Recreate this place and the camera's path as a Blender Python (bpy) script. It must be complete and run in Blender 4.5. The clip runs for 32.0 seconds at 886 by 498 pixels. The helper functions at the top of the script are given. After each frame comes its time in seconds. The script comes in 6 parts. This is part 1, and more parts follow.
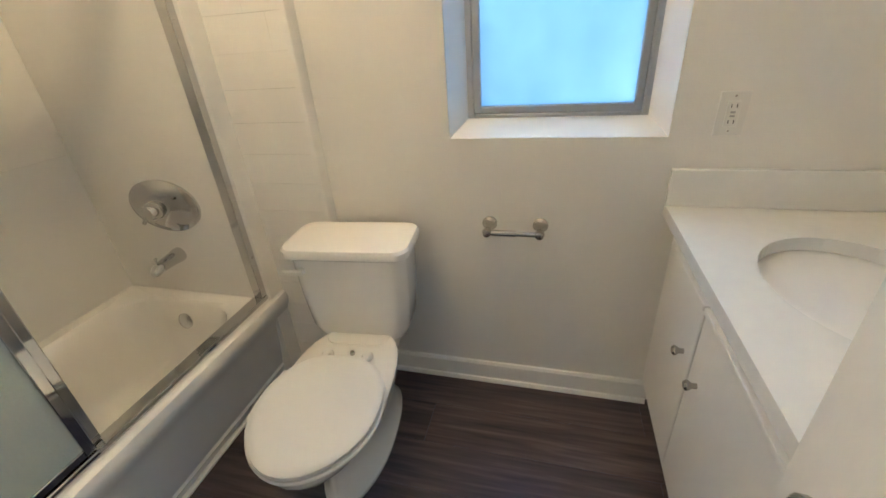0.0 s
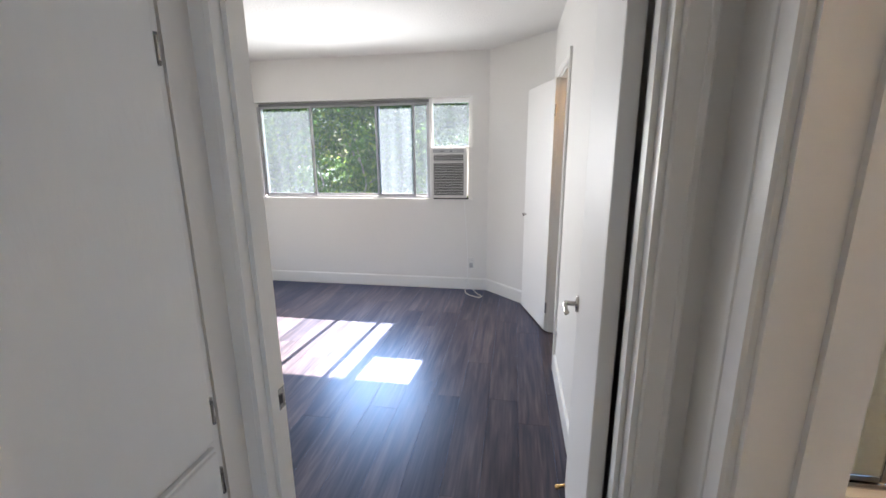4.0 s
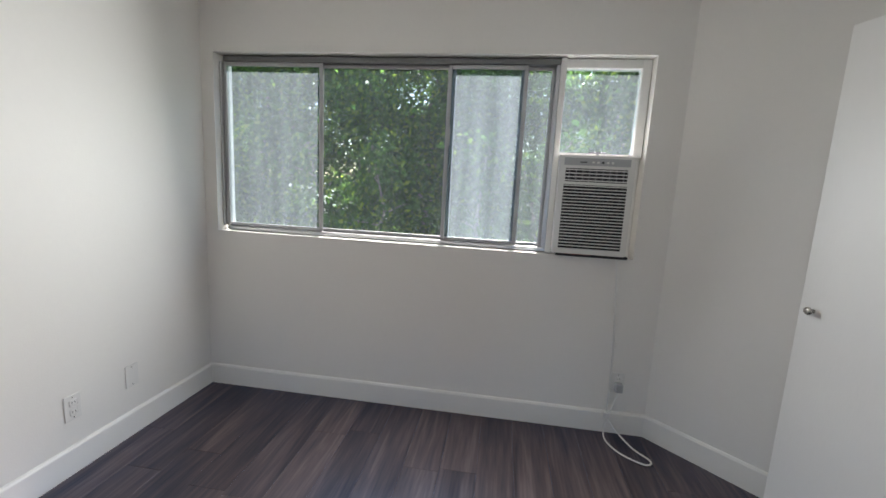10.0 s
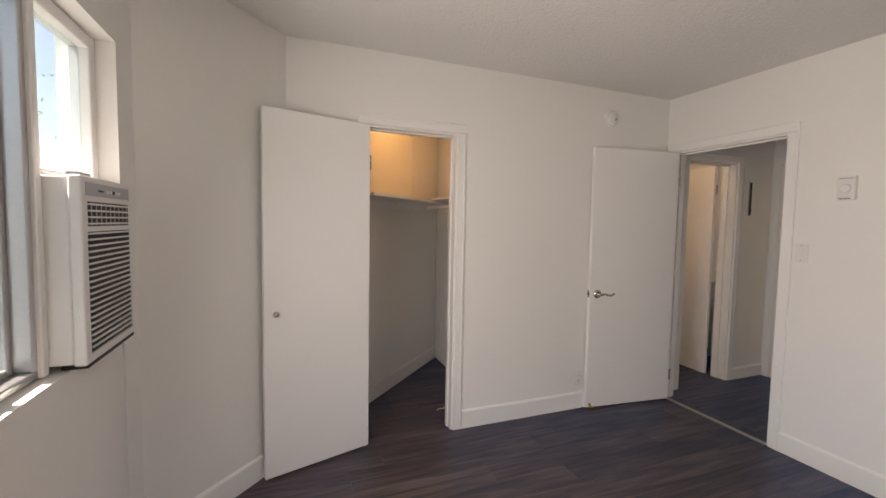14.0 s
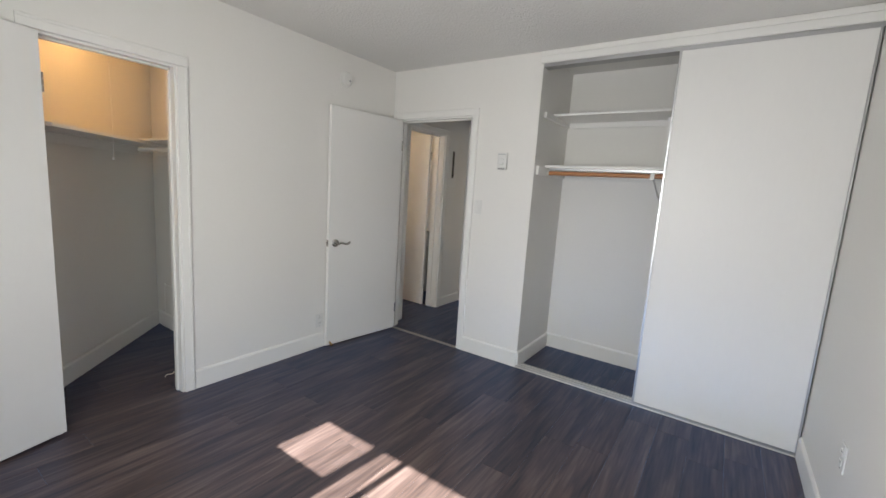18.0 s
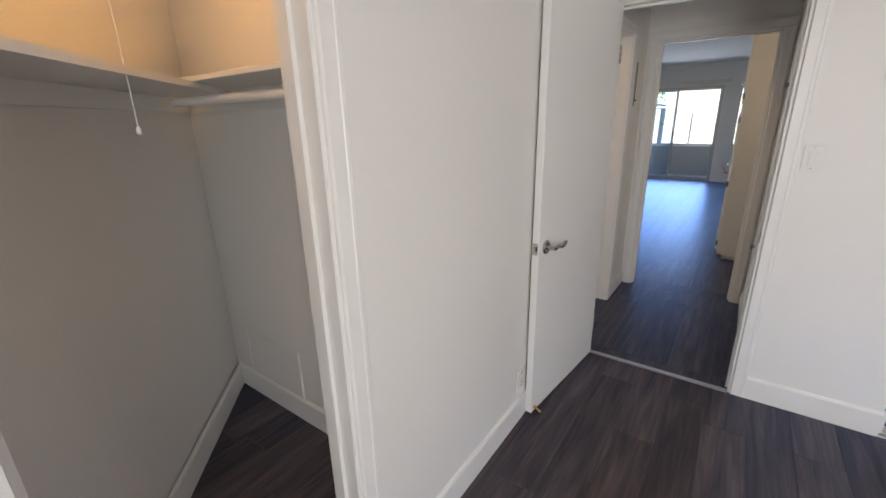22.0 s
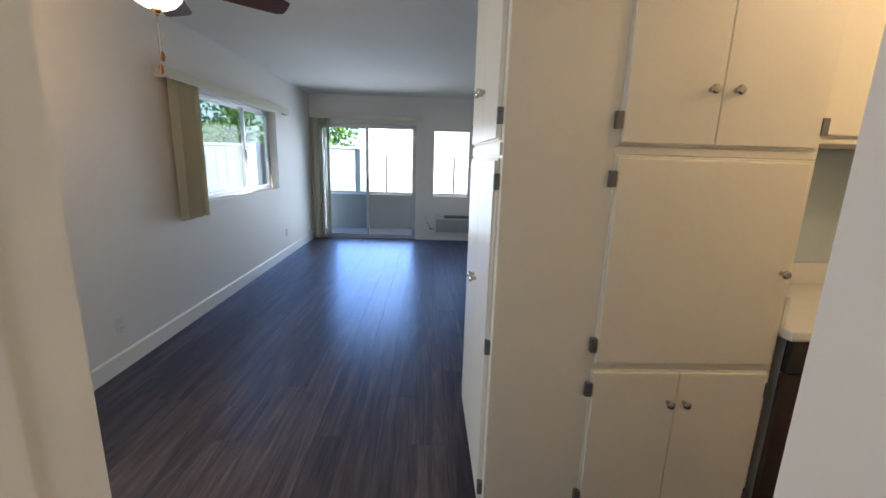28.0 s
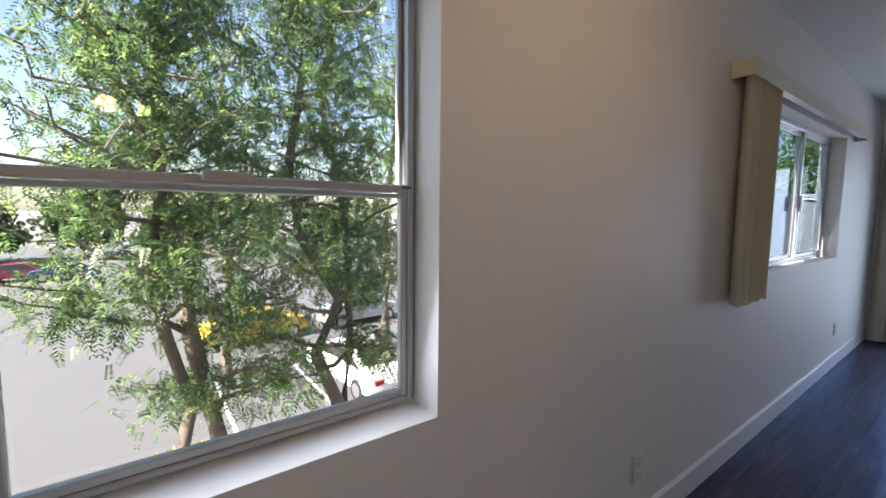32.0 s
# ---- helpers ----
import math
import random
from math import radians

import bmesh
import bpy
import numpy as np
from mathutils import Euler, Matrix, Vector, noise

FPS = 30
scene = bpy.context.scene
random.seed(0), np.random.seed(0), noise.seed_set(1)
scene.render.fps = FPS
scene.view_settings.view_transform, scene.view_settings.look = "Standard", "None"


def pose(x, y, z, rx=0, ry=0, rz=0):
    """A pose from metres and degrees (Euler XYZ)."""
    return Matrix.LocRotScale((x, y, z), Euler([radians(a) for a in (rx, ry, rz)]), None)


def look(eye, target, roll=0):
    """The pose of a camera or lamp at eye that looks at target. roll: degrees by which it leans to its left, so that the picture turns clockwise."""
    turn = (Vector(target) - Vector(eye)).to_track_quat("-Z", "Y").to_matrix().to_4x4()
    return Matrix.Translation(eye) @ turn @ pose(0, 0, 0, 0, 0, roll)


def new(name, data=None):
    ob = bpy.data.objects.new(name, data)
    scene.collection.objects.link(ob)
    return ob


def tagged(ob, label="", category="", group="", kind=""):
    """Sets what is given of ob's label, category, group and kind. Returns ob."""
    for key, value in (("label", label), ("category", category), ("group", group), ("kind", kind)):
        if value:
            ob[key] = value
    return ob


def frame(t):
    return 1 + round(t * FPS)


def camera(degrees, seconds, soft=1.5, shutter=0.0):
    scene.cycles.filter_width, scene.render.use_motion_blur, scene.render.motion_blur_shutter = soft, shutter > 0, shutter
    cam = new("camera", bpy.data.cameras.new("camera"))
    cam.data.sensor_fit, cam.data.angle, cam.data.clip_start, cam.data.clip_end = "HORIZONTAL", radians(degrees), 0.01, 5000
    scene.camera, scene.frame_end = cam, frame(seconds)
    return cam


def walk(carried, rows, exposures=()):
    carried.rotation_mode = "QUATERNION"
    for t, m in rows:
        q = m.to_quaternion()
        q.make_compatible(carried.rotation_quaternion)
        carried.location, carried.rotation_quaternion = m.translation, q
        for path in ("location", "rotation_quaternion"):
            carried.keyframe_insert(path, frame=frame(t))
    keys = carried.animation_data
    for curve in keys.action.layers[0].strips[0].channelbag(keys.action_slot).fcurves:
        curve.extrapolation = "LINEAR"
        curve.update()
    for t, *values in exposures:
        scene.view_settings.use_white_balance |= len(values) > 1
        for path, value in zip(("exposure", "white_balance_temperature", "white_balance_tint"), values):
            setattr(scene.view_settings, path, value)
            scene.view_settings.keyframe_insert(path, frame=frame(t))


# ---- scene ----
cam = camera(94.3, 32.0, soft=1.6)
PATH = [
    (0, (0.898, 0.947, 1.349), (0.403, 2.644, 0.413), -4.3),
    (0.5, (0.912, 0.807, 1.407), (0.171, 2.546, 0.754), -2.1),
    (1, (0.935, 0.64, 1.417), (0.008, 2.354, 0.966), -0.1),
    (1.5, (0.984, 0.487, 1.443), (-0.201, 2.037, 1.002), 1.0),
    (2, (1.115, 0.363, 1.466), (-0.417, 1.559, 0.993), 1.2),
    (2.5, (1.138, 0.282, 1.461), (-0.639, 1.066, 0.985), 1.2),
    (3, (1.131, 0.243, 1.458), (-0.776, 0.613, 0.984), 0.9),
    (3.5, (1.124, 0.197, 1.471), (-0.821, 0.185, 1.007), 0.1),
    (4, (1.117, 0.181, 1.486), (-0.803, -0.148, 1.035), -0.5),
    (4.5, (1.105, 0.166, 1.496), (-0.756, -0.427, 1.064), -1.0),
    (6.5, (0.712, 0.09, 1.505), (-1.051, -0.782, 1.148), -1.5),
    (7, (0.47, 0.07, 1.478), (-1.306, -0.775, 1.12), -0.7),
    (7.5, (0.3, -0.075, 1.392), (-1.52, -0.825, 1.048), 0.7),
    (8, (0.062, -0.22, 1.393), (-1.783, -0.901, 1.033), 1.8),
    (8.5, (-0.19, -0.33, 1.376), (-2.054, -0.954, 1.007), 2.7),
    (9, (-0.476, -0.435, 1.368), (-2.366, -0.987, 1.015), 3.3),
    (9.5, (-0.736, -0.644, 1.363), (-2.654, -1.1, 1.027), 3.3),
    (10, (-0.968, -0.968, 1.356), (-2.926, -1.239, 1.049), 3.0),
    (10.5, (-1.275, -1.313, 1.277), (-3.259, -1.299, 1.023), 2.3),
    (11, (-1.47, -1.597, 1.266), (-3.399, -1.111, 1.059), 2.2),
    (11.5, (-1.698, -1.869, 1.346), (-3.349, -0.751, 1.19), 2.1),
    (12, (-2.028, -2.036, 1.419), (-3.216, -0.432, 1.293), 2.0),
    (12.5, (-2.271, -2.126, 1.449), (-2.971, -0.255, 1.354), 1.9),
    (13, (-2.442, -2.13, 1.458), (-2.634, -0.141, 1.369), 1.6),
    (13.5, (-2.565, -2.092, 1.468), (-2.283, -0.115, 1.365), 1.6),
    (14, (-2.725, -2.069, 1.435), (-2.006, -0.207, 1.311), 1.0),
    (14.5, (-2.81, -2.158, 1.419), (-1.787, -0.449, 1.235), 1.2),
    (15, (-2.829, -2.194, 1.424), (-1.571, -0.656, 1.192), 1.9),
    (15.5, (-2.811, -2.231, 1.415), (-1.398, -0.839, 1.157), 2.4),
    (17.5, (-2.788, -2.282, 1.415), (-1.153, -1.163, 1.139), 3.7),
    (18, (-2.791, -2.27, 1.42), (-1.161, -1.147, 1.133), 3.7),
    (18.5, (-2.796, -2.212, 1.406), (-1.196, -1.048, 1.113), 3.5),
    (19, (-2.728, -1.956, 1.417), (-1.174, -0.736, 1.109), 3.0),
    (19.5, (-2.658, -1.648, 1.425), (-1.167, -0.357, 1.09), 2.3),
    (20, (-2.635, -1.266, 1.432), (-1.212, 0.089, 1.058), 1.7),
    (20.5, (-2.537, -0.971, 1.437), (-1.196, 0.443, 0.989), 1.0),
    (21, (-2.415, -0.666, 1.468), (-1.123, 0.76, 0.924), 0.6),
    (21.5, (-2.339, -0.432, 1.474), (-0.986, 0.923, 0.896), -0.4),
    (22, (-2.243, -0.241, 1.491), (-0.696, 0.875, 0.891), -1.3),
    (22.5, (-1.968, -0.145, 1.496), (-0.23, 0.658, 0.918), -1.9),
    (23, (-1.619, -0.088, 1.497), (0.254, 0.375, 0.969), -1.4),
    (23.5, (-1.189, -0.036, 1.514), (0.742, 0.164, 1.033), -0.9),
    (24, (-0.772, -0.038, 1.481), (1.175, 0.014, 1.026), 0.0),
    (24.5, (-0.399, -0.057, 1.494), (1.543, -0.069, 1.017), 0.5),
    (25, (-0.028, -0.034, 1.496), (1.907, -0.07, 0.993), 1.2),
    (25.5, (0.285, -0.041, 1.488), (2.215, -0.079, 0.965), 1.4),
    (27.5, (1.237, 0.102, 1.453), (3.179, -0.01, 0.988), 1.8),
    (28, (1.42, 0.079, 1.497), (3.372, -0.002, 1.069), 1.7),
    (28.5, (1.635, 0.132, 1.551), (3.603, 0.173, 1.2), 2.1),
    (29, (1.842, 0.209, 1.568), (3.802, 0.485, 1.279), 2.3),
    (29.5, (2.095, 0.263, 1.605), (3.982, 0.878, 1.359), 2.9),
    (30, (2.26, 0.365, 1.572), (4.0, 1.325, 1.351), 2.9),
    (30.5, (2.358, 0.611, 1.521), (3.893, 1.874, 1.306), 2.5),
    (31, (2.403, 0.863, 1.458), (3.743, 2.333, 1.254), 1.8),
    (31.5, (2.461, 1.082, 1.401), (3.675, 2.658, 1.197), 1.1),
    (32, (2.497, 1.341, 1.391), (3.68, 2.944, 1.209), 0.6),
]
EXPOSURE = [
    (0, 3.92, 5500, 2), (1, 3.24, 5650, 9), (2, 3.38, 6700, 16), (3, 3.25, 6600, 15), (4, 3.60, 6500, 16), (7, 3.05, 6200, 11),
    (8.5, 2.55, 6450, 11), (10, 2.74, 6550, 13), (12, 2.70, 7500, 30), (13, 2.47, 7650, 31), (14, 2.80, 7700, 23), (15, 3.30, 6900, 14),
    (18, 3.04, 6700, 13), (20, 3.12, 6500, 12), (22, 3.10, 6900, 19), (23, 3.02, 6600, 15), (24, 2.98, 6600, 14), (25, 3.12, 7900, 19), (28, 3.33, 6900, 15),
    (29, 3.36, 6900, 16), (30, 3.04, 7400, 19), (31, 2.88, 7200, 27), (32, 2.72, 6700, 20),
]

walk(cam, [(t, look(eye, target, roll)) for t, eye, target, roll in PATH], EXPOSURE)

# ---- light ----
SUN = Vector((1.0, -0.078, -0.94)).normalized()
world = bpy.data.worlds.new("sky")
scene.world = world
world.use_nodes = True
wn = world.node_tree.nodes
sky = wn.new("ShaderNodeTexSky")
sky.sky_type = "NISHITA"
sky.sun_disc = False
sky.sun_elevation = radians(43.1)
sky.sun_rotation = radians(265.5)
wn["Background"].inputs["Strength"].default_value = 0.05
world.node_tree.links.new(sky.outputs["Color"], wn["Background"].inputs["Color"])


def lamp(name, kind, place, watts, colour, size=0.1, aim=None, spread=150):
    data = bpy.data.lights.new(name, kind)
    data.energy, data.color = watts, colour
    if kind == "SUN":
        data.angle = radians(0.5)
    elif kind == "AREA":
        data.shape, data.size, data.size_y, data.spread = "RECTANGLE", size[0], size[1], radians(spread)
    else:
        data.shadow_soft_size = size
    ob = new(name, data)
    ob.matrix_world = look(place, aim) if aim else pose(*place)
    return ob


lamp("sun", "SUN", (-8, 2, 9), 4.0, (1.0, 0.97, 0.92), aim=(-8 + SUN.x, 2 + SUN.y, 9 + SUN.z))
WARM = (1.0, 0.66, 0.33)
lamp("bathroom_bulb", "POINT", (0.22, 1.62, 2.40), 1.75, WARM, 0.03)
lamp("closet_bulb", "POINT", (-1.78, 1.05, 2.30), 0.60, (1.0, 0.55, 0.19), 0.05)
lamp("fan_bulb", "POINT", (3.55, 1.34, 2.17), 0.90, WARM, 0.05)
lamp("kitchen_bulb", "POINT", (2.30, -1.75, 2.36), 1.5, (1.0, 0.72, 0.41), 0.08)
# daylight in the openings
lamp("bedroom_daylight", "AREA", (-3.235, -1.43, 1.42), 4.9, (0.92, 0.96, 0.95), (1.10, 0.70), aim=(-1.2, -1.43, 1.12), spread=168)
lamp("patio_daylight", "AREA", (8.93, 1.05, 1.05), 3.1, (0.58, 0.77, 1.0), (1.40, 1.8), aim=(3.0, 1.05, 0.40))
lamp("living_daylight", "AREA", (6.4, 2.15, 1.54), 0.45, (0.75, 0.88, 1.0), (1.9, 0.90), aim=(6.4, 0.6, 1.15))
lamp("dining_daylight", "AREA", (2.70, 2.15, 1.44), 1.2, (0.78, 0.90, 1.0), (0.72, 1.0), aim=(2.70, 0.6, 1.05))
lamp("bath_daylight", "AREA", (0.89, 2.21, 1.55), 0.17, (0.50, 0.74, 1.0), (0.52, 0.90), aim=(0.89, 0.8, 1.20))



# ---- materials ----
def mat(name, base, rough=0.5, metal=0.0, vary=0.06, scale=3.0, fine=60.0, bump=0.0, bump_scale=200.0, deep=0.003, stretch=(1, 1, 1), tint=None, spec=0.5, coat=0.0, rough_vary=0.08):
    """A painted or plain surface: two scales of colour change, uneven gloss and fine relief."""
    m = bpy.data.materials.new(name)
    m.use_nodes = True
    t, nd = m.node_tree, m.node_tree.nodes
    b = nd["Principled BSDF"]
    b.inputs["Metallic"].default_value = metal
    b.inputs["Specular IOR Level"].default_value = spec
    b.inputs["Coat Weight"].default_value = coat
    co = nd.new("ShaderNodeTexCoord")
    mp = nd.new("ShaderNodeMapping")
    mp.inputs["Scale"].default_value = stretch
    t.links.new(co.outputs["Object"], mp.inputs["Vector"])

    def noisy(s, detail=3):
        n = nd.new("ShaderNodeTexNoise")
        n.inputs["Scale"].default_value, n.inputs["Detail"].default_value = s, detail
        t.links.new(mp.outputs["Vector"], n.inputs["Vector"])
        return n.outputs["Fac"]

    big, small = noisy(scale), noisy(fine)
    add = nd.new("ShaderNodeMath")
    add.operation = "MULTIPLY_ADD"
    add.inputs[1].default_value = 0.5
    half = nd.new("ShaderNodeMath")
    half.operation = "MULTIPLY"
    half.inputs[1].default_value = 0.5
    t.links.new(small, half.inputs[0])
    t.links.new(big, add.inputs[0])
    t.links.new(half.outputs[0], add.inputs[2])
    ramp = nd.new("ShaderNodeMix")
    ramp.data_type = "RGBA"
    dark = tuple(c * (1 - vary * 1.6) for c in (tint or base))
    light = tuple(min(1, c * (1 + vary)) for c in base)
    ramp.inputs["A"].default_value, ramp.inputs["B"].default_value = (*dark, 1), (*light, 1)
    t.links.new(add.outputs[0], ramp.inputs["Factor"])
    t.links.new(ramp.outputs["Result"], b.inputs["Base Color"])
    ro = nd.new("ShaderNodeMapRange")
    ro.inputs["To Min"].default_value, ro.inputs["To Max"].default_value = max(0.02, rough - rough_vary), min(1, rough + rough_vary)
    t.links.new(big, ro.inputs["Value"])
    t.links.new(ro.outputs["Result"], b.inputs["Roughness"])
    if bump:
        bp = nd.new("ShaderNodeBump")
        bp.inputs["Strength"].default_value, bp.inputs["Distance"].default_value = bump, deep
        t.links.new(noisy(bump_scale, 2), bp.inputs["Height"])
        t.links.new(bp.outputs["Normal"], b.inputs["Normal"])
    return m


M_WALL = mat("white wall paint", (0.80, 0.785, 0.75), 0.55, vary=0.02, scale=1.3, fine=40, bump=0.18, bump_scale=160)
M_CEIL = mat("sprayed ceiling texture", (0.80, 0.79, 0.765), 0.85, vary=0.03, scale=2, fine=150, bump=1.0, bump_scale=75, deep=0.006)
M_FLATCEIL = mat("flat ceiling paint", (0.80, 0.79, 0.765), 0.75, vary=0.03, scale=1.6, fine=50, bump=0.15, bump_scale=150)
M_TRIM = mat("white gloss trim paint", (0.82, 0.81, 0.78), 0.40, vary=0.015, scale=4, fine=60)
M_DOOR = mat("white door paint", (0.81, 0.80, 0.775), 0.42, vary=0.02, scale=2, fine=50, bump=0.10, bump_scale=120, stretch=(1, 1, 0.3))
M_CREAM = mat("cream cabinet paint", (0.80, 0.765, 0.68), 0.36, vary=0.03, scale=3, fine=70, bump=0.14, bump_scale=110)
M_STEEL = mat("brushed nickel", (0.46, 0.44, 0.41), 0.24, metal=1.0, vary=0.05, scale=20, fine=300)
M_CHROME = mat("polished chrome", (0.62, 0.62, 0.62), 0.06, metal=1.0, vary=0.03, scale=15, fine=200, rough_vary=0.03)
M_ALU = mat("mill aluminium", (0.56, 0.56, 0.57), 0.38, metal=1.0, vary=0.08, scale=8, fine=120)
M_ALUDARK = mat("weathered dark aluminium", (0.20, 0.20, 0.20), 0.45, metal=0.8, vary=0.12, scale=8, fine=120)
M_ALUMID = mat("dull grey aluminium", (0.45, 0.45, 0.45), 0.42, metal=0.7, vary=0.1, scale=8, fine=120)
M_PORC = mat("white porcelain", (0.83, 0.82, 0.79), 0.10, vary=0.01, scale=3, fine=30, coat=0.3, rough_vary=0.03)
M_PLASTIC = mat("white plastic", (0.74, 0.735, 0.71), 0.35, vary=0.02, scale=6, fine=80)
M_GREYPL = mat("grey plastic", (0.42, 0.43, 0.44), 0.45, vary=0.05, scale=8, fine=80)
M_DARK = mat("black recess", (0.015, 0.015, 0.016), 0.6, vary=0.2, scale=8, fine=80)
M_TILE = mat("white glazed tile", (0.82, 0.81, 0.78), 0.14, vary=0.02, scale=4, fine=40, bump=0.05, bump_scale=30)
M_COUNTER = mat("speckled white solid counter", (0.80, 0.80, 0.78), 0.22, vary=0.05, scale=30, fine=500)
M_BLIND = mat("ivory vinyl blind", (0.70, 0.68, 0.54), 0.42, vary=0.04, scale=5, fine=60, stretch=(1, 1, 0.1))
M_WOODROD = mat("varnished wood rod", (0.42, 0.18, 0.07), 0.35, vary=0.2, scale=4, fine=60, stretch=(8, 0.4, 8))
M_BLADE = mat("cherry fan blade", (0.055, 0.014, 0.010), 0.5, vary=0.3, scale=5, fine=40)
M_BRASS = mat("antique brass", (0.55, 0.36, 0.16), 0.25, metal=1.0, vary=0.1, scale=12, fine=150)
M_CONC = mat("grey concrete", (0.32, 0.33, 0.33), 0.85, vary=0.1, scale=2, fine=60, bump=0.3, bump_scale=90)
M_STUCCO = mat("pale stucco", (0.32, 0.315, 0.30), 0.85, vary=0.05, scale=2, fine=60, bump=0.5, bump_scale=120)
M_FACADE = mat("weathered off-white stucco", (0.25, 0.248, 0.24), 0.85, vary=0.08, scale=0.8, fine=30, bump=0.4, bump_scale=60)
M_RAIL = mat("grey rail paint", (0.42, 0.43, 0.44), 0.5, vary=0.05)
M_CORD = mat("white cord sheath", (0.78, 0.78, 0.76), 0.4, vary=0.02)
M_STEELKICK = mat("dark appliance front", (0.03, 0.028, 0.027), 0.2, vary=0.1)
M_BLUEWALL = mat("pale blue kitchen paint", (0.52, 0.62, 0.68), 0.5, vary=0.03, bump=0.15)


def plank_material(name):
    """Dark grey-brown vinyl plank: long grain along x, one tone a plank."""
    m = bpy.data.materials.new(name)
    m.use_nodes = True
    t, nd = m.node_tree, m.node_tree.nodes
    b = nd["Principled BSDF"]
    b.inputs["Specular IOR Level"].default_value = 0.0
    co, info = nd.new("ShaderNodeTexCoord"), nd.new("ShaderNodeObjectInfo")
    off = nd.new("ShaderNodeVectorMath")
    off.operation = "MULTIPLY_ADD"
    off.inputs[1].default_value = (37.0, 17.0, 5.0)
    t.links.new(info.outputs["Random"], off.inputs[0])
    t.links.new(co.outputs["Object"], off.inputs[2])

    def noisy(sx, sy, detail, dist=0.0):
        mp = nd.new("ShaderNodeMapping")
        mp.inputs["Scale"].default_value = (sx, sy, 1)
        n = nd.new("ShaderNodeTexNoise")
        n.inputs["Scale"].default_value, n.inputs["Detail"].default_value, n.inputs["Distortion"].default_value = 1.0, detail, dist
        t.links.new(off.outputs[0], mp.inputs["Vector"])
        t.links.new(mp.outputs["Vector"], n.inputs["Vector"])
        return n.outputs["Fac"]

    grain, streak, cloud = noisy(4, 75, 4), noisy(1.8, 20, 3, 0.8), noisy(1.2, 5, 2)
    ramp = nd.new("ShaderNodeValToRGB")
    r = ramp.color_ramp
    r.elements[0].position, r.elements[0].color = 0.31, (0.036, 0.0255, 0.0225, 1)
    r.elements[1].position, r.elements[1].color = 0.69, (0.155, 0.119, 0.109, 1)
    e = r.elements.new(0.50)
    e.color = (0.086, 0.062, 0.055, 1)
    mix = nd.new("ShaderNodeMath")
    mix.operation = "MULTIPLY_ADD"
    mix.inputs[1].default_value = 0.56
    h2 = nd.new("ShaderNodeMath")
    h2.operation = "MULTIPLY_ADD"
    h2.inputs[1].default_value = 0.34
    t.links.new(streak, mix.inputs[0])
    t.links.new(grain, h2.inputs[0])
    h3 = nd.new("ShaderNodeMath")
    h3.operation = "MULTIPLY"
    h3.inputs[1].default_value = 0.06
    t.links.new(cloud, h3.inputs[0])
    t.links.new(h3.outputs[0], h2.inputs[2])
    t.links.new(h2.outputs[0], mix.inputs[2])
    t.links.new(mix.outputs[0], ramp.inputs["Fac"])
    hsv = nd.new("ShaderNodeHueSaturation")
    val = nd.new("ShaderNodeMapRange")
    val.inputs["To Min"].default_value, val.inputs["To Max"].default_value = 0.75, 1.25
    t.links.new(info.outputs["Random"], val.inputs["Value"])
    t.links.new(val.outputs["Result"], hsv.inputs["Value"])
    t.links.new(ramp.outputs["Color"], hsv.inputs["Color"])
    t.links.new(hsv.outputs["Color"], b.inputs["Base Color"])
    ro = nd.new("ShaderNodeMapRange")
    ro.inputs["To Min"].default_value, ro.inputs["To Max"].default_value = 0.25, 0.40
    t.links.new(streak, ro.inputs["Value"])
    t.links.new(ro.outputs["Result"], b.inputs["Roughness"])
    bp = nd.new("ShaderNodeBump")
    bp.inputs["Strength"].default_value, bp.inputs["Distance"].default_value = 0.15, 0.0012
    t.links.new(grain, bp.inputs["Height"])
    t.links.new(bp.outputs["Normal"], b.inputs["Normal"])
    # the sky's blue reflection, put into the colour of the gloss
    sky_gloss, fres, mx = nd.new("ShaderNodeBsdfGlossy"), nd.new("ShaderNodeFresnel"), nd.new("ShaderNodeMixShader")
    sky_gloss.inputs["Color"].default_value = (0.36, 0.58, 1.0, 1)
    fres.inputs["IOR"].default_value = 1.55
    t.links.new(ro.outputs["Result"], sky_gloss.inputs["Roughness"])
    t.links.new(bp.outputs["Normal"], sky_gloss.inputs["Normal"])
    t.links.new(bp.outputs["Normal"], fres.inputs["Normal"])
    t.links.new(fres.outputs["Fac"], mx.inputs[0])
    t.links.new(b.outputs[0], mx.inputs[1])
    t.links.new(sky_gloss.outputs[0], mx.inputs[2])
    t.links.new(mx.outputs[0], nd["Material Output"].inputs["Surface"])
    return m


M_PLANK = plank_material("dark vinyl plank")


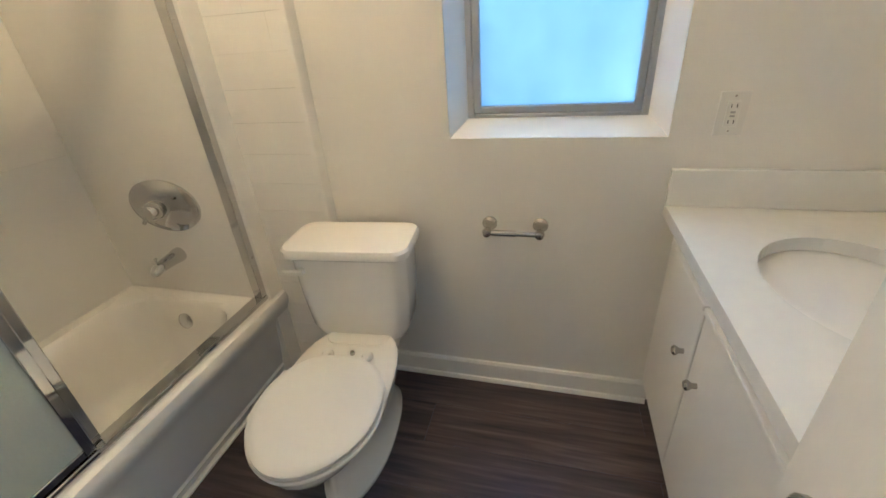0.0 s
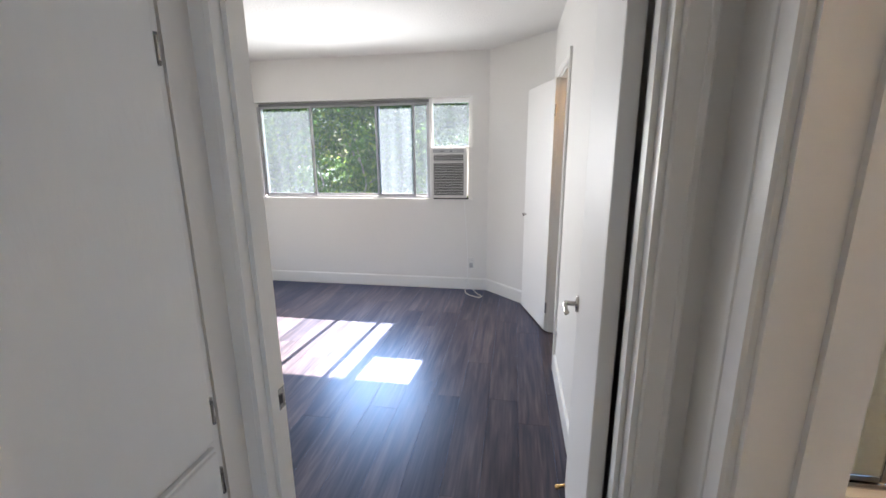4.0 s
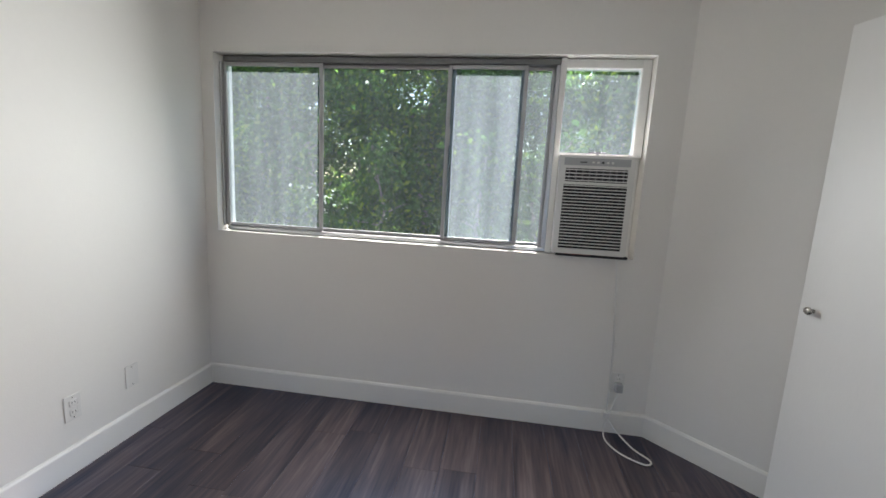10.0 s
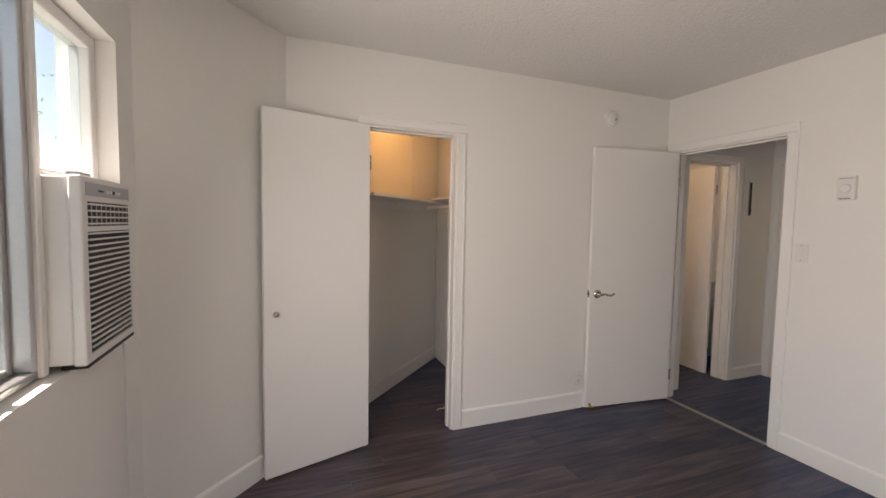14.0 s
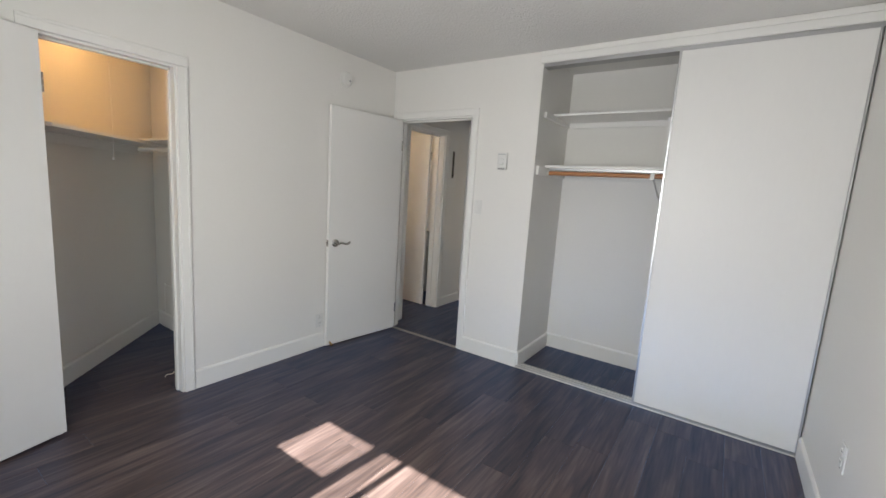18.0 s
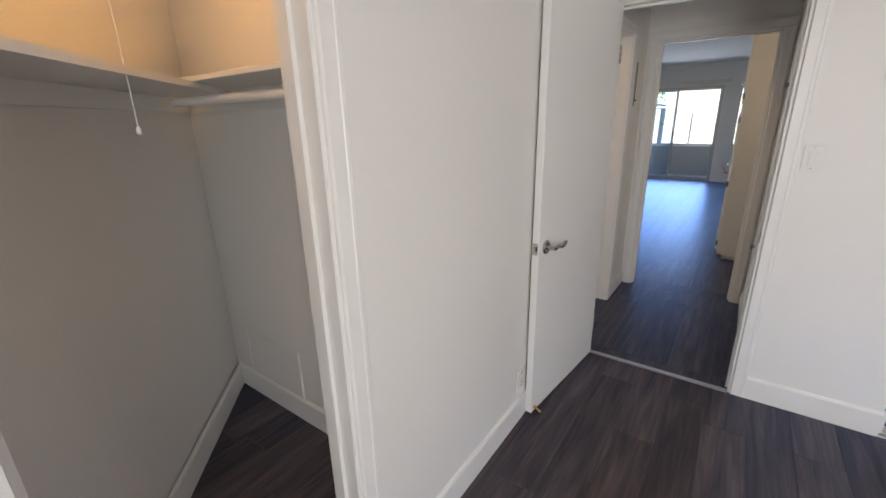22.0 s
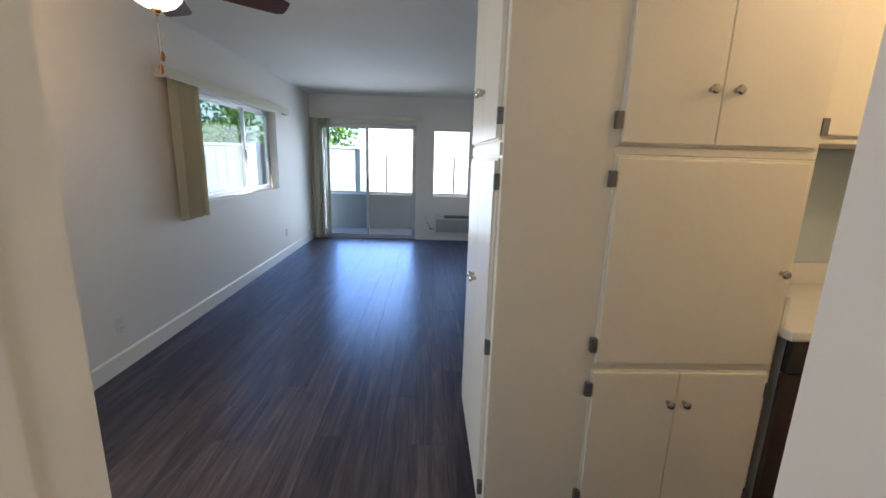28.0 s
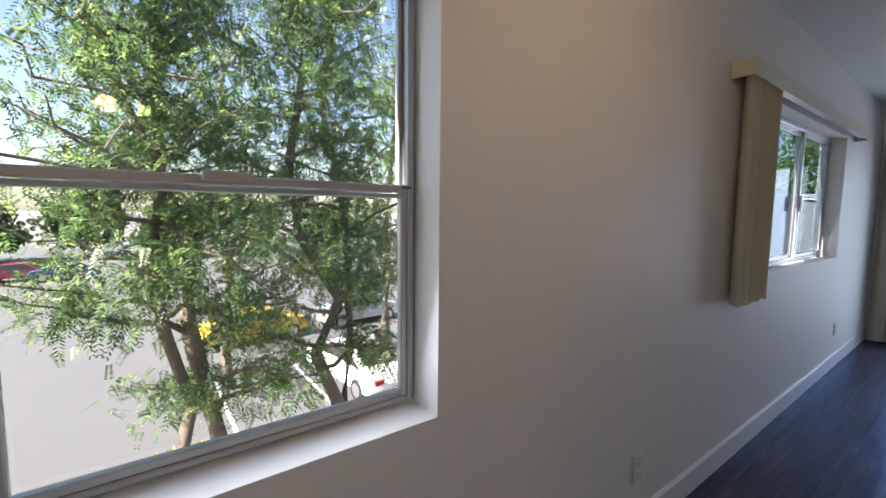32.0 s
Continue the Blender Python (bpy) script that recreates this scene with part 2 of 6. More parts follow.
def glass_material(name, tint=(1, 1, 1), dirt=0.0, rough=0.0, streak=(4, 4, 0.25), milky=(0.9, 0.93, 0.95)):
    """A window pane: clear, with gloss at a slant and a film of streaked dust that catches light."""
    m = bpy.data.materials.new(name)
    m.use_nodes = True
    t, nd = m.node_tree, m.node_tree.nodes
    nd.remove(nd["Principled BSDF"])
    out = nd["Material Output"]
    clear, gloss, fres, mx = nd.new("ShaderNodeBsdfTransparent"), nd.new("ShaderNodeBsdfGlossy"), nd.new("ShaderNodeLayerWeight"), nd.new("ShaderNodeMixShader")
    clear.inputs["Color"].default_value = (*tint, 1)
    gloss.inputs["Roughness"].default_value = rough
    fres.inputs["Blend"].default_value = 0.5
    steep, share = nd.new("ShaderNodeMath"), nd.new("ShaderNodeMath")
    steep.operation, share.operation = "POWER", "MULTIPLY_ADD"
    steep.inputs[1].default_value = 5.0
    share.inputs[1].default_value, share.inputs[2].default_value = 0.55, 0.025
    t.links.new(fres.outputs["Facing"], steep.inputs[0])
    t.links.new(steep.outputs[0], share.inputs[0])
    t.links.new(share.outputs[0], mx.inputs[0])
    t.links.new(clear.outputs[0], mx.inputs[1])
    t.links.new(gloss.outputs[0], mx.inputs[2])
    last = mx.outputs[0]
    if dirt:
        co, mp, n = nd.new("ShaderNodeTexCoord"), nd.new("ShaderNodeMapping"), nd.new("ShaderNodeTexNoise")
        mp.inputs["Scale"].default_value = streak
        n.inputs["Scale"].default_value, n.inputs["Detail"].default_value = 3, 2
        t.links.new(co.outputs["Object"], mp.inputs["Vector"])
        t.links.new(mp.outputs["Vector"], n.inputs["Vector"])
        rng = nd.new("ShaderNodeMapRange")
        rng.inputs["From Min"].default_value, rng.inputs["From Max"].default_value = 0.3, 0.75
        rng.inputs["To Min"].default_value, rng.inputs["To Max"].default_value = dirt * 0.65, dirt
        t.links.new(n.outputs["Fac"], rng.inputs["Value"])
        film, m2 = nd.new("ShaderNodeBsdfTranslucent"), nd.new("ShaderNodeMixShader")
        film.inputs["Color"].default_value = (*milky, 1)
        t.links.new(rng.outputs["Result"], m2.inputs[0])
        t.links.new(last, m2.inputs[1])
        t.links.new(film.outputs[0], m2.inputs[2])
        last = m2.outputs[0]
    t.links.new(last, out.inputs["Surface"])
    return m


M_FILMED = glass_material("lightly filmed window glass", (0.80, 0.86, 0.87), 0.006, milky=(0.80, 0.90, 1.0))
M_GLASS = glass_material("clear window glass", (0.97, 0.99, 0.98), 0.003)
M_PATIOGLASS = glass_material("blue-tinted patio glass", (0.74, 0.86, 0.97), 0.004)
M_GREYGLASS = glass_material("grey-tinted window glass", (0.50, 0.58, 0.62), 0.006, milky=(0.80, 0.90, 1.0))
M_DUSTY = glass_material("dusty window glass", (0.72, 0.79, 0.80), 0.036, milky=(0.80, 0.90, 1.0))
M_HAZY = glass_material("weather-hazed window glass", (0.62, 0.70, 0.74), 0.055, milky=(0.80, 0.90, 1.0))
M_FROST = glass_material("obscure bathroom glass", (0.50, 0.66, 0.76), 0.93, streak=(1.5, 1.5, 1), milky=(0.54, 0.67, 0.80))


def pebbled_glass(name):
    m = bpy.data.materials.new(name)
    m.use_nodes = True
    t, nd = m.node_tree, m.node_tree.nodes
    b = nd["Principled BSDF"]
    b.inputs["Base Color"].default_value = (0.80, 0.84, 0.77, 1)
    b.inputs["Transmission Weight"].default_value = 0.5
    b.inputs["Roughness"].default_value = 0.32
    b.inputs["IOR"].default_value = 1.2
    co, n, bp = nd.new("ShaderNodeTexCoord"), nd.new("ShaderNodeTexNoise"), nd.new("ShaderNodeBump")
    n.inputs["Scale"].default_value = 120
    bp.inputs["Strength"].default_value, bp.inputs["Distance"].default_value = 0.6, 0.004
    t.links.new(co.outputs["Object"], n.inputs["Vector"])
    t.links.new(n.outputs["Fac"], bp.inputs["Height"])
    t.links.new(bp.outputs["Normal"], b.inputs["Normal"])
    return m


M_SHOWER = pebbled_glass("pebbled shower glass")


def alabaster(name):
    """Thick cream glass that scatters the light of the bulb within."""
    m = bpy.data.materials.new(name)
    m.use_nodes = True
    t, nd = m.node_tree, m.node_tree.nodes
    b = nd["Principled BSDF"]
    b.inputs["Base Color"].default_value, b.inputs["Roughness"].default_value = (0.58, 0.54, 0.47, 1), 0.3
    thin, both = nd.new("ShaderNodeBsdfTranslucent"), nd.new("ShaderNodeAddShader")
    cloud = nd.new("ShaderNodeTexNoise")
    cloud.inputs["Scale"].default_value = 14
    ramp = nd.new("ShaderNodeMix")
    ramp.data_type = "RGBA"
    ramp.inputs["A"].default_value, ramp.inputs["B"].default_value = (0.095, 0.112, 0.140, 1), (0.150, 0.180, 0.230, 1)
    t.links.new(cloud.outputs["Fac"], ramp.inputs["Factor"])
    t.links.new(ramp.outputs["Result"], thin.inputs["Color"])
    t.links.new(b.outputs[0], both.inputs[0])
    t.links.new(thin.outputs[0], both.inputs[1])
    t.links.new(both.outputs[0], nd["Material Output"].inputs["Surface"])
    return m


M_GLOBE = alabaster("lit alabaster glass bowl")


# ---- mesh helpers ----
def box(bm, x0, x1, y0, y1, z0, z1, bevel=0.0, seg=2):
    if x0 > x1:
        x0, x1 = x1, x0
    if y0 > y1:
        y0, y1 = y1, y0
    got = bmesh.ops.create_cube(bm, size=1, matrix=Matrix.LocRotScale(((x0 + x1) / 2, (y0 + y1) / 2, (z0 + z1) / 2), None, (x1 - x0, y1 - y0, z1 - z0)))
    if bevel:
        edges = {e for v in got["verts"] for e in v.link_edges}
        bmesh.ops.bevel(bm, geom=list(edges), offset=bevel, segments=seg, affect="EDGES", profile=0.6)
    return bm


def tube(bm, a, b, r, seg=14, r2=None):
    a, b = Vector(a), Vector(b)
    d = b - a
    m = Matrix.Translation((a + b) / 2) @ d.to_track_quat("Z", "Y").to_matrix().to_4x4()
    bmesh.ops.create_cone(bm, cap_ends=True, segments=seg, radius1=r, radius2=r if r2 is None else r2, depth=d.length, matrix=m)
    return bm


def turned(bm, profile, place, axis=(0, 0, 1), seg=20):
    """A lathe shape: (radius, height) pairs about an axis."""
    m = Matrix.Translation(place) @ Vector(axis).to_track_quat("Z", "Y").to_matrix().to_4x4()
    rings = []
    for r, h in profile:
        rings.append([bm.verts.new(m @ Vector((r * math.cos(2 * math.pi * i / seg), r * math.sin(2 * math.pi * i / seg), h))) for i in range(seg)])
    for a, b in zip(rings, rings[1:]):
        for i in range(seg):
            bm.faces.new((a[i], a[(i + 1) % seg], b[(i + 1) % seg], b[i]))
    bm.faces.new(rings[0][::-1])
    bm.faces.new(rings[-1])
    return bm


def loft(bm, loops, cap=True):
    """Skin a row of closed loops of equal length."""
    rings = [[bm.verts.new(p) for p in loop] for loop in loops]
    n = len(rings[0])
    for a, b in zip(rings, rings[1:]):
        for i in range(n):
            bm.faces.new((a[i], a[(i + 1) % n], b[(i + 1) % n], b[i]))
    if cap:
        bm.faces.new(rings[0][::-1])
        bm.faces.new(rings[-1])
    return bm


def sweep(bm, points, r, seg=8):
    """A round cord along points."""
    pts = [Vector(p) for p in points]
    rings = []
    for i, p in enumerate(pts):
        d = (pts[min(i + 1, len(pts) - 1)] - pts[max(i - 1, 0)]).normalized()
        q = d.to_track_quat("Z", "Y")
        rings.append([p + q @ Vector((r * math.cos(2 * math.pi * k / seg), r * math.sin(2 * math.pi * k / seg), 0)) for k in range(seg)])
    return loft(bm, rings)


def smooth_path(points, n=8):
    """Catmull-Rom through the points."""
    p = [Vector(points[0])] + [Vector(q) for q in points] + [Vector(points[-1])]
    out = []
    for i in range(1, len(p) - 2):
        for k in range(n):
            t = k / n
            out.append(0.5 * (2 * p[i] + (p[i + 1] - p[i - 1]) * t + (2 * p[i - 1] - 5 * p[i] + 4 * p[i + 1] - p[i + 2]) * t * t + (3 * p[i] - p[i - 1] - 3 * p[i + 1] + p[i + 2]) * t ** 3))
    return out + [p[-2]]


def mesh_of(bm, name, material, smooth=False):
    bmesh.ops.recalc_face_normals(bm, faces=bm.faces)
    me = bpy.data.meshes.new(name)
    bm.to_mesh(me)
    bm.free()
    me.materials.append(material)
    if smooth:
        me.shade_smooth()
        me.set_sharp_from_angle(angle=radians(38))
    return me


def thing(name, place, label, category, group="", kind="", turn=0):
    ob = new(name)
    ob.empty_display_size = 0.1
    ob.matrix_world = pose(*place, 0, 0, turn)
    return tagged(ob, label, category, group, kind)


def part(name, bm, material, parent, label="", smooth=False, own=False):
    """One mesh under a thing or a part; own: drawn in the thing's own axes, not the world's."""
    ob = new(name, mesh_of(bm, name, material, smooth))
    ob.parent = parent
    if parent.type == "EMPTY" and not own:
        ob.matrix_parent_inverse = parent.matrix_basis.inverted()
    return tagged(ob, label)


def whole(name, bm, material, label, category, group="", kind="", smooth=False):
    return tagged(new(name, mesh_of(bm, name, material, smooth)), label, category, group, kind)


def bx(*a, **k):
    return box(bmesh.new(), *a, **k)

# ---- plan ----
H = 2.485      # ceiling of the bedroom side
HL = 2.545     # ceiling of the living room side
BX0, BX1, BY0, BY1 = -3.28, 0.26, -2.78, 0.500      # bedroom
HX0, HX1, HY0, HY1 = 0.37, 1.66, -0.42, 0.515        # hall
TX0, TX1, TY0, TY1 = -0.94, 1.80, 0.655, 2.255       # bathroom
LX0, LX1, LN = 1.815, 9.03, 2.172                    # living room
CX = -1.21                                           # walk-in closet, east side
SLOPE = 1.0314                                       # the slanting outer wall


def slant(y):
    return BX0 + (y + 0.085) / SLOPE


def wall(name, axis, lo, hi, at0, at1, holes=(), label="white painted plaster wall", z0=0.0, z1=H, material=None):
    """A wall along axis from lo to hi, between at0 and at1 across it, with holes (lo, hi, bottom, top)."""
    bm = bmesh.new()

    def put(a, b, za, zb):
        if b - a > 1e-4 and zb - za > 1e-4:
            if axis == "x":
                box(bm, a, b, at0, at1, za, zb)
            else:
                box(bm, at0, at1, a, b, za, zb)

    cuts = sorted({lo, hi, *(v for q in holes for v in q[:2])})
    for a, b in zip(cuts, cuts[1:]):
        at = z0
        for _, _, za, zb in sorted((q for q in holes if q[0] < (a + b) / 2 < q[1]), key=lambda q: q[2]):
            put(a, b, at, za)
            at = max(at, zb)
        put(a, b, at, z1)
    return whole(name, bm, material or M_WALL, label, "wall", kind="structure")


def prism(bm, outline, z0, z1):
    lo = [bm.verts.new((x, y, z0)) for x, y in outline]
    hi = [bm.verts.new((x, y, z1)) for x, y in outline]
    n = len(outline)
    for i in range(n):
        bm.faces.new((lo[i], lo[(i + 1) % n], hi[(i + 1) % n], hi[i]))
    bm.faces.new(lo[::-1])
    bm.faces.new(hi)
    return bm


BWIN = (-2.70, -0.25, 1.01, 2.055)
WC = (-2.245, -1.642, 0, 2.035)
BD = (-0.390, 0.430, 0, 2.045)
SC = (-2.78, -0.975, 0, 2.40)
TD = (0.533, 1.16, 0, 2.035)
HD = (-0.345, 0.430, 0, 2.045)
TWIN = (0.567, 1.213, 1.038, 2.06)
DWIN = (2.255, 3.098, 0.858, 2.008)
LWIN = (5.25, 7.36, 1.03, 2.05)
PATIO = (0.30, 2.05, 0.0, 2.07)
SWIN = (-0.68, -0.005, 0.79, 2.0)
EAC = (-0.725, -0.07, 0.14, 0.505)

# bedroom
wall("wall_bedroom_west", "y", BY0 - 0.12, -0.03, BX0 - 0.17, BX0, [BWIN], "white painted wall under and around the long window")
wall("wall_bedroom_south", "x", BX0, BX1 + 0.75, BY0 - 0.12, BY0, label="white painted wall with a patch of sun")
o = 0.12
d = Vector((1, SLOPE)).normalized()
nrm = Vector((-d.y, d.x)) * o
a, b = Vector((BX0, -0.085)), Vector((CX + 0.10, -0.085 + (CX + 0.10 - BX0) * SLOPE))
bm = prism(bmesh.new(), [tuple(a), tuple(b), tuple(b + nrm), tuple(a + nrm)], 0, H)
whole("wall_slanting", bm, M_WALL, "white painted wall set at a slant beside the window", "wall", kind="structure")
wall("wall_bedroom_north", "x", slant(BY1) - 0.05, BX1, BY1, BY1 + 0.11, [WC], "white painted wall with the closet doorway")
wall("wall_closet_east", "y", BY1 + 0.11, TY1 + 0.1, CX, TX0, [], "white painted closet end wall")
wall("wall_bedroom_east", "y", BY0, BY1 + 0.11, BX1, HX0, [BD, SC], "white painted wall with the room door and closet")
# wardrobe recess behind the sliding doors
wall("wall_wardrobe_back", "y", BY0, -0.965, 0.93, 1.03, [], "white painted wardrobe back wall")
wall("wall_wardrobe_side", "x", HX0, 0.93, -0.975, -0.90, [], "white painted wardrobe side wall")
# hall
LIN = (0.44, 0.945, 0.08, 2.30)
wall("wall_hall_south", "x", HX0, HX1, HY0 - 0.10, HY0, [LIN], "white painted hall wall with a built-in linen cupboard")
wall("wall_hall_north", "x", HX0, HX1, HY1, TY0, [TD], "white painted hall wall with the bathroom doorway")
wall("wall_hall_end", "y", -3.25, TY0, HX1, LX0, [HD], "white painted wall with the doorway to the living room", z1=HL)
# bathroom
wall("wall_bathroom_north", "x", TX0, TX1, TY1, TY1 + 0.17, [TWIN], "white painted bathroom wall with a window")
wall("wall_bathroom_west", "y", BY1 + 0.11, TY0 + 0.001, TX0, HX0, [], "white painted wall behind the tub end")
wall("wall_tub_end", "x", TX0, -0.15, TY0, 0.745, [], "white tiled stub wall at the tub end")
wall("wall_bathroom_east", "y", TY0, TY1 + 0.17, TX1, TX1 + 0.10, [], "white painted wall behind the vanity", z1=HL)
# living room and kitchen
wall("wall_living_north", "x", TX1 + 0.10, LX1, LN, LN + 0.17, [DWIN, LWIN], "long white painted wall with two windows", z1=HL)
wall("wall_living_east", "y", -0.855, LN + 0.17, LX1, LX1 + 0.16, [PATIO, SWIN, EAC], "white painted wall with the patio door", z1=HL)
wall("wall_living_jut_north", "x", 7.875, LX1, -0.855, -0.755, [], "white painted jutting wall", z1=HL)
wall("wall_living_jut_west", "y", -2.6, -0.855, 7.875, 7.995, [], "white painted jutting wall facing the room", z1=HL)
wall("wall_entry_south", "x", 3.45, 7.875, -2.7, -2.6, [], "white painted entry wall", z1=HL)
wall("wall_kitchen_back", "y", -3.25, -1.26, 3.43, 3.55, [], "pale blue painted kitchen wall", material=M_BLUEWALL, z1=HL)
wall("wall_kitchen_south", "x", LX0, 3.43, -3.35, -3.25, [], "white painted kitchen end wall", z1=HL)


def slab(name, outline, z0, z1, material, label, cat):
    return whole(name, prism(bmesh.new(), outline, z0, z1), material, label, cat, kind="structure")


def rect(x0, x1, y0, y1):
    return [(x0, y0), (x1, y0), (x1, y1), (x0, y1)]


slab("ceiling_bedroom", [(BX0 - .17, BY0 - .12), (1.03, BY0 - .12), (1.03, -0.9), (HX0, -0.9), (HX0, BY1 + .11), (CX, BY1 + .11), (CX + .1, 2.13), (CX - .02, 2.2), (BX0 - .17, 0.0)], H, H + 0.12, M_CEIL, "white sprayed-texture bedroom ceiling", "ceiling")
slab("ceiling_bathroom", rect(TX0 - .27, TX1, BY1 + .11, TY1 + .17), H, H + 0.12, M_FLATCEIL, "white bathroom ceiling", "ceiling")
slab("ceiling_hall", rect(HX0, HX1, -0.9, BY1 + .11), H, H + 0.121, M_FLATCEIL, "white hall ceiling", "ceiling")
slab("ceiling_living", rect(LX0, LX1 + .16, -3.35, LN + .17), HL, HL + 0.12, M_CEIL, "white sprayed-texture living room ceiling", "ceiling")
slab("subfloor", [(BX0 - .17, -3.35), (LX1 + .16, -3.35), (LX1 + .16, LN + .17), (CX - .1, LN + .17), (BX0 - .17, 0.06)], -0.25, -0.006, M_DARK, "dark joints between floor planks", "floor")


# ---- baseboards ----
def board(name, pts, h=0.13, t=0.014, label="white painted baseboard", side=1):
    """A baseboard along a line of points, on the left of its way when side is 1."""
    for (x0, y0), (x1, y1) in zip(pts, pts[1:]):
        a, b = Vector((x0, y0)), Vector((x1, y1))
        d = (b - a).normalized()
        n = Vector((-d.y, d.x)) * side
        bm = bmesh.new()
        prof = [(0, 0.001), (t, 0.001), (t, h - 0.012), (t * 0.55, h - 0.002), (0, h)]
        rows = []
        for p in (a, b):
            rows.append([(p.x + n.x * u, p.y + n.y * u, z) for u, z in prof])
        loft(bm, rows)
        whole(name, bm, M_TRIM, label, "baseboard", kind="structure")


board("baseboard", [(BX0, -0.085), (BX0, BY0), (BX1, BY0)])
board("baseboard", [(slant(BY1) - 0.01, BY1 - 0.01), (BX0, -0.085)], side=1)
board("baseboard", [(BX1, BY1), (WC[1] + 0.065, BY1)], side=1)
board("baseboard", [(WC[0] - 0.065, BY1), (slant(BY1), BY1)], side=1)
board("baseboard", [(BX1, -0.975), (BX1, BD[0] - 0.06)], side=1)
board("baseboard", [(0.93, -0.975), (BX1, -0.975)], side=1)
board("baseboard", [(0.93, BY0), (0.93, -0.975)], side=1)
board("baseboard", [(CX, BY1 + .11), (CX, 2.03), (slant(BY1 + .11), BY1 + .11)], side=1)
board("baseboard", [(HX0, HY0), (LIN[0] - 0.02, HY0)], side=1)
board("baseboard", [(LIN[1] + 0.02, HY0), (HX1, HY0)], h=0.11, side=1)
board("baseboard", [(HX1, HY1), (TD[1] + 0.06, HY1)], h=0.11, side=1)
board("baseboard", [(TD[0] - 0.06, HY1), (HX0, HY1)], h=0.11, side=1)
board("baseboard", [(1.30, TY1), (0.085, TY1)], h=0.10, side=1, label="white glossy bathroom baseboard")
board("baseboard", [(1.30, TY1 - .0145), (0.105, TY1 - .0145)], h=0.019, t=0.013, side=1, label="white shoe bead along the bathroom floor")
board("baseboard", [(LX1, LN), (TX1 + .10, LN), (TX1 + .10, 0.56)], side=1)
board("baseboard", [(7.875, -2.6), (7.875, -0.755), (LX1, -0.755)], side=1)
board("baseboard", [(LX1, -0.755), (LX1, PATIO[0] - 0.03)], h=0.07, side=1)


# ---- door casings ----
def casing(name, axis, lo, hi, top, face, out, w=0.06, t=0.014, label="white painted door casing", legs=(True, True)):
    """Casing round an opening on one face of a wall; out: which way the face looks."""
    ob = thing(name, (lo, face, 0) if axis == "x" else (face, lo, 0), label, "door casing", kind="structure")

    def piece(n, a, b, z0, z1):
        """One board of the casing: flat with a raised outer edge and eased corners."""
        wid = z1 - z0 if n == "head" else b - a
        prof = [(0, 0), (0, t * .6), (.004, t), (wid * .70, t), (wid * .74, t * 1.18), (wid - .004, t * 1.18), (wid, t * .9), (wid, 0)]
        rows = []
        for e in ((a, b) if n == "head" else (z0, z1)):
            row = []
            for u, d in prof:
                al, z = (e, z0 + u) if n == "head" else (b - u if n == "leg_low" else a + u, e)
                row.append((al, face + out * d, z) if axis == "x" else (face + out * d, al, z))
            rows.append(row)
        part("head" if n == "head" else "leg", loft(bmesh.new(), rows), M_TRIM, ob)

    if legs[0]:
        piece("leg_low", lo - w, lo, 0.001, top - .0004)
    if legs[1]:
        piece("leg_high", hi, hi + w, 0.001, top - .0004)
    piece("head", lo - w, hi + w, top, top + w)
    return ob


def jamb(name, axis, lo, hi, top, a0, a1, stop, label="white painted door jamb"):
    """The lining of a doorway with its stop bead."""
    ob = thing(name, (lo, a0, 0) if axis == "x" else (a0, lo, 0), label, "door jamb", kind="structure")
    t = 0.012
    for n, p, q, z0, z1 in (("side", lo, lo + t, 0, top - t), ("side", hi - t, hi, 0, top - t), ("top", lo, hi, top - t, top)):
        bm = bmesh.new()
        s = 0.011
        if axis == "x":
            box(bm, p, q, a0 + .001, a1 - .001, z0, z1)
            sp = {"side": (q, q + s) if p == lo else (p - s, p), "top": (p + t, q - t)}[n]
            box(bm, *sp, *stop, *((z0, z1) if n == "side" else (z0 - s, z0)))
        else:
            box(bm, a0 + .001, a1 - .001, p, q, z0, z1)
            sp = {"side": (q, q + s) if p == lo else (p - s, p), "top": (p + t, q - t)}[n]
            box(bm, *stop, *sp, *((z0, z1) if n == "side" else (z0 - s, z0)))
        part(n, bm, M_TRIM, ob)
    return ob


casing("trim_closet_doorway", "x", WC[0], WC[1], WC[3], BY1, -1)
casing("trim_bedroom_doorway", "y", BD[0], BD[1], BD[3], BX1, -1)
casing("trim_bedroom_doorway_hall", "y", BD[0], BD[1], BD[3], HX0, 1, w=0.05, t=0.010, legs=(False, True))
casing("trim_bathroom_doorway", "x", TD[0], TD[1], TD[3], HY1, -1)
casing("trim_living_doorway", "y", HD[0], HD[1], HD[3], HX1, -1)
casing("trim_living_doorway_room", "y", HD[0], HD[1], HD[3], LX0, 1)
jamb("trim_closet_jamb", "x", WC[0], WC[1], WC[3], BY1, BY1 + .11, (BY1 + .05, BY1 + .075))
jamb("trim_bedroom_jamb", "y", BD[0], BD[1], BD[3], BX1, HX0, (BX1 + .045, BX1 + .075))
jamb("trim_bathroom_jamb", "x", TD[0], TD[1], TD[3], HY1, TY0, (HY1 + .07, HY1 + .10))
jamb("trim_living_jamb", "y", HD[0], HD[1], HD[3], HX1, LX0, (HX1 + .04, HX1 + .07))


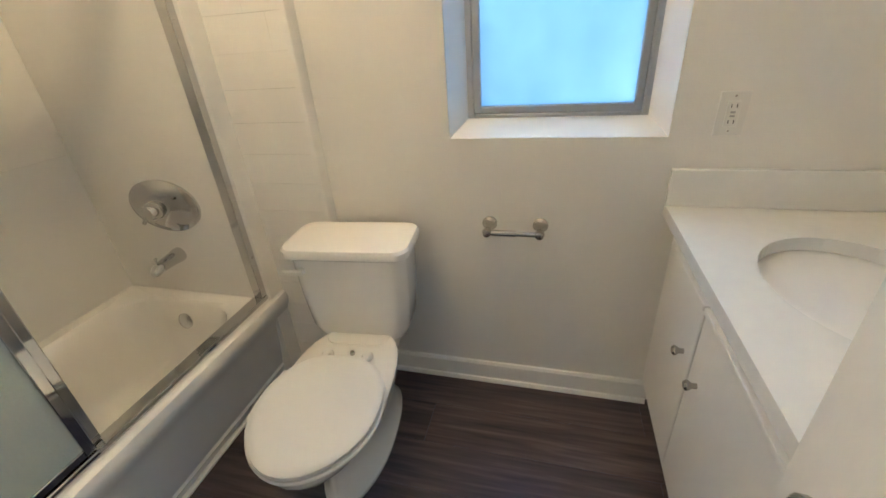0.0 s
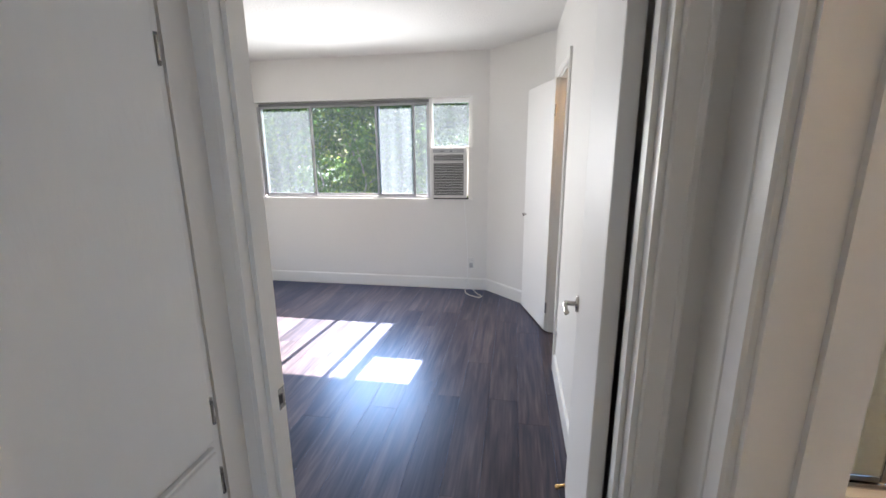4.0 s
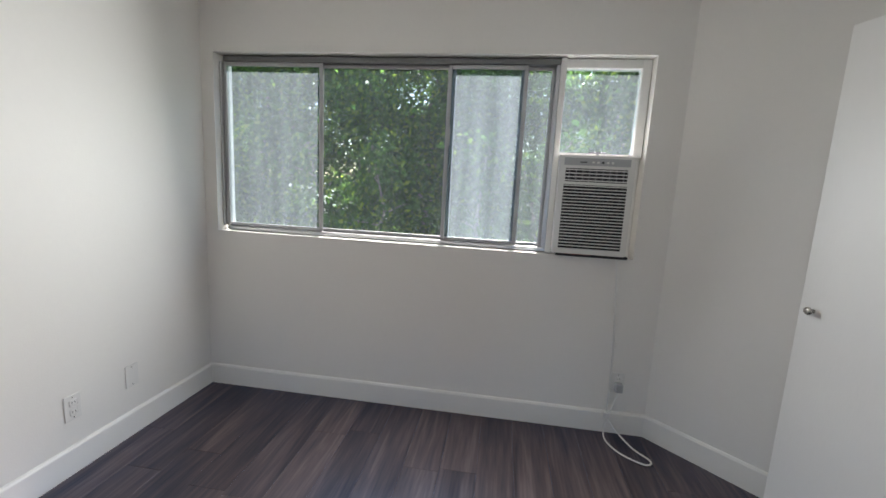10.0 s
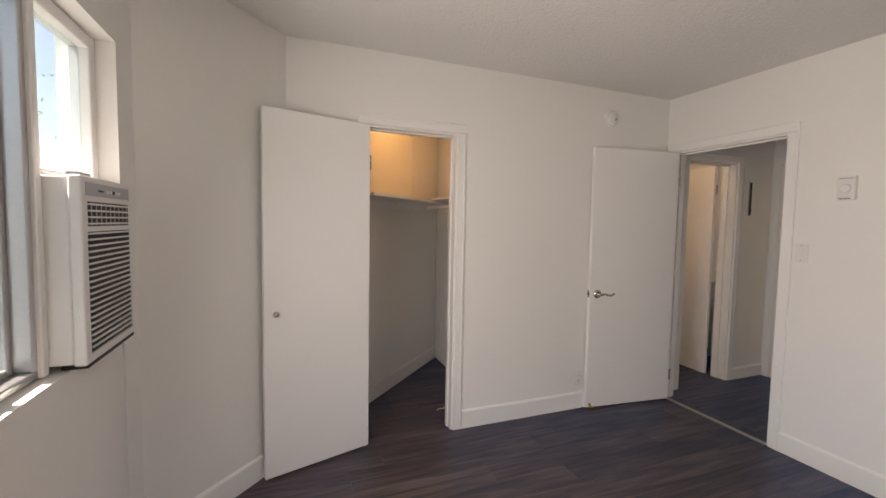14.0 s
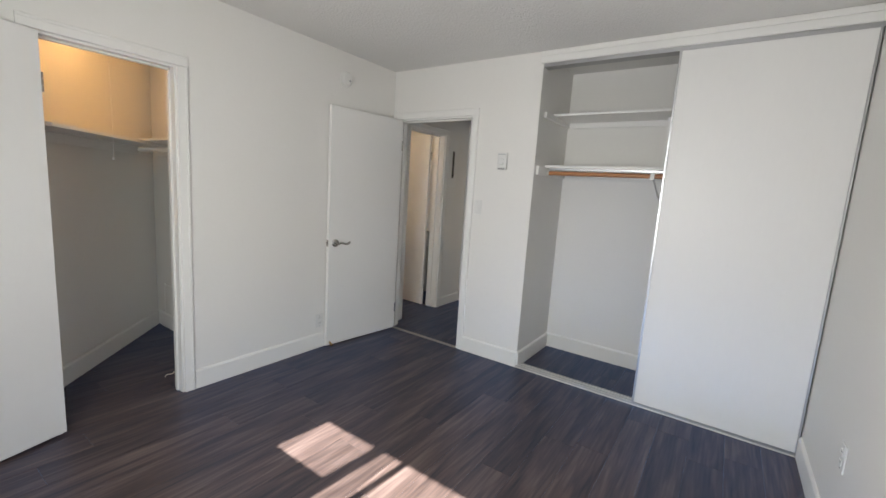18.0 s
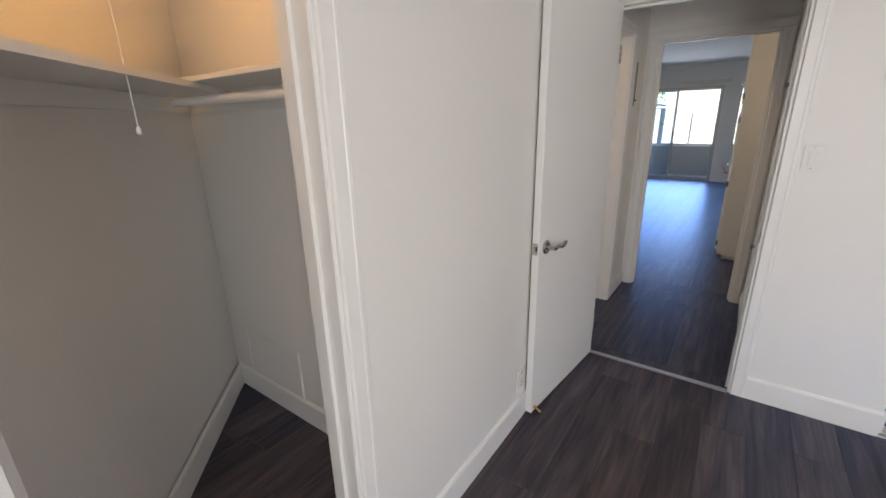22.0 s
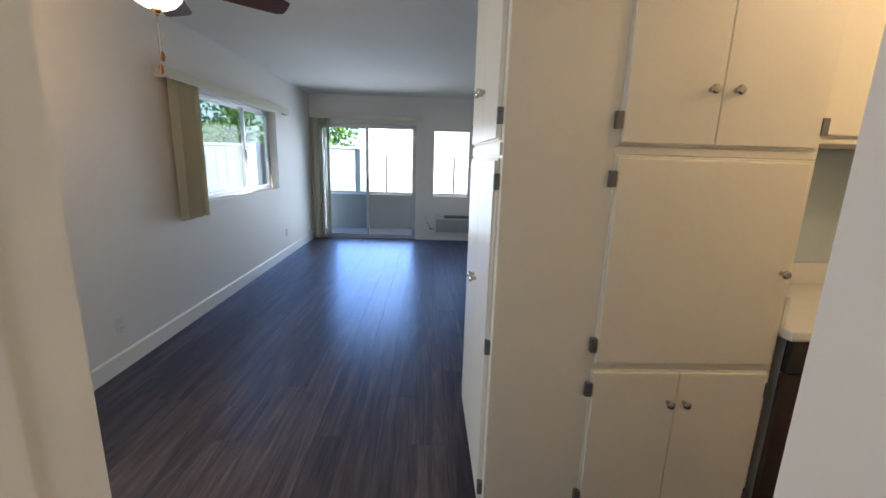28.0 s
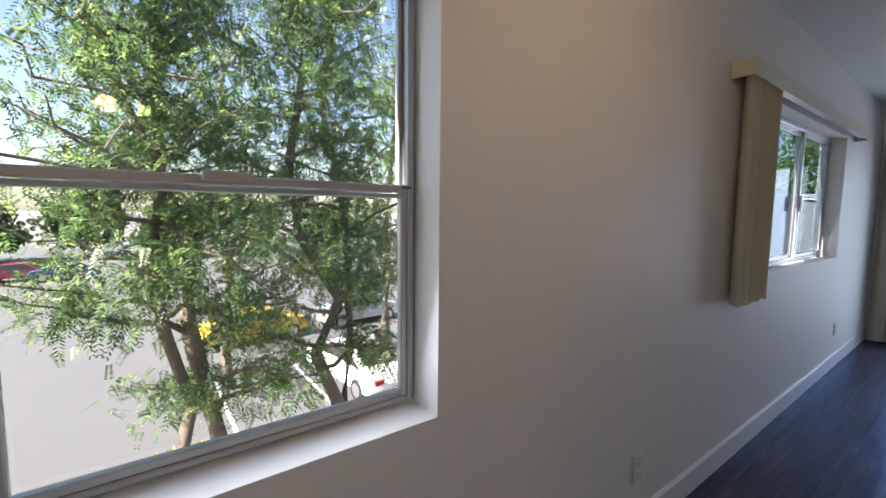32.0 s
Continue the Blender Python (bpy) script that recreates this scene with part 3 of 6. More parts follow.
# ---- doors ----
def lever(parent, place, side, along, rise=0.0, material=None):
    """A wavy lever on a round rose. side: way out of the door face; along: way of the lever."""
    m = material or M_STEEL
    p, s, u = Vector(place), Vector(side), Vector(along)
    rose = part("rose", turned(bmesh.new(), [(0.033, 0), (0.033, 0.006), (0.028, 0.011), (0.012, 0.013)], p, s, 24), m, parent, "brushed nickel rose", True)
    bm = bmesh.new()
    tube(bm, p + s * 0.01, p + s * 0.052, 0.010, 14)
    z = Vector((0, 0, 1))
    pts = smooth_path([p + s * 0.050, p + s * 0.052 + u * 0.030 + z * 0.006, p + s * 0.050 + u * 0.062 - z * 0.003, p + s * 0.047 + u * 0.092 - z * 0.006, p + s * 0.046 + u * 0.118 + z * 0.008], 6)
    sweep(bm, pts, 0.0085, 10)
    part("lever", bm, m, rose, "curved brushed nickel lever", True)


def knob(parent, place, side, material=None, r=0.016):
    return part("knob", turned(bmesh.new(), [(r * .55, 0), (r * .5, r * .7), (r * .75, r * 1.1), (r, r * 1.45), (r, r * 1.75), (r * .7, r * 2.1), (r * .1, r * 2.2)], place, side, 18), material or M_STEEL, parent, "round brushed nickel knob", True)


def hinge(parent, place, axis="y"):
    bm = bmesh.new()
    p = Vector(place)
    for k in range(3):
        tube(bm, p + Vector((0, 0, -0.045 + 0.031 * k)), p + Vector((0, 0, -0.017 + 0.031 * k)), 0.006, 10)
    return part("hinge", bm, M_STEEL, parent, "painted steel hinge", False)


def door(name, hinge_at, end_at, z0, z1, label, thick=0.036, side=1):
    """A flush slab from its hinge edge to its free edge; own axes: x along the slab, y out of its face."""
    a, b = Vector(hinge_at), Vector(end_at)
    w, ang = (b - a).length, math.degrees(math.atan2(b.y - a.y, b.x - a.x))
    ob = thing(name, (a.x, a.y, 0), label, "door", kind="structure", turn=ang)
    part("slab", bx(0, w, 0, thick * side, z0, z1, bevel=0.002, seg=1), M_DOOR, ob, own=True)
    return ob, w


def latch(ob, w, t, z):
    part("latch_plate", bx(w - 0.0005, w + 0.0018, min(0, t) + 0.006, max(0, t) - 0.006, z - 0.028, z + 0.028), M_STEEL, ob, "steel latch plate", own=True)
    part("latch_bolt", bx(w + 0.001, w + 0.010, t * 0.35, t * 0.65, z - 0.010, z + 0.010), M_STEEL, ob, own=True)


def own_lever(ob, place, side, along):
    before = set(bpy.data.objects)
    lever(ob, place, side, along)
    for o2 in set(bpy.data.objects) - before:
        o2.matrix_parent_inverse = Matrix()


d1, w1 = door("door_1", (0.247, 0.374), (-0.53, 0.452), 0.012, 2.035, "white flush bedroom door standing open against the wall", side=-1)
own_lever(d1, (w1 - 0.065, 0, 0.91), (0, 1, 0), (-1, 0, 0))
own_lever(d1, (w1 - 0.065, -0.036, 0.91), (0, -1, 0), (-1, 0, 0))
latch(d1, w1, -0.036, 0.91)
part("door_stop", turned(bmesh.new(), [(0.008, 0), (0.008, 0.03), (0.011, 0.032), (0.011, 0.045)], (w1 - 0.03, 0.0, 0.040), (0, 1, -0.5), 12), M_BRASS, d1, "small brass door stop", True, own=True)
d2, w2 = door("door_2", (WC[0] + 0.012, BY1 - 0.03), (-2.83, 0.290), 0.015, 2.03, "white flush closet door standing half open", side=-1)
kb = knob(d2, (w2 - 0.055, -0.036, 0.93), (0, -1, 0))
kb.matrix_parent_inverse = Matrix()
kb = knob(d2, (w2 - 0.055, 0, 0.93), (0, 1, 0))
kb.matrix_parent_inverse = Matrix()
d3, w3 = door("door_3", (1.141, 0.690), (1.166, 1.262), 0.012, 2.03, "white flush bathroom door standing open", side=1)
own_lever(d3, (w3 - 0.06, 0.036, 0.95), (0, 1, 0), (-1, 0, 0))
own_lever(d3, (w3 - 0.06, 0, 0.95), (0, -1, 0), (-1, 0, 0))
latch(d3, w3, 0.036, 0.95)
for z in (0.22, 1.80):
    hinge(d3, (-0.003, 0.004, z)).matrix_parent_inverse = Matrix()
    hinge(d1, (-0.003, 0.004, z)).matrix_parent_inverse = Matrix()
    hinge(d2, (-0.003, -0.004, z)).matrix_parent_inverse = Matrix()


# strike plates in the jambs
def strike(name, x0, x1, y0, y1, z, label):
    ob = thing(name, ((x0 + x1) / 2, (y0 + y1) / 2, z - 0.03), label, "strike plate")
    part("plate", bx(x0, x1, y0, y1, z - 0.029, z + 0.029, bevel=0.0008, seg=1), M_STEEL, ob)
    cx, cy = (x0 + x1) / 2, (y0 + y1) / 2
    hx, hy = (x1 - x0) * (0.2 if x1 - x0 > 0.01 else 0.55), (y1 - y0) * (0.2 if y1 - y0 > 0.01 else 0.55)
    part("latch_hole", bx(cx - hx, cx + hx, cy - hy, cy + hy, z - 0.012, z + 0.012), M_DARK, ob, "dark latch hole")


strike("strike_plate", BX1 + 0.004, BX1 + 0.042, BD[0] + 0.012, BD[0] + 0.014, 0.893, "steel strike plate let into the bedroom door jamb")
strike("strike_plate", TD[0] + 0.012, TD[0] + 0.014, TY0 - 0.036, TY0 + 0.004, 0.93, "steel strike plate let into the bathroom door jamb")

# thresholds
whole("threshold_bedroom", bx(BX1 - 0.016, BX1 + 0.016, BD[0] + .012, BD[1] - .012, 0.0, 0.009, bevel=0.003), M_ALU, "thin metal threshold strip at the bedroom door", "threshold", kind="structure")


# ---- planks ----
def planks(name, regions, label, seed, width=0.178, length=1.22):
    """Floor boards along x in staggered rows, each board one piece."""
    rnd = random.Random(seed)
    ob = thing(name, (regions[0][0], regions[0][2], 0), label, "floor", kind="structure")
    shared = {}
    for x0, x1, y0, y1 in regions:
        row, y = 0, y0
        while y < y1 - 0.004:
            w = min(width, y1 - y)
            x = x0
            first = rnd.uniform(0.25, 1.0) * length
            while x < x1 - 0.004:
                ln = min(first if x == x0 else length, x1 - x)
                key = (round(ln, 3), round(w, 3))
                if key not in shared:
                    g = 0.0003
                    bm = bx(g, ln - g, g, w - g, -0.006, 0.0, bevel=0.0006, seg=1)
                    shared[key] = mesh_of(bm, "plank", M_PLANK)
                p = new("plank", shared[key])
                p.parent = ob
                p.location = (x - regions[0][0], y - regions[0][2], 0)
                x += ln
            y += w
            row += 1
    return ob



# ---- windows ----
def sash_y(parent, name, x, y0, y1, z0, z1, w, depth, metal, glass, label="", glass_label=""):
    """A sash in a wall that faces x: four bars and a pane."""
    f = part(name, bx(x, x + depth, y0, y0 + w, z0, z1, bevel=0.003, seg=1), metal, parent, label)
    for a in ((y1 - w, y1, z0, z1), (y0 + w, y1 - w, z0, z0 + w), (y0 + w, y1 - w, z1 - w, z1)):
        part("bar", bx(x, x + depth, *a, bevel=0.003, seg=1), metal, f)
    p = part("pane", bx(x + depth / 2 - 0.002, x + depth / 2 + 0.002, y0 + w, y1 - w, z0 + w, z1 - w), glass, f, glass_label)
    p.visible_shadow = False
    return f


def sash_x(parent, name, y, x0, x1, z0, z1, w, depth, metal, glass, label="", glass_label=""):
    """A sash in a wall that faces y."""
    f = part(name, bx(x0, x0 + w, y, y + depth, z0, z1, bevel=0.003, seg=1), metal, parent, label)
    for a in ((x1 - w, x1, z0, z1), (x0 + w, x1 - w, z0, z0 + w), (x0 + w, x1 - w, z1 - w, z1)):
        part("bar", bx(a[0], a[1], y, y + depth, a[2], a[3], bevel=0.003, seg=1), metal, f)
    p = part("pane", bx(x0 + w, x1 - w, y + depth / 2 - 0.002, y + depth / 2 + 0.002, z0 + w, z1 - w), glass, f, glass_label)
    p.visible_shadow = False
    return f


def single_hung(name, x0, x1, z0, z1, y, mid, glass, label, metal=M_ALU, w=0.023, bar=0.024):
    """A single-hung metal window: fixed upper light, lower sash in front, meeting rail with a pull."""
    ob = thing(name, ((x0 + x1) / 2, y, z0), label, "window", kind="structure")
    for n, a in (("frame", (x0, x0 + w, z0, z1)), ("frame", (x1 - w, x1, z0, z1)), ("frame", (x0 + w, x1 - w, z1 - w, z1)), ("frame", (x0 + w, x1 - w, z0, z0 + w * 0.8))):
        part(n, bx(a[0], a[1], y, y + 0.055, a[2], a[3], bevel=0.004, seg=1), metal, ob)
    sash_x(ob, "upper_sash", y + 0.030, x0 + w, x1 - w, mid - 0.012, z1 - w, bar * 0.67, 0.018, metal, glass, "fixed upper sash")
    sash_x(ob, "lower_sash", y + 0.004, x0 + w, x1 - w, z0 + w * 0.8, mid + 0.022, bar, 0.022, metal, glass, "sliding lower sash")
    cx = x0 + (x1 - x0) * 0.46
    part("pull", bx(cx - 0.045, cx + 0.045, y - 0.012, y + 0.006, mid + 0.010, mid + 0.030, bevel=0.003), metal, ob, "aluminium sash pull")
    bm = bmesh.new()
    tube(bm, (x1 - w - 0.02, y - 0.004, mid + 0.016), (x1 - w + 0.005, y - 0.004, mid + 0.016), 0.004, 8)
    part("latch", bm, M_ALUDARK, ob, "small side latch")
    return ob


def reveal(x0, x1, z0, z1, y, depth, inset):
    """A splayed plaster reveal that narrows towards the window frame."""
    ob = thing("trim_window_reveal", ((x0 + x1) / 2, y, z0), "white plastered window reveal", "window reveal", kind="structure")
    e = 0.0015
    for n, q in (("side", [(x0 + e, y + e), (x0 + e, y + depth), (x0 + inset, y + depth)]), ("side", [(x1 - e, y + e), (x1 - inset, y + depth), (x1 - e, y + depth)])):
        part(n, prism(bmesh.new(), q, z0 + e, z1 - e), M_TRIM, ob)
    bm = loft(bmesh.new(), [[(x, y + e, z0 + e), (x, y + depth, z0 + inset), (x, y + depth, z0 + e)] for x in (x0 + .003, x1 - .003)])
    part("sill", bm, M_TRIM, ob)


reveal(*TWIN, TY1, 0.100, 0.044)
single_hung("window_1", TWIN[0] + 0.040, TWIN[1] - 0.040, TWIN[2] + 0.038, TWIN[3] + 0.02, TY1 + 0.10, 1.615, M_FROST, "bathroom window of obscure glass in an aluminium frame")


# ---- plates on walls ----
def plate(name, place, out, label, cat, kind):
    """An outlet or switch plate. out: the way the wall looks ('x', '-x', 'y', '-y')."""
    turn = {"-y": 0, "x": 90, "y": 180, "-x": -90}[out]
    ob = thing(name, place, label, cat, turn=turn)
    part("cover", bx(-0.036, 0.036, -0.006, 0, -0.058, 0.058, bevel=0.003), M_PLASTIC, ob, own=True)
    for z in (-0.046, 0.046):
        part("screw", turned(bmesh.new(), [(0.003, 0), (0.002, 0.0012)], (0, -0.006, z), (0, -1, 0), 8), M_STEEL, ob, own=True)
    if kind == "outlet":
        for z in (-0.022, 0.022):
            r = part("receptacle", bx(-0.017, 0.017, -0.009, -0.005, z - 0.014, z + 0.014, bevel=0.004), M_PLASTIC, ob, own=True)
            for x in (-0.0065, 0.0065):
                part("slot", bx(x - 0.0011, x + 0.0011, -0.0096, -0.008, z - 0.003, z + 0.006), M_DARK, r, "dark slot")
    elif kind == "gfci":
        r = part("receptacle", bx(-0.0165, 0.0165, -0.010, -0.005, -0.034, 0.034, bevel=0.003), M_PLASTIC, ob, own=True)
        for z in (-0.021, 0.021):
            for x in (-0.0065, 0.0065):
                part("slot", bx(x - 0.0011, x + 0.0011, -0.0106, -0.009, z - 0.004, z + 0.005), M_DARK, r, "dark slot")
        for z in (-0.005, 0.005):
            part("button", bx(-0.006, 0.006, -0.0115, -0.009, z - 0.003, z + 0.003, bevel=0.001), M_GREYPL, r)
    elif kind == "switch":
        r = part("rocker", bx(-0.0165, 0.0165, -0.009, -0.005, -0.033, 0.033, bevel=0.002), M_PLASTIC, ob, own=True)
        part("rocker_face", bx(-0.012, 0.012, -0.012, -0.008, -0.026, 0.026, bevel=0.002), M_PLASTIC, r)
    return ob


plate("wall_outlet", (1.356, TY1, 1.10), "-y", "white grounded outlet above the vanity splash", "outlet", "gfci")


# ---- bathroom ----
def rounded(cx, cy, hx, hy, r, z, n=6):
    pts = []
    for k, (sx, sy) in enumerate(((1, 1), (-1, 1), (-1, -1), (1, -1))):
        for i in range(n + 1):
            a = math.pi / 2 * (k + i / n)
            pts.append((cx + sx * (hx - r) + r * math.cos(a), cy + sy * (hy - r) + r * math.sin(a), z))
    return pts


def bathtub():
    x0, x1, y0, y1, z = TX0 + 0.004, -0.205, 0.749, 2.118, 0.415
    ob = thing("bathtub", ((x0 + x1) / 2, (y0 + y1) / 2, 0), "white enamel alcove bathtub with a rolled rim", "bathtub")
    cx, cy, hx, hy = (x0 + x1) / 2, (y0 + y1) / 2, (x1 - x0) / 2, (y1 - y0) / 2
    loops = [rounded(cx, cy, hx, hy, 0.01, z), rounded(cx - .005, cy, hx - 0.065, hy - 0.06, 0.12, z + 0.004)]
    loops += [rounded(cx - .005, cy, hx - 0.080, hy - 0.075, 0.13, z - 0.012)]
    loops += [rounded(cx - .005, cy + .008, hx - 0.095, hy - 0.095, 0.15, z - 0.10)]
    loops += [rounded(cx - .005, cy + .025, hx - 0.13, hy - 0.16, 0.16, z - 0.28)]
    loops += [rounded(cx - .005, cy + .025, hx - 0.165, hy - 0.21, 0.15, z - 0.33)] + [rounded(cx - .005, cy + .025, hx - 0.22, hy - 0.27, 0.10, z - 0.345)]
    bm = loft(bmesh.new(), loops, cap=False)
    bm.faces.new([v for v in bm.verts][-len(loops[0]):])
    part("basin", bm, M_PORC, ob, smooth=True)
    prof = [(x1, z), (x1 + 0.018, z - 0.008), (x1 + 0.026, z - 0.030), (x1 + 0.022, z - 0.060), (x1 + 0.008, z - 0.090), (x1 - 0.012, z - 0.14), (x1 - 0.030, 0.12), (x1 - 0.042, 0.06), (x1 - 0.035, 0.050), (x1 - 0.046, 0.030), (x1 - 0.050, 0.004), (x1 - 0.08, 0.004), (x1 - 0.08, z - 0.02)]
    rows = [[(px, y, pz) for px, pz in prof] for y in (y0, y0 + 0.5, y1 - 0.5, y1 + 0.08)]
    part("apron", loft(bmesh.new(), rows), M_PORC, ob, "white tub apron with a rounded lip", True)
    part("drain_plate", turned(bmesh.new(), [(0.036, 0), (0.036, 0.006), (0.028, 0.012), (0.010, 0.014)], (-0.592, 2.034, 0.322), (0, -1, 0.25), 24), M_CHROME, ob, "round chrome overflow plate", True)
    part("caulk", bx(x1 - 0.05, x1 - 0.030, y0, y1 + 0.08, 0.001, 0.014, bevel=0.005), M_TRIM, ob, "white caulk bead")


bathtub()
S = 2.12  # face of the tub's end wall
whole("shower_surround_end", bx(TX0 + .004, -0.20, S, TY1, 0.0, H - .002), M_TILE, "smooth white shower end panel", "wall panel", kind="structure")
whole("shower_surround_side", bx(TX0, TX0 + 0.004, 0.745, S, 0.40, H - .002), M_TILE, "smooth white shower side panel", "wall panel", kind="structure")
whole("shower_surround_ledge", bx(TX0 + .0042, TX0 + 0.012, 0.747, S, 1.02, H - .3, bevel=0.003), M_TILE, "raised white shower side panel", "wall panel", kind="structure")

F = 2.20  # face of the tiled strip beside the tub
whole("wall_tile_backing", bx(-0.20, 0.090, F + 0.006, TY1, 0, H - .003), mat("white grout", (0.79, 0.77, 0.73), 0.7), "off-white grouted wall behind the tiles", "wall", kind="structure")
tiles = thing("wall_tiles", (-0.20, F, 0), "white glazed tiles in staggered rows beside the tub", "tiles", kind="structure")
tile_mesh = {}
for r in range(22):
    x = -0.20
    first = 0.152 if r % 2 else 0.076
    while x < 0.079:
        w = min(first if x == -0.20 else 0.152, 0.080 - x)
        key = round(w, 4)
        if key not in tile_mesh:
            tile_mesh[key] = mesh_of(bx(0.0001, w - 0.0001, 0, 0.0065, 0.0006, 0.1084, bevel=0.0007), "tile", M_TILE)
        p = new("tile", tile_mesh[key])
        p.parent = tiles
        p.location = (x + 0.20, 0, 0.02 + 0.109 * r)
        x += w
part("bullnose", loft(bmesh.new(), [[(0.080, TY1, z), (0.080, F, z), (0.088, F, z), (0.097, F + .004, z), (0.101, F + .012, z), (0.101, TY1, z)] for z in (0.0, H - .003)]), M_TILE, tiles, "rounded tile edging", True)


def shower_doors():
    x = -0.232
    ob = thing("shower_doors", (x, 1.5, 0.415), "sliding pebbled-glass tub doors in a chrome frame pushed to one end", "shower door")
    y0, y1 = 0.749, S
    part("bottom_track", bx(x - 0.028, x + 0.022, y0, y1, 0.419, 0.438, bevel=0.004), M_CHROME, ob)
    bm = bmesh.new()
    box(bm, x - 0.034, x + 0.030, y0, y1, 1.800, 1.862, 0.006)
    box(bm, x - 0.038, x + 0.034, y0, y1, 1.848, 1.870, 0.004)
    part("header", bm, M_CHROME, ob, "chrome header rail")
    part("wall_jamb", bx(x - 0.022, x + 0.018, y1 - 0.028, y1, 0.438, 1.800, bevel=0.003), M_CHROME, ob)
    part("wall_jamb", bx(x - 0.022, x + 0.018, y0, y0 + 0.028, 0.438, 1.800, bevel=0.003), M_CHROME, ob)
    for k, (xx, a, b) in enumerate(((x + 0.006, 0.780, 1.395), (x - 0.016, 0.800, 1.425))):
        f = part("panel_frame", bx(xx - 0.009, xx + 0.009, b - 0.026, b, 0.442, 1.815, bevel=0.003), M_CHROME, ob, "chrome panel stile")
        for q in ((a, a + 0.026, 0.442, 1.815), (a + .026, b - .026, 0.442, 0.464), (a + .026, b - .026, 1.793, 1.815)):
            part("rail", bx(xx - 0.009, xx + 0.009, *q, bevel=0.002, seg=1), M_CHROME, f)
        part("glass", bx(xx - 0.003, xx + 0.003, a + 0.026, b - 0.026, 0.464, 1.793), M_SHOWER, f, "pebbled obscure glass")
        if k == 0:
            bar = part("towel_bar", bx(xx + 0.040, xx + 0.054, a + 0.004, b - 0.004, 1.085, 1.107, bevel=0.003), M_CHROME, f, "chrome towel bar")
            for yy in (a + 0.012, b - 0.014):
                part("bracket", bx(xx + 0.008, xx + 0.056, yy - 0.012, yy + 0.012, 1.078, 1.116, bevel=0.003), M_CHROME, bar)
    for z in (0.62, 1.62):
        part("screw", turned(bmesh.new(), [(0.005, 0), (0.003, 0.003)], (x + 0.018, y1 - 0.014, z), (1, 0, 0), 8), M_STEEL, ob)


shower_doors()


def shower_fittings():
    v = thing("shower_valve", (-0.568, S, 0.812), "round chrome shower valve with a lever on the tub end wall", "shower valve")
    loops = [[(-0.556 + rx * math.cos(2 * math.pi * i / 40), S - y, 0.820 + rz * math.sin(2 * math.pi * i / 40)) for i in range(40)] for y, rx, rz in ((0, .165, .106), (.008, .165, .106), (.014, .156, .099), (.018, .130, .090), (.026, .090, .082), (.036, .060, .060), (.042, .034, .034))]
    part("escutcheon", loft(bmesh.new(), loops), M_CHROME, v, "wide oval chrome plate", True)
    h = part("handle_hub", turned(bmesh.new(), [(0.036, 0.036), (0.033, 0.070), (0.026, 0.084), (0.006, 0.087)], (-0.556, S, 0.820), (0, -1, 0), 20), M_CHROME, v, smooth=True)
    bm = bmesh.new()
    tube(bm, (-0.556, S - 0.075, 0.820), (-0.588, S - 0.085, 0.780), 0.010, 12, 0.007)
    part("lever", bm, M_CHROME, h, smooth=True)
    for a in (0.6, 3.8):
        part("screw", turned(bmesh.new(), [(0.005, 0.010), (0.004, 0.014)], (-0.556 + 0.105 * math.cos(a), S - 0.020, 0.820 + 0.075 * math.sin(a)), (0, -1, 0), 8), M_STEEL, v)
    s = thing("tub_spout", (-0.580, S, 0.605), "short chrome tub spout", "tub spout")
    loops = []
    for k, (y, rx, rz, dz) in enumerate(((0, .030, .030, 0), (.012, .031, .031, 0), (.05, .027, .026, -.002), (.10, .025, .022, -.006), (.13, .022, .020, -.014), (.142, .012, .012, -.020))):
        loops.append([(-0.580 + rx * math.cos(2 * math.pi * i / 18), S - y, 0.605 + dz + rz * math.sin(2 * math.pi * i / 18)) for i in range(18)])
    part("spout", loft(bmesh.new(), loops), M_CHROME, s, smooth=True)
    part("diverter", turned(bmesh.new(), [(0.004, 0), (0.004, 0.014), (0.007, 0.016), (0.006, 0.022)], (-0.580, S - 0.11, 0.620), (0, 0, 1), 12), M_CHROME, s, smooth=True)
    a = thing("shower_fixture", (-0.58, S, 2.00), "small chrome shower head on a bent arm", "shower head")
    part("flange", turned(bmesh.new(), [(0.028, 0), (0.026, 0.006), (0.012, 0.010)], (-0.58, S, 2.00), (0, -1, 0), 20), M_CHROME, a, smooth=True)
    part("arm", sweep(bmesh.new(), smooth_path([(-0.58, S, 2.00), (-0.58, S - 0.05, 2.00), (-0.58, S - 0.10, 1.97), (-0.58, S - 0.13, 1.94)], 5), 0.009, 10), M_CHROME, a, smooth=True)
    part("head", turned(bmesh.new(), [(0.012, 0), (0.016, 0.02), (0.034, 0.05), (0.036, 0.062), (0.030, 0.065)], (-0.58, S - 0.125, 1.948), (0, -0.7, -0.8), 22), M_GREYPL, a, "grey shower head", True)


shower_fittings()


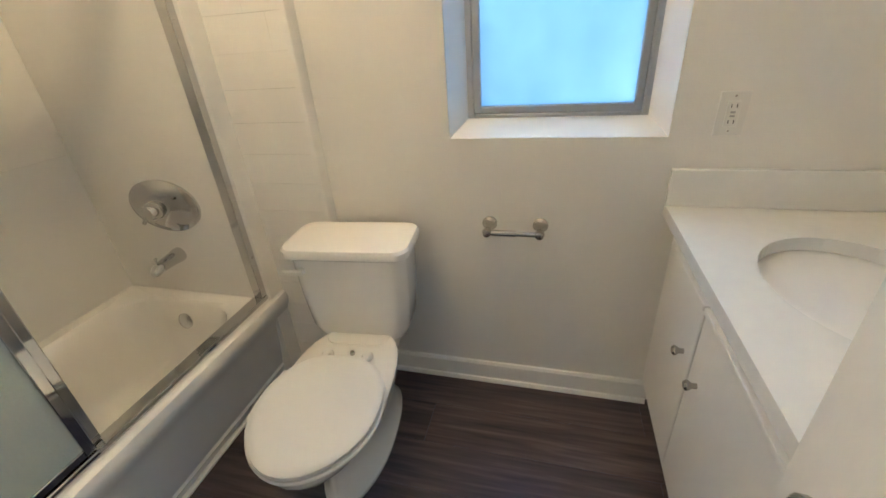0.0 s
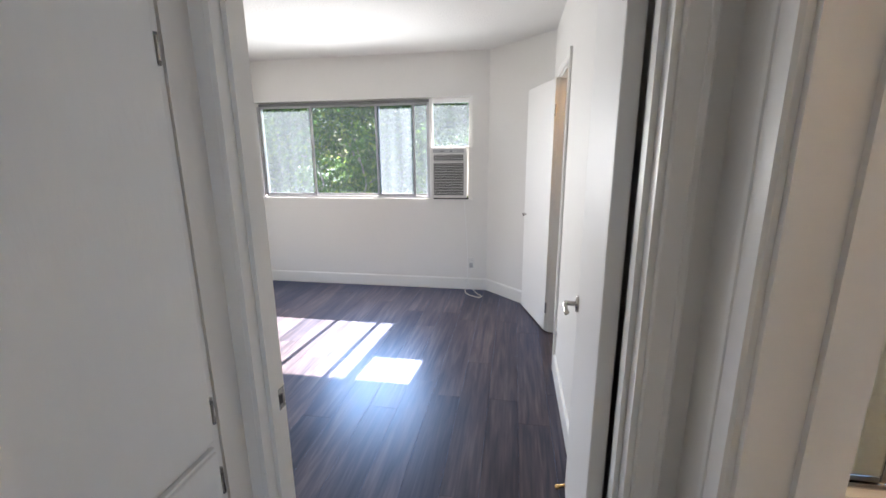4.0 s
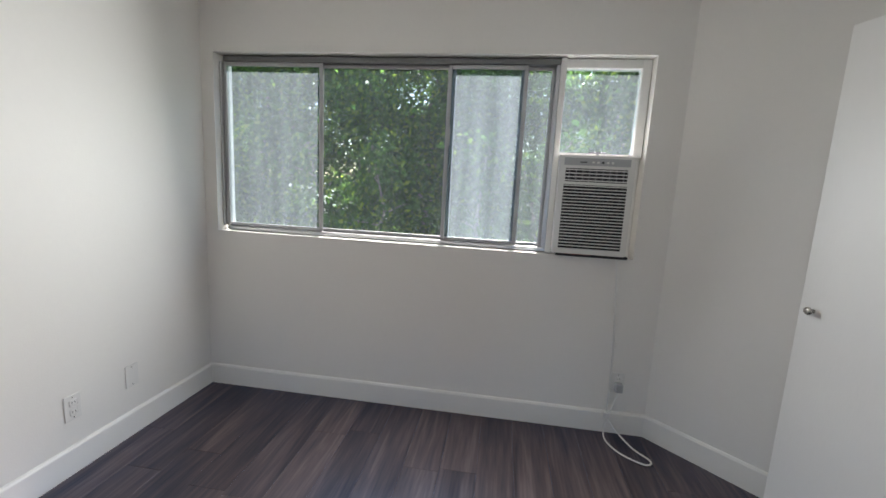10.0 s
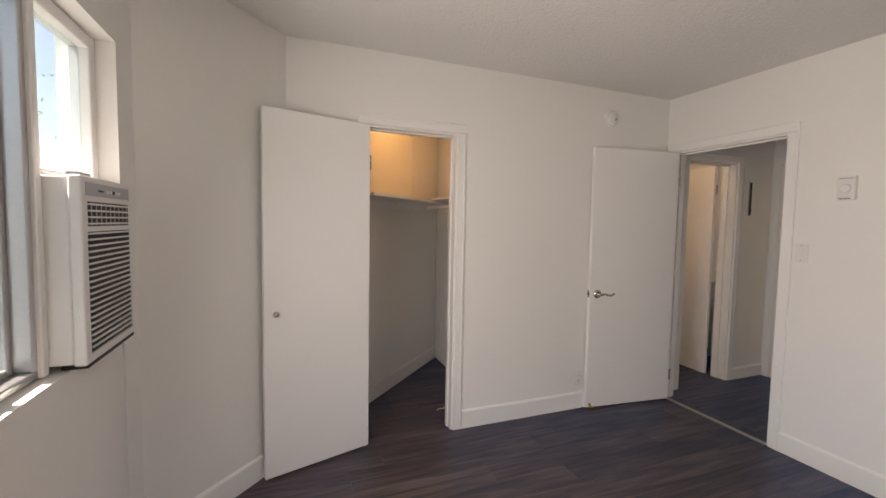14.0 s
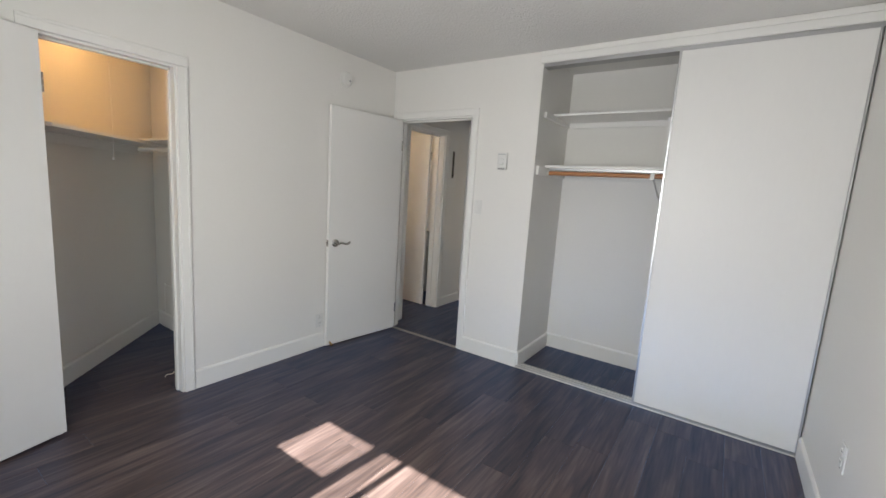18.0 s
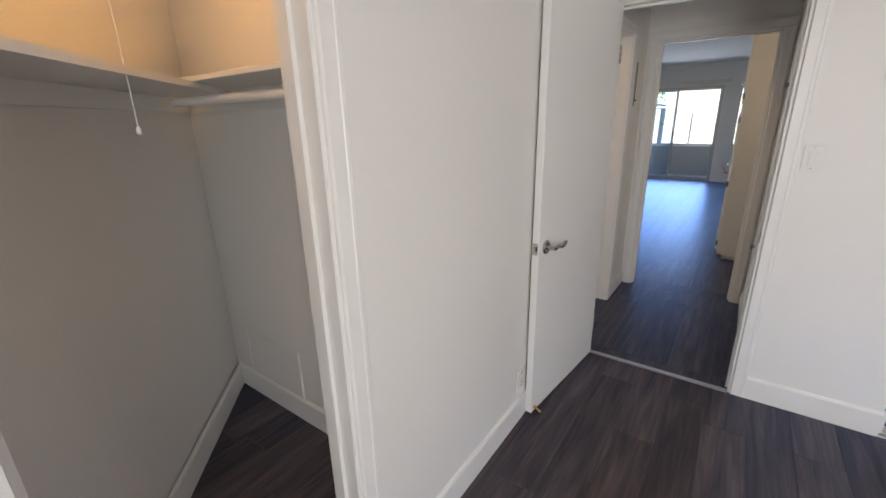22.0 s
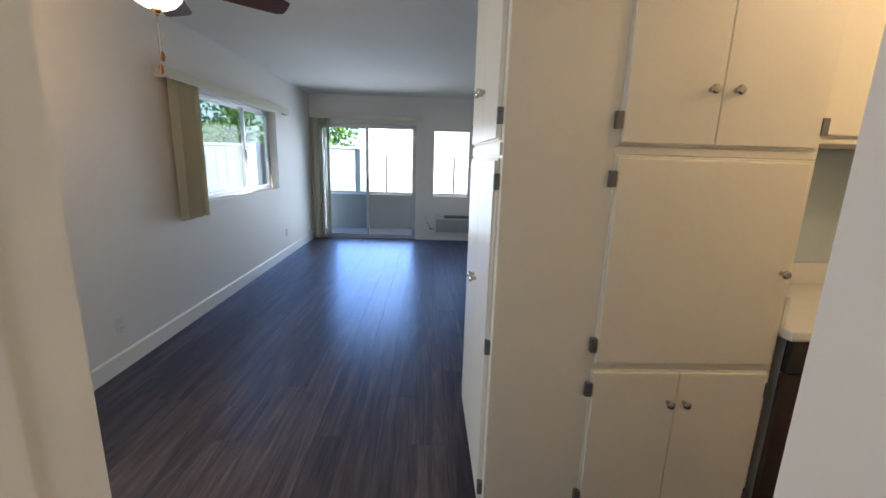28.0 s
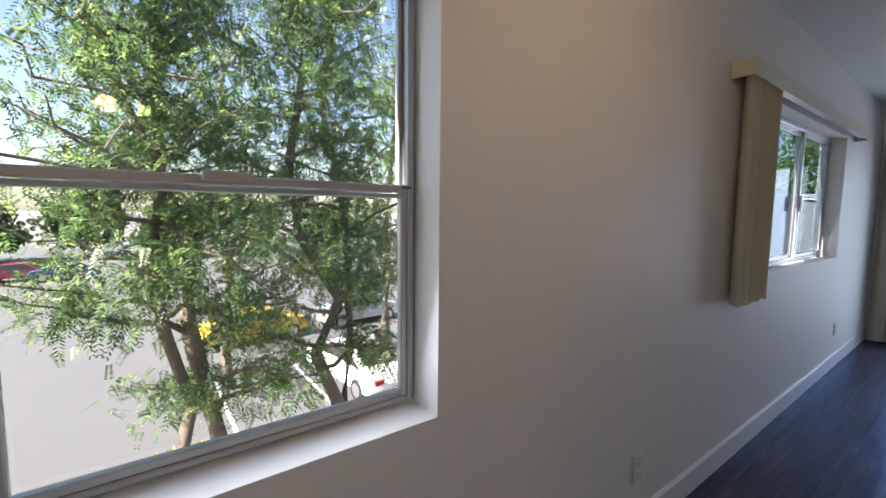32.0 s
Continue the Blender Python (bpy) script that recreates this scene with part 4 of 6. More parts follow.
def toilet():
    cx, yb = 0.265, 2.20
    ob = thing("toilet", (cx, yb - 0.3, 0), "white two-piece toilet with its lid down", "toilet")

    def oval(z, hw, y0, y1, blunt=0.0, n=40):
        y0, y1 = y0 - 0.065, y1 - 0.065
        cy, hy = (y0 + y1) / 2, (y1 - y0) / 2
        out = []
        for i in range(n):
            a = 2 * math.pi * i / n
            c, s = math.cos(a), math.sin(a)
            w = hw * (1 - 0.10 * max(0, -s) ** 2 + blunt * max(0, s) ** 2)
            e = 1.0 if s < 0 else 0.75
            out.append((cx + w * math.copysign(abs(c) ** e, c), cy + hy * math.copysign(abs(s) ** e, s), z))
        return out

    # pedestal and bowl
    part("pedestal", loft(bmesh.new(), [oval(0.0, .115, 1.66, 2.20), oval(0.02, .118, 1.655, 2.20), oval(0.05, .100, 1.68, 2.18), oval(0.18, .095, 1.68, 2.16), oval(0.25, .120, 1.62, 2.14), oval(0.32, .160, 1.53, 2.12), oval(0.37, .178, 1.50, 2.10), oval(0.395, .180, 1.495, 2.10), oval(0.40, .172, 1.505, 2.09)]), M_PORC, ob, smooth=True)
    part("deck", loft(bmesh.new(), [rounded(cx, 2.03, .115, .10, .04, z) for z in (.30, .389)] + [rounded(cx, 2.03, .110, .095, .04, .404)]), M_PORC, ob, "bowl deck under the tank", True)
    part("seat", loft(bmesh.new(), [oval(.402, .182, 1.49, 1.898, -.12), oval(.408, .188, 1.485, 1.904, -.12), oval(.414, .190, 1.483, 1.906, -.12), oval(.420, .186, 1.486, 1.902, -.12)]), M_PLASTIC, ob, "white plastic seat", True)
    lid = part("lid", loft(bmesh.new(), [oval(.423, .178, 1.493, 1.902, -.15), oval(.427, .184, 1.487, 1.908, -.15), oval(.436, .184, 1.487, 1.908, -.15), oval(.443, .176, 1.495, 1.900, -.15), oval(.4455, .160, 1.512, 1.888, -.15), oval(.446, .10, 1.59, 1.84, -.15)]), M_PLASTIC, ob, "white plastic lid, closed", True)
    for sx in (-0.07, 0.07):
        part("hinge_cap", turned(bmesh.new(), [(.019, 0), (.019, .012), (.015, .019), (.006, .021)], (cx + sx, 1.872, .404), (0, 0, 1), 18), M_PLASTIC, lid, "round white hinge cap", True)
        part("hinge_arm", bx(cx + sx - .010, cx + sx + .010, 1.834, 1.866, .408, .425, bevel=.004), M_PLASTIC, lid, smooth=True)
    part("bolt", turned(bmesh.new(), [(.008, 0), (.008, .010), (.004, .014)], (cx + .012, 1.885, .404), (0, 0, 1), 10), M_STEEL, ob, "bare steel bolt head")
    # tank
    t = part("tank", loft(bmesh.new(), [rounded(cx, 2.078, hw, hd, .045, z) for z, hw, hd in ((.375, .120, .070), (.385, .160, .085), (.43, .182, .093), (.55, .194, .097), (.70, .200, .099), (.718, .200, .099))]), M_PORC, ob, smooth=True)
    part("tank_lid", loft(bmesh.new(), [rounded(cx, 2.073, hw, hd, .05, z) for z, hw, hd in ((.718, .210, .108), (.726, .218, .118), (.748, .219, .119), (.757, .213, .114), (.760, .19, .09))]), M_PORC, ob, "white tank lid", True)
    bm = bmesh.new()
    turned(bm, [(0.014, 0), (0.013, 0.012), (0.005, 0.014)], (cx - 0.155, 1.978, .672), (0, -1, 0), 16)
    box(bm, cx - 0.215, cx - 0.145, 1.956, 1.970, .662, .682, .005)
    part("flush_lever", bm, M_PLASTIC, t, "white flush lever", True)
    for sx in (-1, 1):
        part("bolt_cap", turned(bmesh.new(), [(0.012, 0), (0.011, 0.008), (0.005, 0.013)], (cx + sx * 0.105, 1.865, 0.018), (0, 0, 1), 14), M_PLASTIC, ob, smooth=True)


    ob.matrix_world = pose(cx, yb - 0.3, 0, 0, 0, 5)


toilet()


def paper_holder():
    ob = thing("toilet_paper_holder", (0.782, TY1, 0.735), "empty brushed nickel toilet paper holder on the wall", "paper holder")
    for x in (0.695, 0.868):
        p = part("post", turned(bmesh.new(), [(0.026, 0), (0.026, 0.006), (0.020, 0.012), (0.012, 0.040), (0.013, 0.060), (0.016, 0.068), (0.013, 0.082), (0.004, 0.084)], (x, TY1, 0.744), (0, -1, -0.06), 22), M_STEEL, ob, smooth=True)
    bm = bmesh.new()
    tube(bm, (0.695, TY1 - 0.070, 0.739), (0.868, TY1 - 0.070, 0.739), 0.008, 14)
    tube(bm, (0.710, TY1 - 0.070, 0.739), (0.79, TY1 - 0.070, 0.739), 0.0105, 14)
    part("roller", bm, M_STEEL, ob, "plain spring roller", True)


paper_holder()


def vanity():
    x0, x1, y0, y1 = 1.280, TX1 - .003, 1.06, TY1 - .003
    v = thing("vanity_cabinet", ((x0 + x1) / 2, (y0 + y1) / 2, 0), "white painted vanity cabinet with two doors", "cabinet")
    part("body", bx(x0, x1, y0, y1, 0.105, 0.796, bevel=.002, seg=1), M_DOOR, v)
    part("toe_kick", bx(x0 + .06, x1, y0 + .02, y1 - .02, 0.001, 0.105), M_DOOR, v)
    for a, b, kx in ((1.846, 2.150, 1.905), (1.430, 1.838, 1.780), (1.10, 1.422, 1.16)):
        d = part("door", bx(x0 - .018, x0 - .0005, a, b, 0.17, 0.728, bevel=.005), M_DOOR, v, "white overlay door with a routed edge")
        part("top_edge", bx(x0 - .024, x0 - .0006, a, b, 0.728, 0.745, bevel=.004), M_DOOR, d)
        k = knob(d, (x0 - .018, kx, 0.555), (-1, 0, 0), r=.0135)
        for z in (.25, .65):
            part("hinge", bx(x0 - .010, x0 - .0008, b + .0015, b + .013, z - .02, z + .02, bevel=.002), M_STEEL, d, "small steel hinge")
    c = thing("countertop", ((x0 + x1) / 2, (y0 + y1) / 2, .798), "white speckled vanity top with a raised splash and round basin", "countertop")
    cx, cy, rx, ry = 1.535, 1.82, 0.185, 0.235
    X0, X1, Y0, Y1, Z0, Z1 = 1.236, TX1 - .002, 1.05, TY1 - .002, .798, .834
    n = 48
    bm = bmesh.new()
    ring = lambda z, k: [bm.verts.new((cx + rx * k * math.cos(2 * math.pi * i / n), cy + ry * k * math.sin(2 * math.pi * i / n), z)) for i in range(n)]
    def edge_pt(a):
        c_, s_ = math.cos(a), math.sin(a)
        t = min(((X1 - cx) if c_ > 0 else (X0 - cx)) / c_ if abs(c_) > 1e-6 else 9, ((Y1 - cy) if s_ > 0 else (Y0 - cy)) / s_ if abs(s_) > 1e-6 else 9)
        return (cx + t * c_, cy + t * s_)
    angs = [2 * math.pi * i / n for i in range(n)]
    for px, py in ((X0, Y0), (X0, Y1), (X1, Y0), (X1, Y1)):
        ca = math.atan2(py - cy, px - cx) % (2 * math.pi)
        angs[min(range(n), key=lambda i: abs(angs[i] - ca))] = ca
    top = [bm.verts.new((*edge_pt(a), Z1)) for a in angs]
    bot = [bm.verts.new((*edge_pt(a), Z0)) for a in angs]
    inn, inb = ring(Z1, 1.0), ring(Z0, 1.0)
    for i in range(n):
        j = (i + 1) % n
        bm.faces.new((top[i], top[j], inn[j], inn[i]))
        bm.faces.new((bot[j], bot[i], inb[i], inb[j]))
        bm.faces.new((top[j], top[i], bot[i], bot[j]))
        bm.faces.new((inn[i], inn[j], inb[j], inb[i]))
    part("top", bm, M_COUNTER, c)
    part("back_splash", bx(X0, X1 - .02, Y1 - .018, Y1, Z1 + .0005, .948, bevel=.003), M_COUNTER, c, "raised splash on the end wall")
    part("side_splash", bx(X1 - .018, X1, Y0, Y1, Z1 + .0005, .948, bevel=.003), M_COUNTER, c, "raised splash on the long wall")
    s = thing("wash_basin", (cx, cy, .66), "white oval basin set under the vanity top", "basin")
    loops = []
    for k, z in ((1.04, .796), (1.02, .79), (1.0, .775), (.93, .73), (.78, .69), (.5, .668), (.12, .660)):
        loops.append([(cx + rx * k * math.cos(2 * math.pi * i / n), cy + ry * k * math.sin(2 * math.pi * i / n), z) for i in range(n)])
    part("bowl", loft(bmesh.new(), loops, cap=False), M_PORC, s, smooth=True)
    part("drain", turned(bmesh.new(), [(.024, 0), (.022, .003), (.010, .004)], (cx, cy, .660), (0, 0, 1), 20), M_CHROME, s, "chrome basin drain", True)
    part("overflow", turned(bmesh.new(), [(.006, 0), (.006, .003)], (cx - .02, cy + ry * .95, .770), (0, -1, .3), 12), M_CHROME, s, smooth=True)


vanity()

# ---- bedroom window ----
def bedroom_window():
    y0, y1, z0, z1 = BWIN
    ob = thing("window_2", (-3.36, (y0 + y1) / 2, z0), "wide sliding aluminium window with dusty panes", "window", kind="structure")
    xf = -3.40
    post = -0.715
    # outer track frame of the sliding part
    part("sill_track", bx(xf, xf + 0.075, y0 + .03, post, z0 + 0.004, z0 + 0.026, bevel=.003, seg=1), M_ALU, ob)
    part("head_track", bx(xf, xf + 0.075, y0 + .03, post, z1 - 0.040, z1 - 0.010, bevel=.003, seg=1), M_ALUDARK, ob, "weathered dark head track")
    part("side_frame", bx(xf, xf + 0.075, y0 + .002, y0 + .018, z0 + .026, z1 - .040, bevel=.003, seg=1), M_ALU, ob)
    part("side_frame", bx(xf, xf + 0.075, post - .022, post, z0 + .026, z1 - .040, bevel=.003, seg=1), M_ALU, ob)
    a, b = z0 + .026, z1 - .040
    sash_y(ob, "left_sash", xf + .040, y0 + .018, -2.050, a, b, .022, .022, M_ALUMID, M_DUSTY, "left sliding sash", "dusty glass")
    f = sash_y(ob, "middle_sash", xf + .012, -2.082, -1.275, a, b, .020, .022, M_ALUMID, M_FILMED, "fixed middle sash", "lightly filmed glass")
    sash_y(ob, "right_sash", xf + .040, -1.318, -0.880, a, b, .022, .022, M_ALUMID, M_HAZY, "right sliding sash", "weather-hazed glass")
    sash_y(ob, "end_sash", xf + .012, -0.915, post - .022, a, b, .018, .022, M_ALUMID, M_DUSTY, "narrow end sash", "dusty glass")
    for y in (-2.062, -1.297):
        part("pull", bx(xf + .062, xf + .076, y - .008, y + .008, 1.575, 1.675, bevel=.003), M_ALUMID, ob, "aluminium sash pull")
    # wooden post and the small light over the air conditioner
    part("post", bx(xf - .01, xf + .085, post, post + .030, z0 + .002, z1 - .004, bevel=.003, seg=1), M_TRIM, ob, "white wooden post")
    g = part("top_light_frame", bx(xf, xf + .06, y1 - .050, y1 - .004, 1.552, z1 - .004, bevel=.003, seg=1), M_TRIM, ob, "white wooden frame")
    for q in ((post + .03, y1 - .05, z1 - .050, z1 - .004), (post + .03, y1 - .05, 1.552, 1.566)):
        part("bar", bx(xf, xf + .06, *q, bevel=.003, seg=1), M_TRIM, g)
    p = part("pane", bx(xf + .028, xf + .032, post + .03, y1 - .05, 1.566, z1 - .05), M_DUSTY, g, "dusty glass")
    p.visible_shadow = False
    part("filler_board", bx(xf, xf + .03, y1 - .055, y1 - .002, z0 + .002, 1.552), M_TRIM, ob, "white filler strip beside the air conditioner")


bedroom_window()


def window_ac():
    y0, y1, z0, z1 = -0.684, -0.312, 1.030, 1.545
    ob = thing("window_air_conditioner", (-3.5, (y0 + y1) / 2, 1.012), "white window air conditioner in the opening with its cord hanging", "air conditioner")
    bm = bx(-3.86, -3.262, y0, y1, z0, z1, bevel=.006)
    body = part("housing", bm, M_PLASTIC, ob, "white sheet metal housing")
    f = part("front", bx(-3.262, -3.232, y0 - .006, y1 + .006, z0 - .004, z1 + .004, bevel=.008, seg=3), M_PLASTIC, ob, "white plastic front panel")
    part("control_strip", bx(-3.233, -3.2305, y0 + .02, y1 - .02, z1 - .050, z1 - .012, bevel=.001, seg=1), M_GREYPL, f, "light grey control strip")
    for k in range(5):
        part("button", bx(-3.231, -3.2285, y0 + .16 + .024 * k, y0 + .172 + .024 * k, z1 - .038, z1 - .028, bevel=.001, seg=1), M_DARK if k == 2 else M_PLASTIC, f)
    part("badge", bx(-3.231, -3.2295, y0 + .10, y0 + .135, z1 - .036, z1 - .031), M_DARK, f)
    # upper outlet
    part("outlet_recess", bx(-3.2335, -3.2312, y0 + .03, y1 - .03, z1 - .135, z1 - .066), M_DARK, f, "dark air outlet")
    for k in range(4):
        part("outlet_slat", bx(-3.232, -3.226, y0 + .03, y1 - .03, z1 - .130 + .018 * k, z1 - .125 + .018 * k), M_PLASTIC, f)
    for k in range(9):
        y = y0 + .05 + k * (y1 - y0 - .10) / 8
        part("outlet_vane", bx(-3.2325, -3.2295, y - .0015, y + .0015, z1 - .133, z1 - .068), M_GREYPL, f)
    part("intake_recess", bx(-3.2335, -3.2312, y0 + .026, y1 - .026, z0 + .022, z1 - .150), M_DARK, f, "dark intake behind the slats")
    n = 21
    for k in range(n):
        z = z0 + .024 + k * (z1 - .150 - z0 - .030) / (n - 1)
        part("intake_slat", bx(-3.2325, -3.225, y0 + .024, y1 - .024, z - .002, z + .003, bevel=.001, seg=1), M_PLASTIC, f)
    # side louvres of the outdoor half
    part("side_recess", bx(-3.80, -3.62, y0 - .0016, y0 - .0004, z0 + .05, z1 - .06), M_GREYPL, body, "grey side louvre panel")
    for k in range(20):
        z = z0 + .062 + k * .0205
        part("louvre", bx(-3.795, -3.625, y0 - .006, y0 - .001, z, z + .011), M_PLASTIC, body)
    part("drip_tray", bx(-3.30, -3.238, y0 + .02, y1 + .02, 1.012, 1.026, bevel=.003), M_DARK, ob, "dark strip under the unit")
    part("label_strip", bx(-3.24, -3.2385, y0 + .06, y0 + .20, 1.014, 1.026), mat("faded red tape", (0.45, 0.12, 0.10), 0.6), ob, "faded red tape")
    bm = bmesh.new()
    tube(bm, (-3.31, -0.485, z1), (-3.31, -0.485, z1 + .018), .007, 10)
    box(bm, -3.325, -3.295, -0.535, -0.445, z1 + .016, z1 + .026, .003)
    part("window_catch", bm, M_ALUDARK, ob, "small dark catch on top")
    pts = smooth_path([(-3.258, -0.345, 1.015), (-3.255, -0.335, .95), (-3.262, -0.315, .70), (-3.262, -0.300, .42), (-3.262, -0.298, .20), (-3.245, -0.300, .10), (-3.20, -0.315, .012), (-3.08, -0.27, .007), (-3.00, -0.16, .007), (-3.04, -0.12, .007), (-3.14, -0.19, .010), (-3.235, -0.285, .09), (-3.25, -0.270, .18), (-3.245, -0.252, .265)], 7)
    part("power_cord", sweep(bmesh.new(), pts, .0042, 8), M_CORD, ob, "white power cord looped on the floor", True)
    part("plug", bx(-3.268, -3.232, -0.272, -0.232, .262, .312, bevel=.006), M_GREYPL, ob, "grey safety plug", True)
    part("cord_tie", bx(-3.256, -3.234, -0.315, -0.287, .10, .135, bevel=.003), M_CORD, ob, "twist tie")


window_ac()
plate("wall_outlet", (BX0, -0.252, 0.305), "x", "white outlet under the window holding the cord's plug", "outlet", "outlet")
plate("wall_outlet", (-2.405, BY0, 0.305), "y", "white outlet low on the wall", "outlet", "outlet")
plate("wall_outlet", (-2.70, BY0, 0.315), "y", "white cable plate low on the wall", "wall plate", "")
plate("wall_outlet", (-0.55, BY0, 0.44), "y", "white outlet low on the wall", "outlet", "outlet")
plate("wall_outlet", (-0.575, BY1, 0.24), "-y", "white outlet behind the open door", "outlet", "outlet")
plate("light_switch", (BX1, -0.500, 1.290), "-x", "white rocker light switch beside the doorway", "light switch", "switch")


def thermostat():
    ob = thing("thermostat", (BX1, -0.705, 1.675), "white box thermostat with a round dial", "thermostat", turn=-90)
    part("case", bx(-.040, .040, -.030, 0, -.068, .066, bevel=.006), M_PLASTIC, ob, own=True, smooth=True)
    part("dial", turned(bmesh.new(), [(.026, 0), (.026, .008), (.022, .012), (.004, .013)], (0, -.030, -.004), (0, -1, 0), 24), M_PLASTIC, ob, "round dial", True, own=True)
    for k in range(9):
        part("vent", bx(-.030 + .0065 * k, -.0265 + .0065 * k, -.0308, -.0295, -.064, -.056), M_DARK, ob, own=True)
    part("top_vent", bx(-.034, .034, -.031, -.029, .050, .056), M_GREYPL, ob, own=True)


thermostat()
ob = thing("smoke_detector", (-0.355, BY1, 2.270), "round white smoke detector high on the wall", "smoke detector")
part("base", turned(bmesh.new(), [(.064, 0), (.064, .012), (.058, .016)], (-0.355, BY1, 2.270), (0, -1, 0), 32), M_PLASTIC, ob, smooth=True)
part("dome", turned(bmesh.new(), [(.052, .016), (.052, .026), (.044, .036), (.016, .040), (.004, .040)], (-0.355, BY1, 2.270), (0, -1, 0), 32), M_PLASTIC, ob, smooth=True)
part("test_button", turned(bmesh.new(), [(.010, .038), (.009, .043), (.002, .044)], (-0.340, BY1, 2.256), (0, -1, 0), 14), M_GREYPL, ob, smooth=True)


# ---- wardrobe with sliding doors ----
def wardrobe():
    y0, y1 = SC[0] + .002, SC[1]
    t = thing("trim_wardrobe_header", (BX1, y1, 2.40), "white painted header board over the wardrobe opening", "trim", kind="structure")
    part("board", bx(BX1 - .018, BX1 - .001, y0, y1 + .018, 2.395, 2.444, bevel=.003, seg=1), M_TRIM, t)
    part("upper_board", bx(BX1 - .014, BX1 - .001, y0, y1 + .018, 2.446, 2.483, bevel=.003, seg=1), M_TRIM, t)
    part("rail", bx(BX1 + .002, BX1 + .085, y0, y1 - .002, 2.372, 2.398), M_ALU, t, "metal sliding rail")
    t = thing("trim_wardrobe_track", (BX1, y1, 0), "white floor track of the sliding doors", "trim", kind="structure")
    part("base", bx(BX1 - .012, BX1 + .085, y0, y1 - .002, 0.0005, .010, bevel=.002, seg=1), M_TRIM, t)
    for x in (-.008, .030, .068):
        part("rib", bx(BX1 + x, BX1 + x + .004, y0, y1 - .002, .0095, .020), M_ALU, t, "metal rib")
    for n, x, a, b, lab in (("sliding_door", BX1 + .004, y0 + .004, -1.870, "white flush sliding wardrobe door"), ("sliding_door", BX1 + .044, y0 + .01, -1.905, "white flush sliding wardrobe door behind the other")):
        d = thing(n, (x, (a + b) / 2, .012), lab, "door", group="wardrobe doors")
        part("slab", bx(x, x + .026, a + .012, b - .014, .022, 2.372, bevel=.002, seg=1), M_DOOR, d)
        part("edge_strip", bx(x - .003, x + .029, b - .014, b, .022, 2.372, bevel=.002, seg=1), M_ALU, d, "bright metal edge strip")
        part("edge_strip", bx(x - .003, x + .029, a, a + .012, .022, 2.372, bevel=.002, seg=1), M_ALU, d, "bright metal edge strip")
        part("bottom_strip", bx(x - .003, x + .029, a, b, .013, .022), M_ALU, d)
    # shelves
    s = thing("wardrobe_shelf", (.75, -1.4, 2.06), "white painted upper wardrobe shelf on cleats", "shelf", group="wardrobe shelves")
    part("board", bx(.555, .927, y0 + .005, y1 - .003, 2.066, 2.086, bevel=.002, seg=1), M_TRIM, s)
    part("cleat", bx(.36, .927, y1 - .021, y1 - .001, 2.022, 2.0655, bevel=.002, seg=1), M_TRIM, s)
    part("back_cleat", bx(.907, .927, y0 + .005, y1 - .022, 2.022, 2.0655), M_TRIM, s)
    s = thing("wardrobe_shelf", (.70, -1.4, 1.62), "white painted lower wardrobe shelf over the rod", "shelf", group="wardrobe shelves")
    part("board", bx(.475, .927, y0 + .005, y1 - .003, 1.648, 1.668, bevel=.002, seg=1), M_TRIM, s)
    part("cleat", bx(.300, .927, y1 - .021, y1 - .001, 1.582, 1.6475, bevel=.002, seg=1), M_TRIM, s)
    part("back_cleat", bx(.907, .927, y0 + .005, y1 - .022, 1.582, 1.6475), M_TRIM, s)
    part("under_rail", bx(.515, .535, y0 + .005, y1 - .022, 1.632, 1.6475), M_ALU, s, "metal rail under the shelf")
    r = thing("closet_rod", (.50, -1.4, 1.60), "varnished wooden closet rod with a white bracket", "closet rod")
    part("rod", tube(bmesh.new(), (.50, y0 + .004, 1.606), (.50, y1 - .022, 1.606), .0165, 18), M_WOODROD, r, smooth=True)
    part("socket", turned(bmesh.new(), [(.026, 0), (.026, .012), (.018, .014)], (.50, y1 - .021, 1.606), (0, -1, 0), 20), M_PLASTIC, r, "white rod socket", True)
    part("bracket", bx(.482, .518, -1.79, -1.76, 1.578, 1.632, bevel=.004), M_PLASTIC, r, "white rod bracket")
    bm = bmesh.new()
    box(bm, .90, .926, -1.787, -1.763, 1.44, 1.647, .003, 1)
    tube(bm, (.52, -1.775, 1.60), (.905, -1.775, 1.46), .006, 8)
    part("brace", bm, M_TRIM, r, "white slanting brace")
    part("shelf_support", bx(.80, .82, -1.80, -1.78, 1.668, 2.066), M_TRIM, r, "white upright between the shelves")


wardrobe()


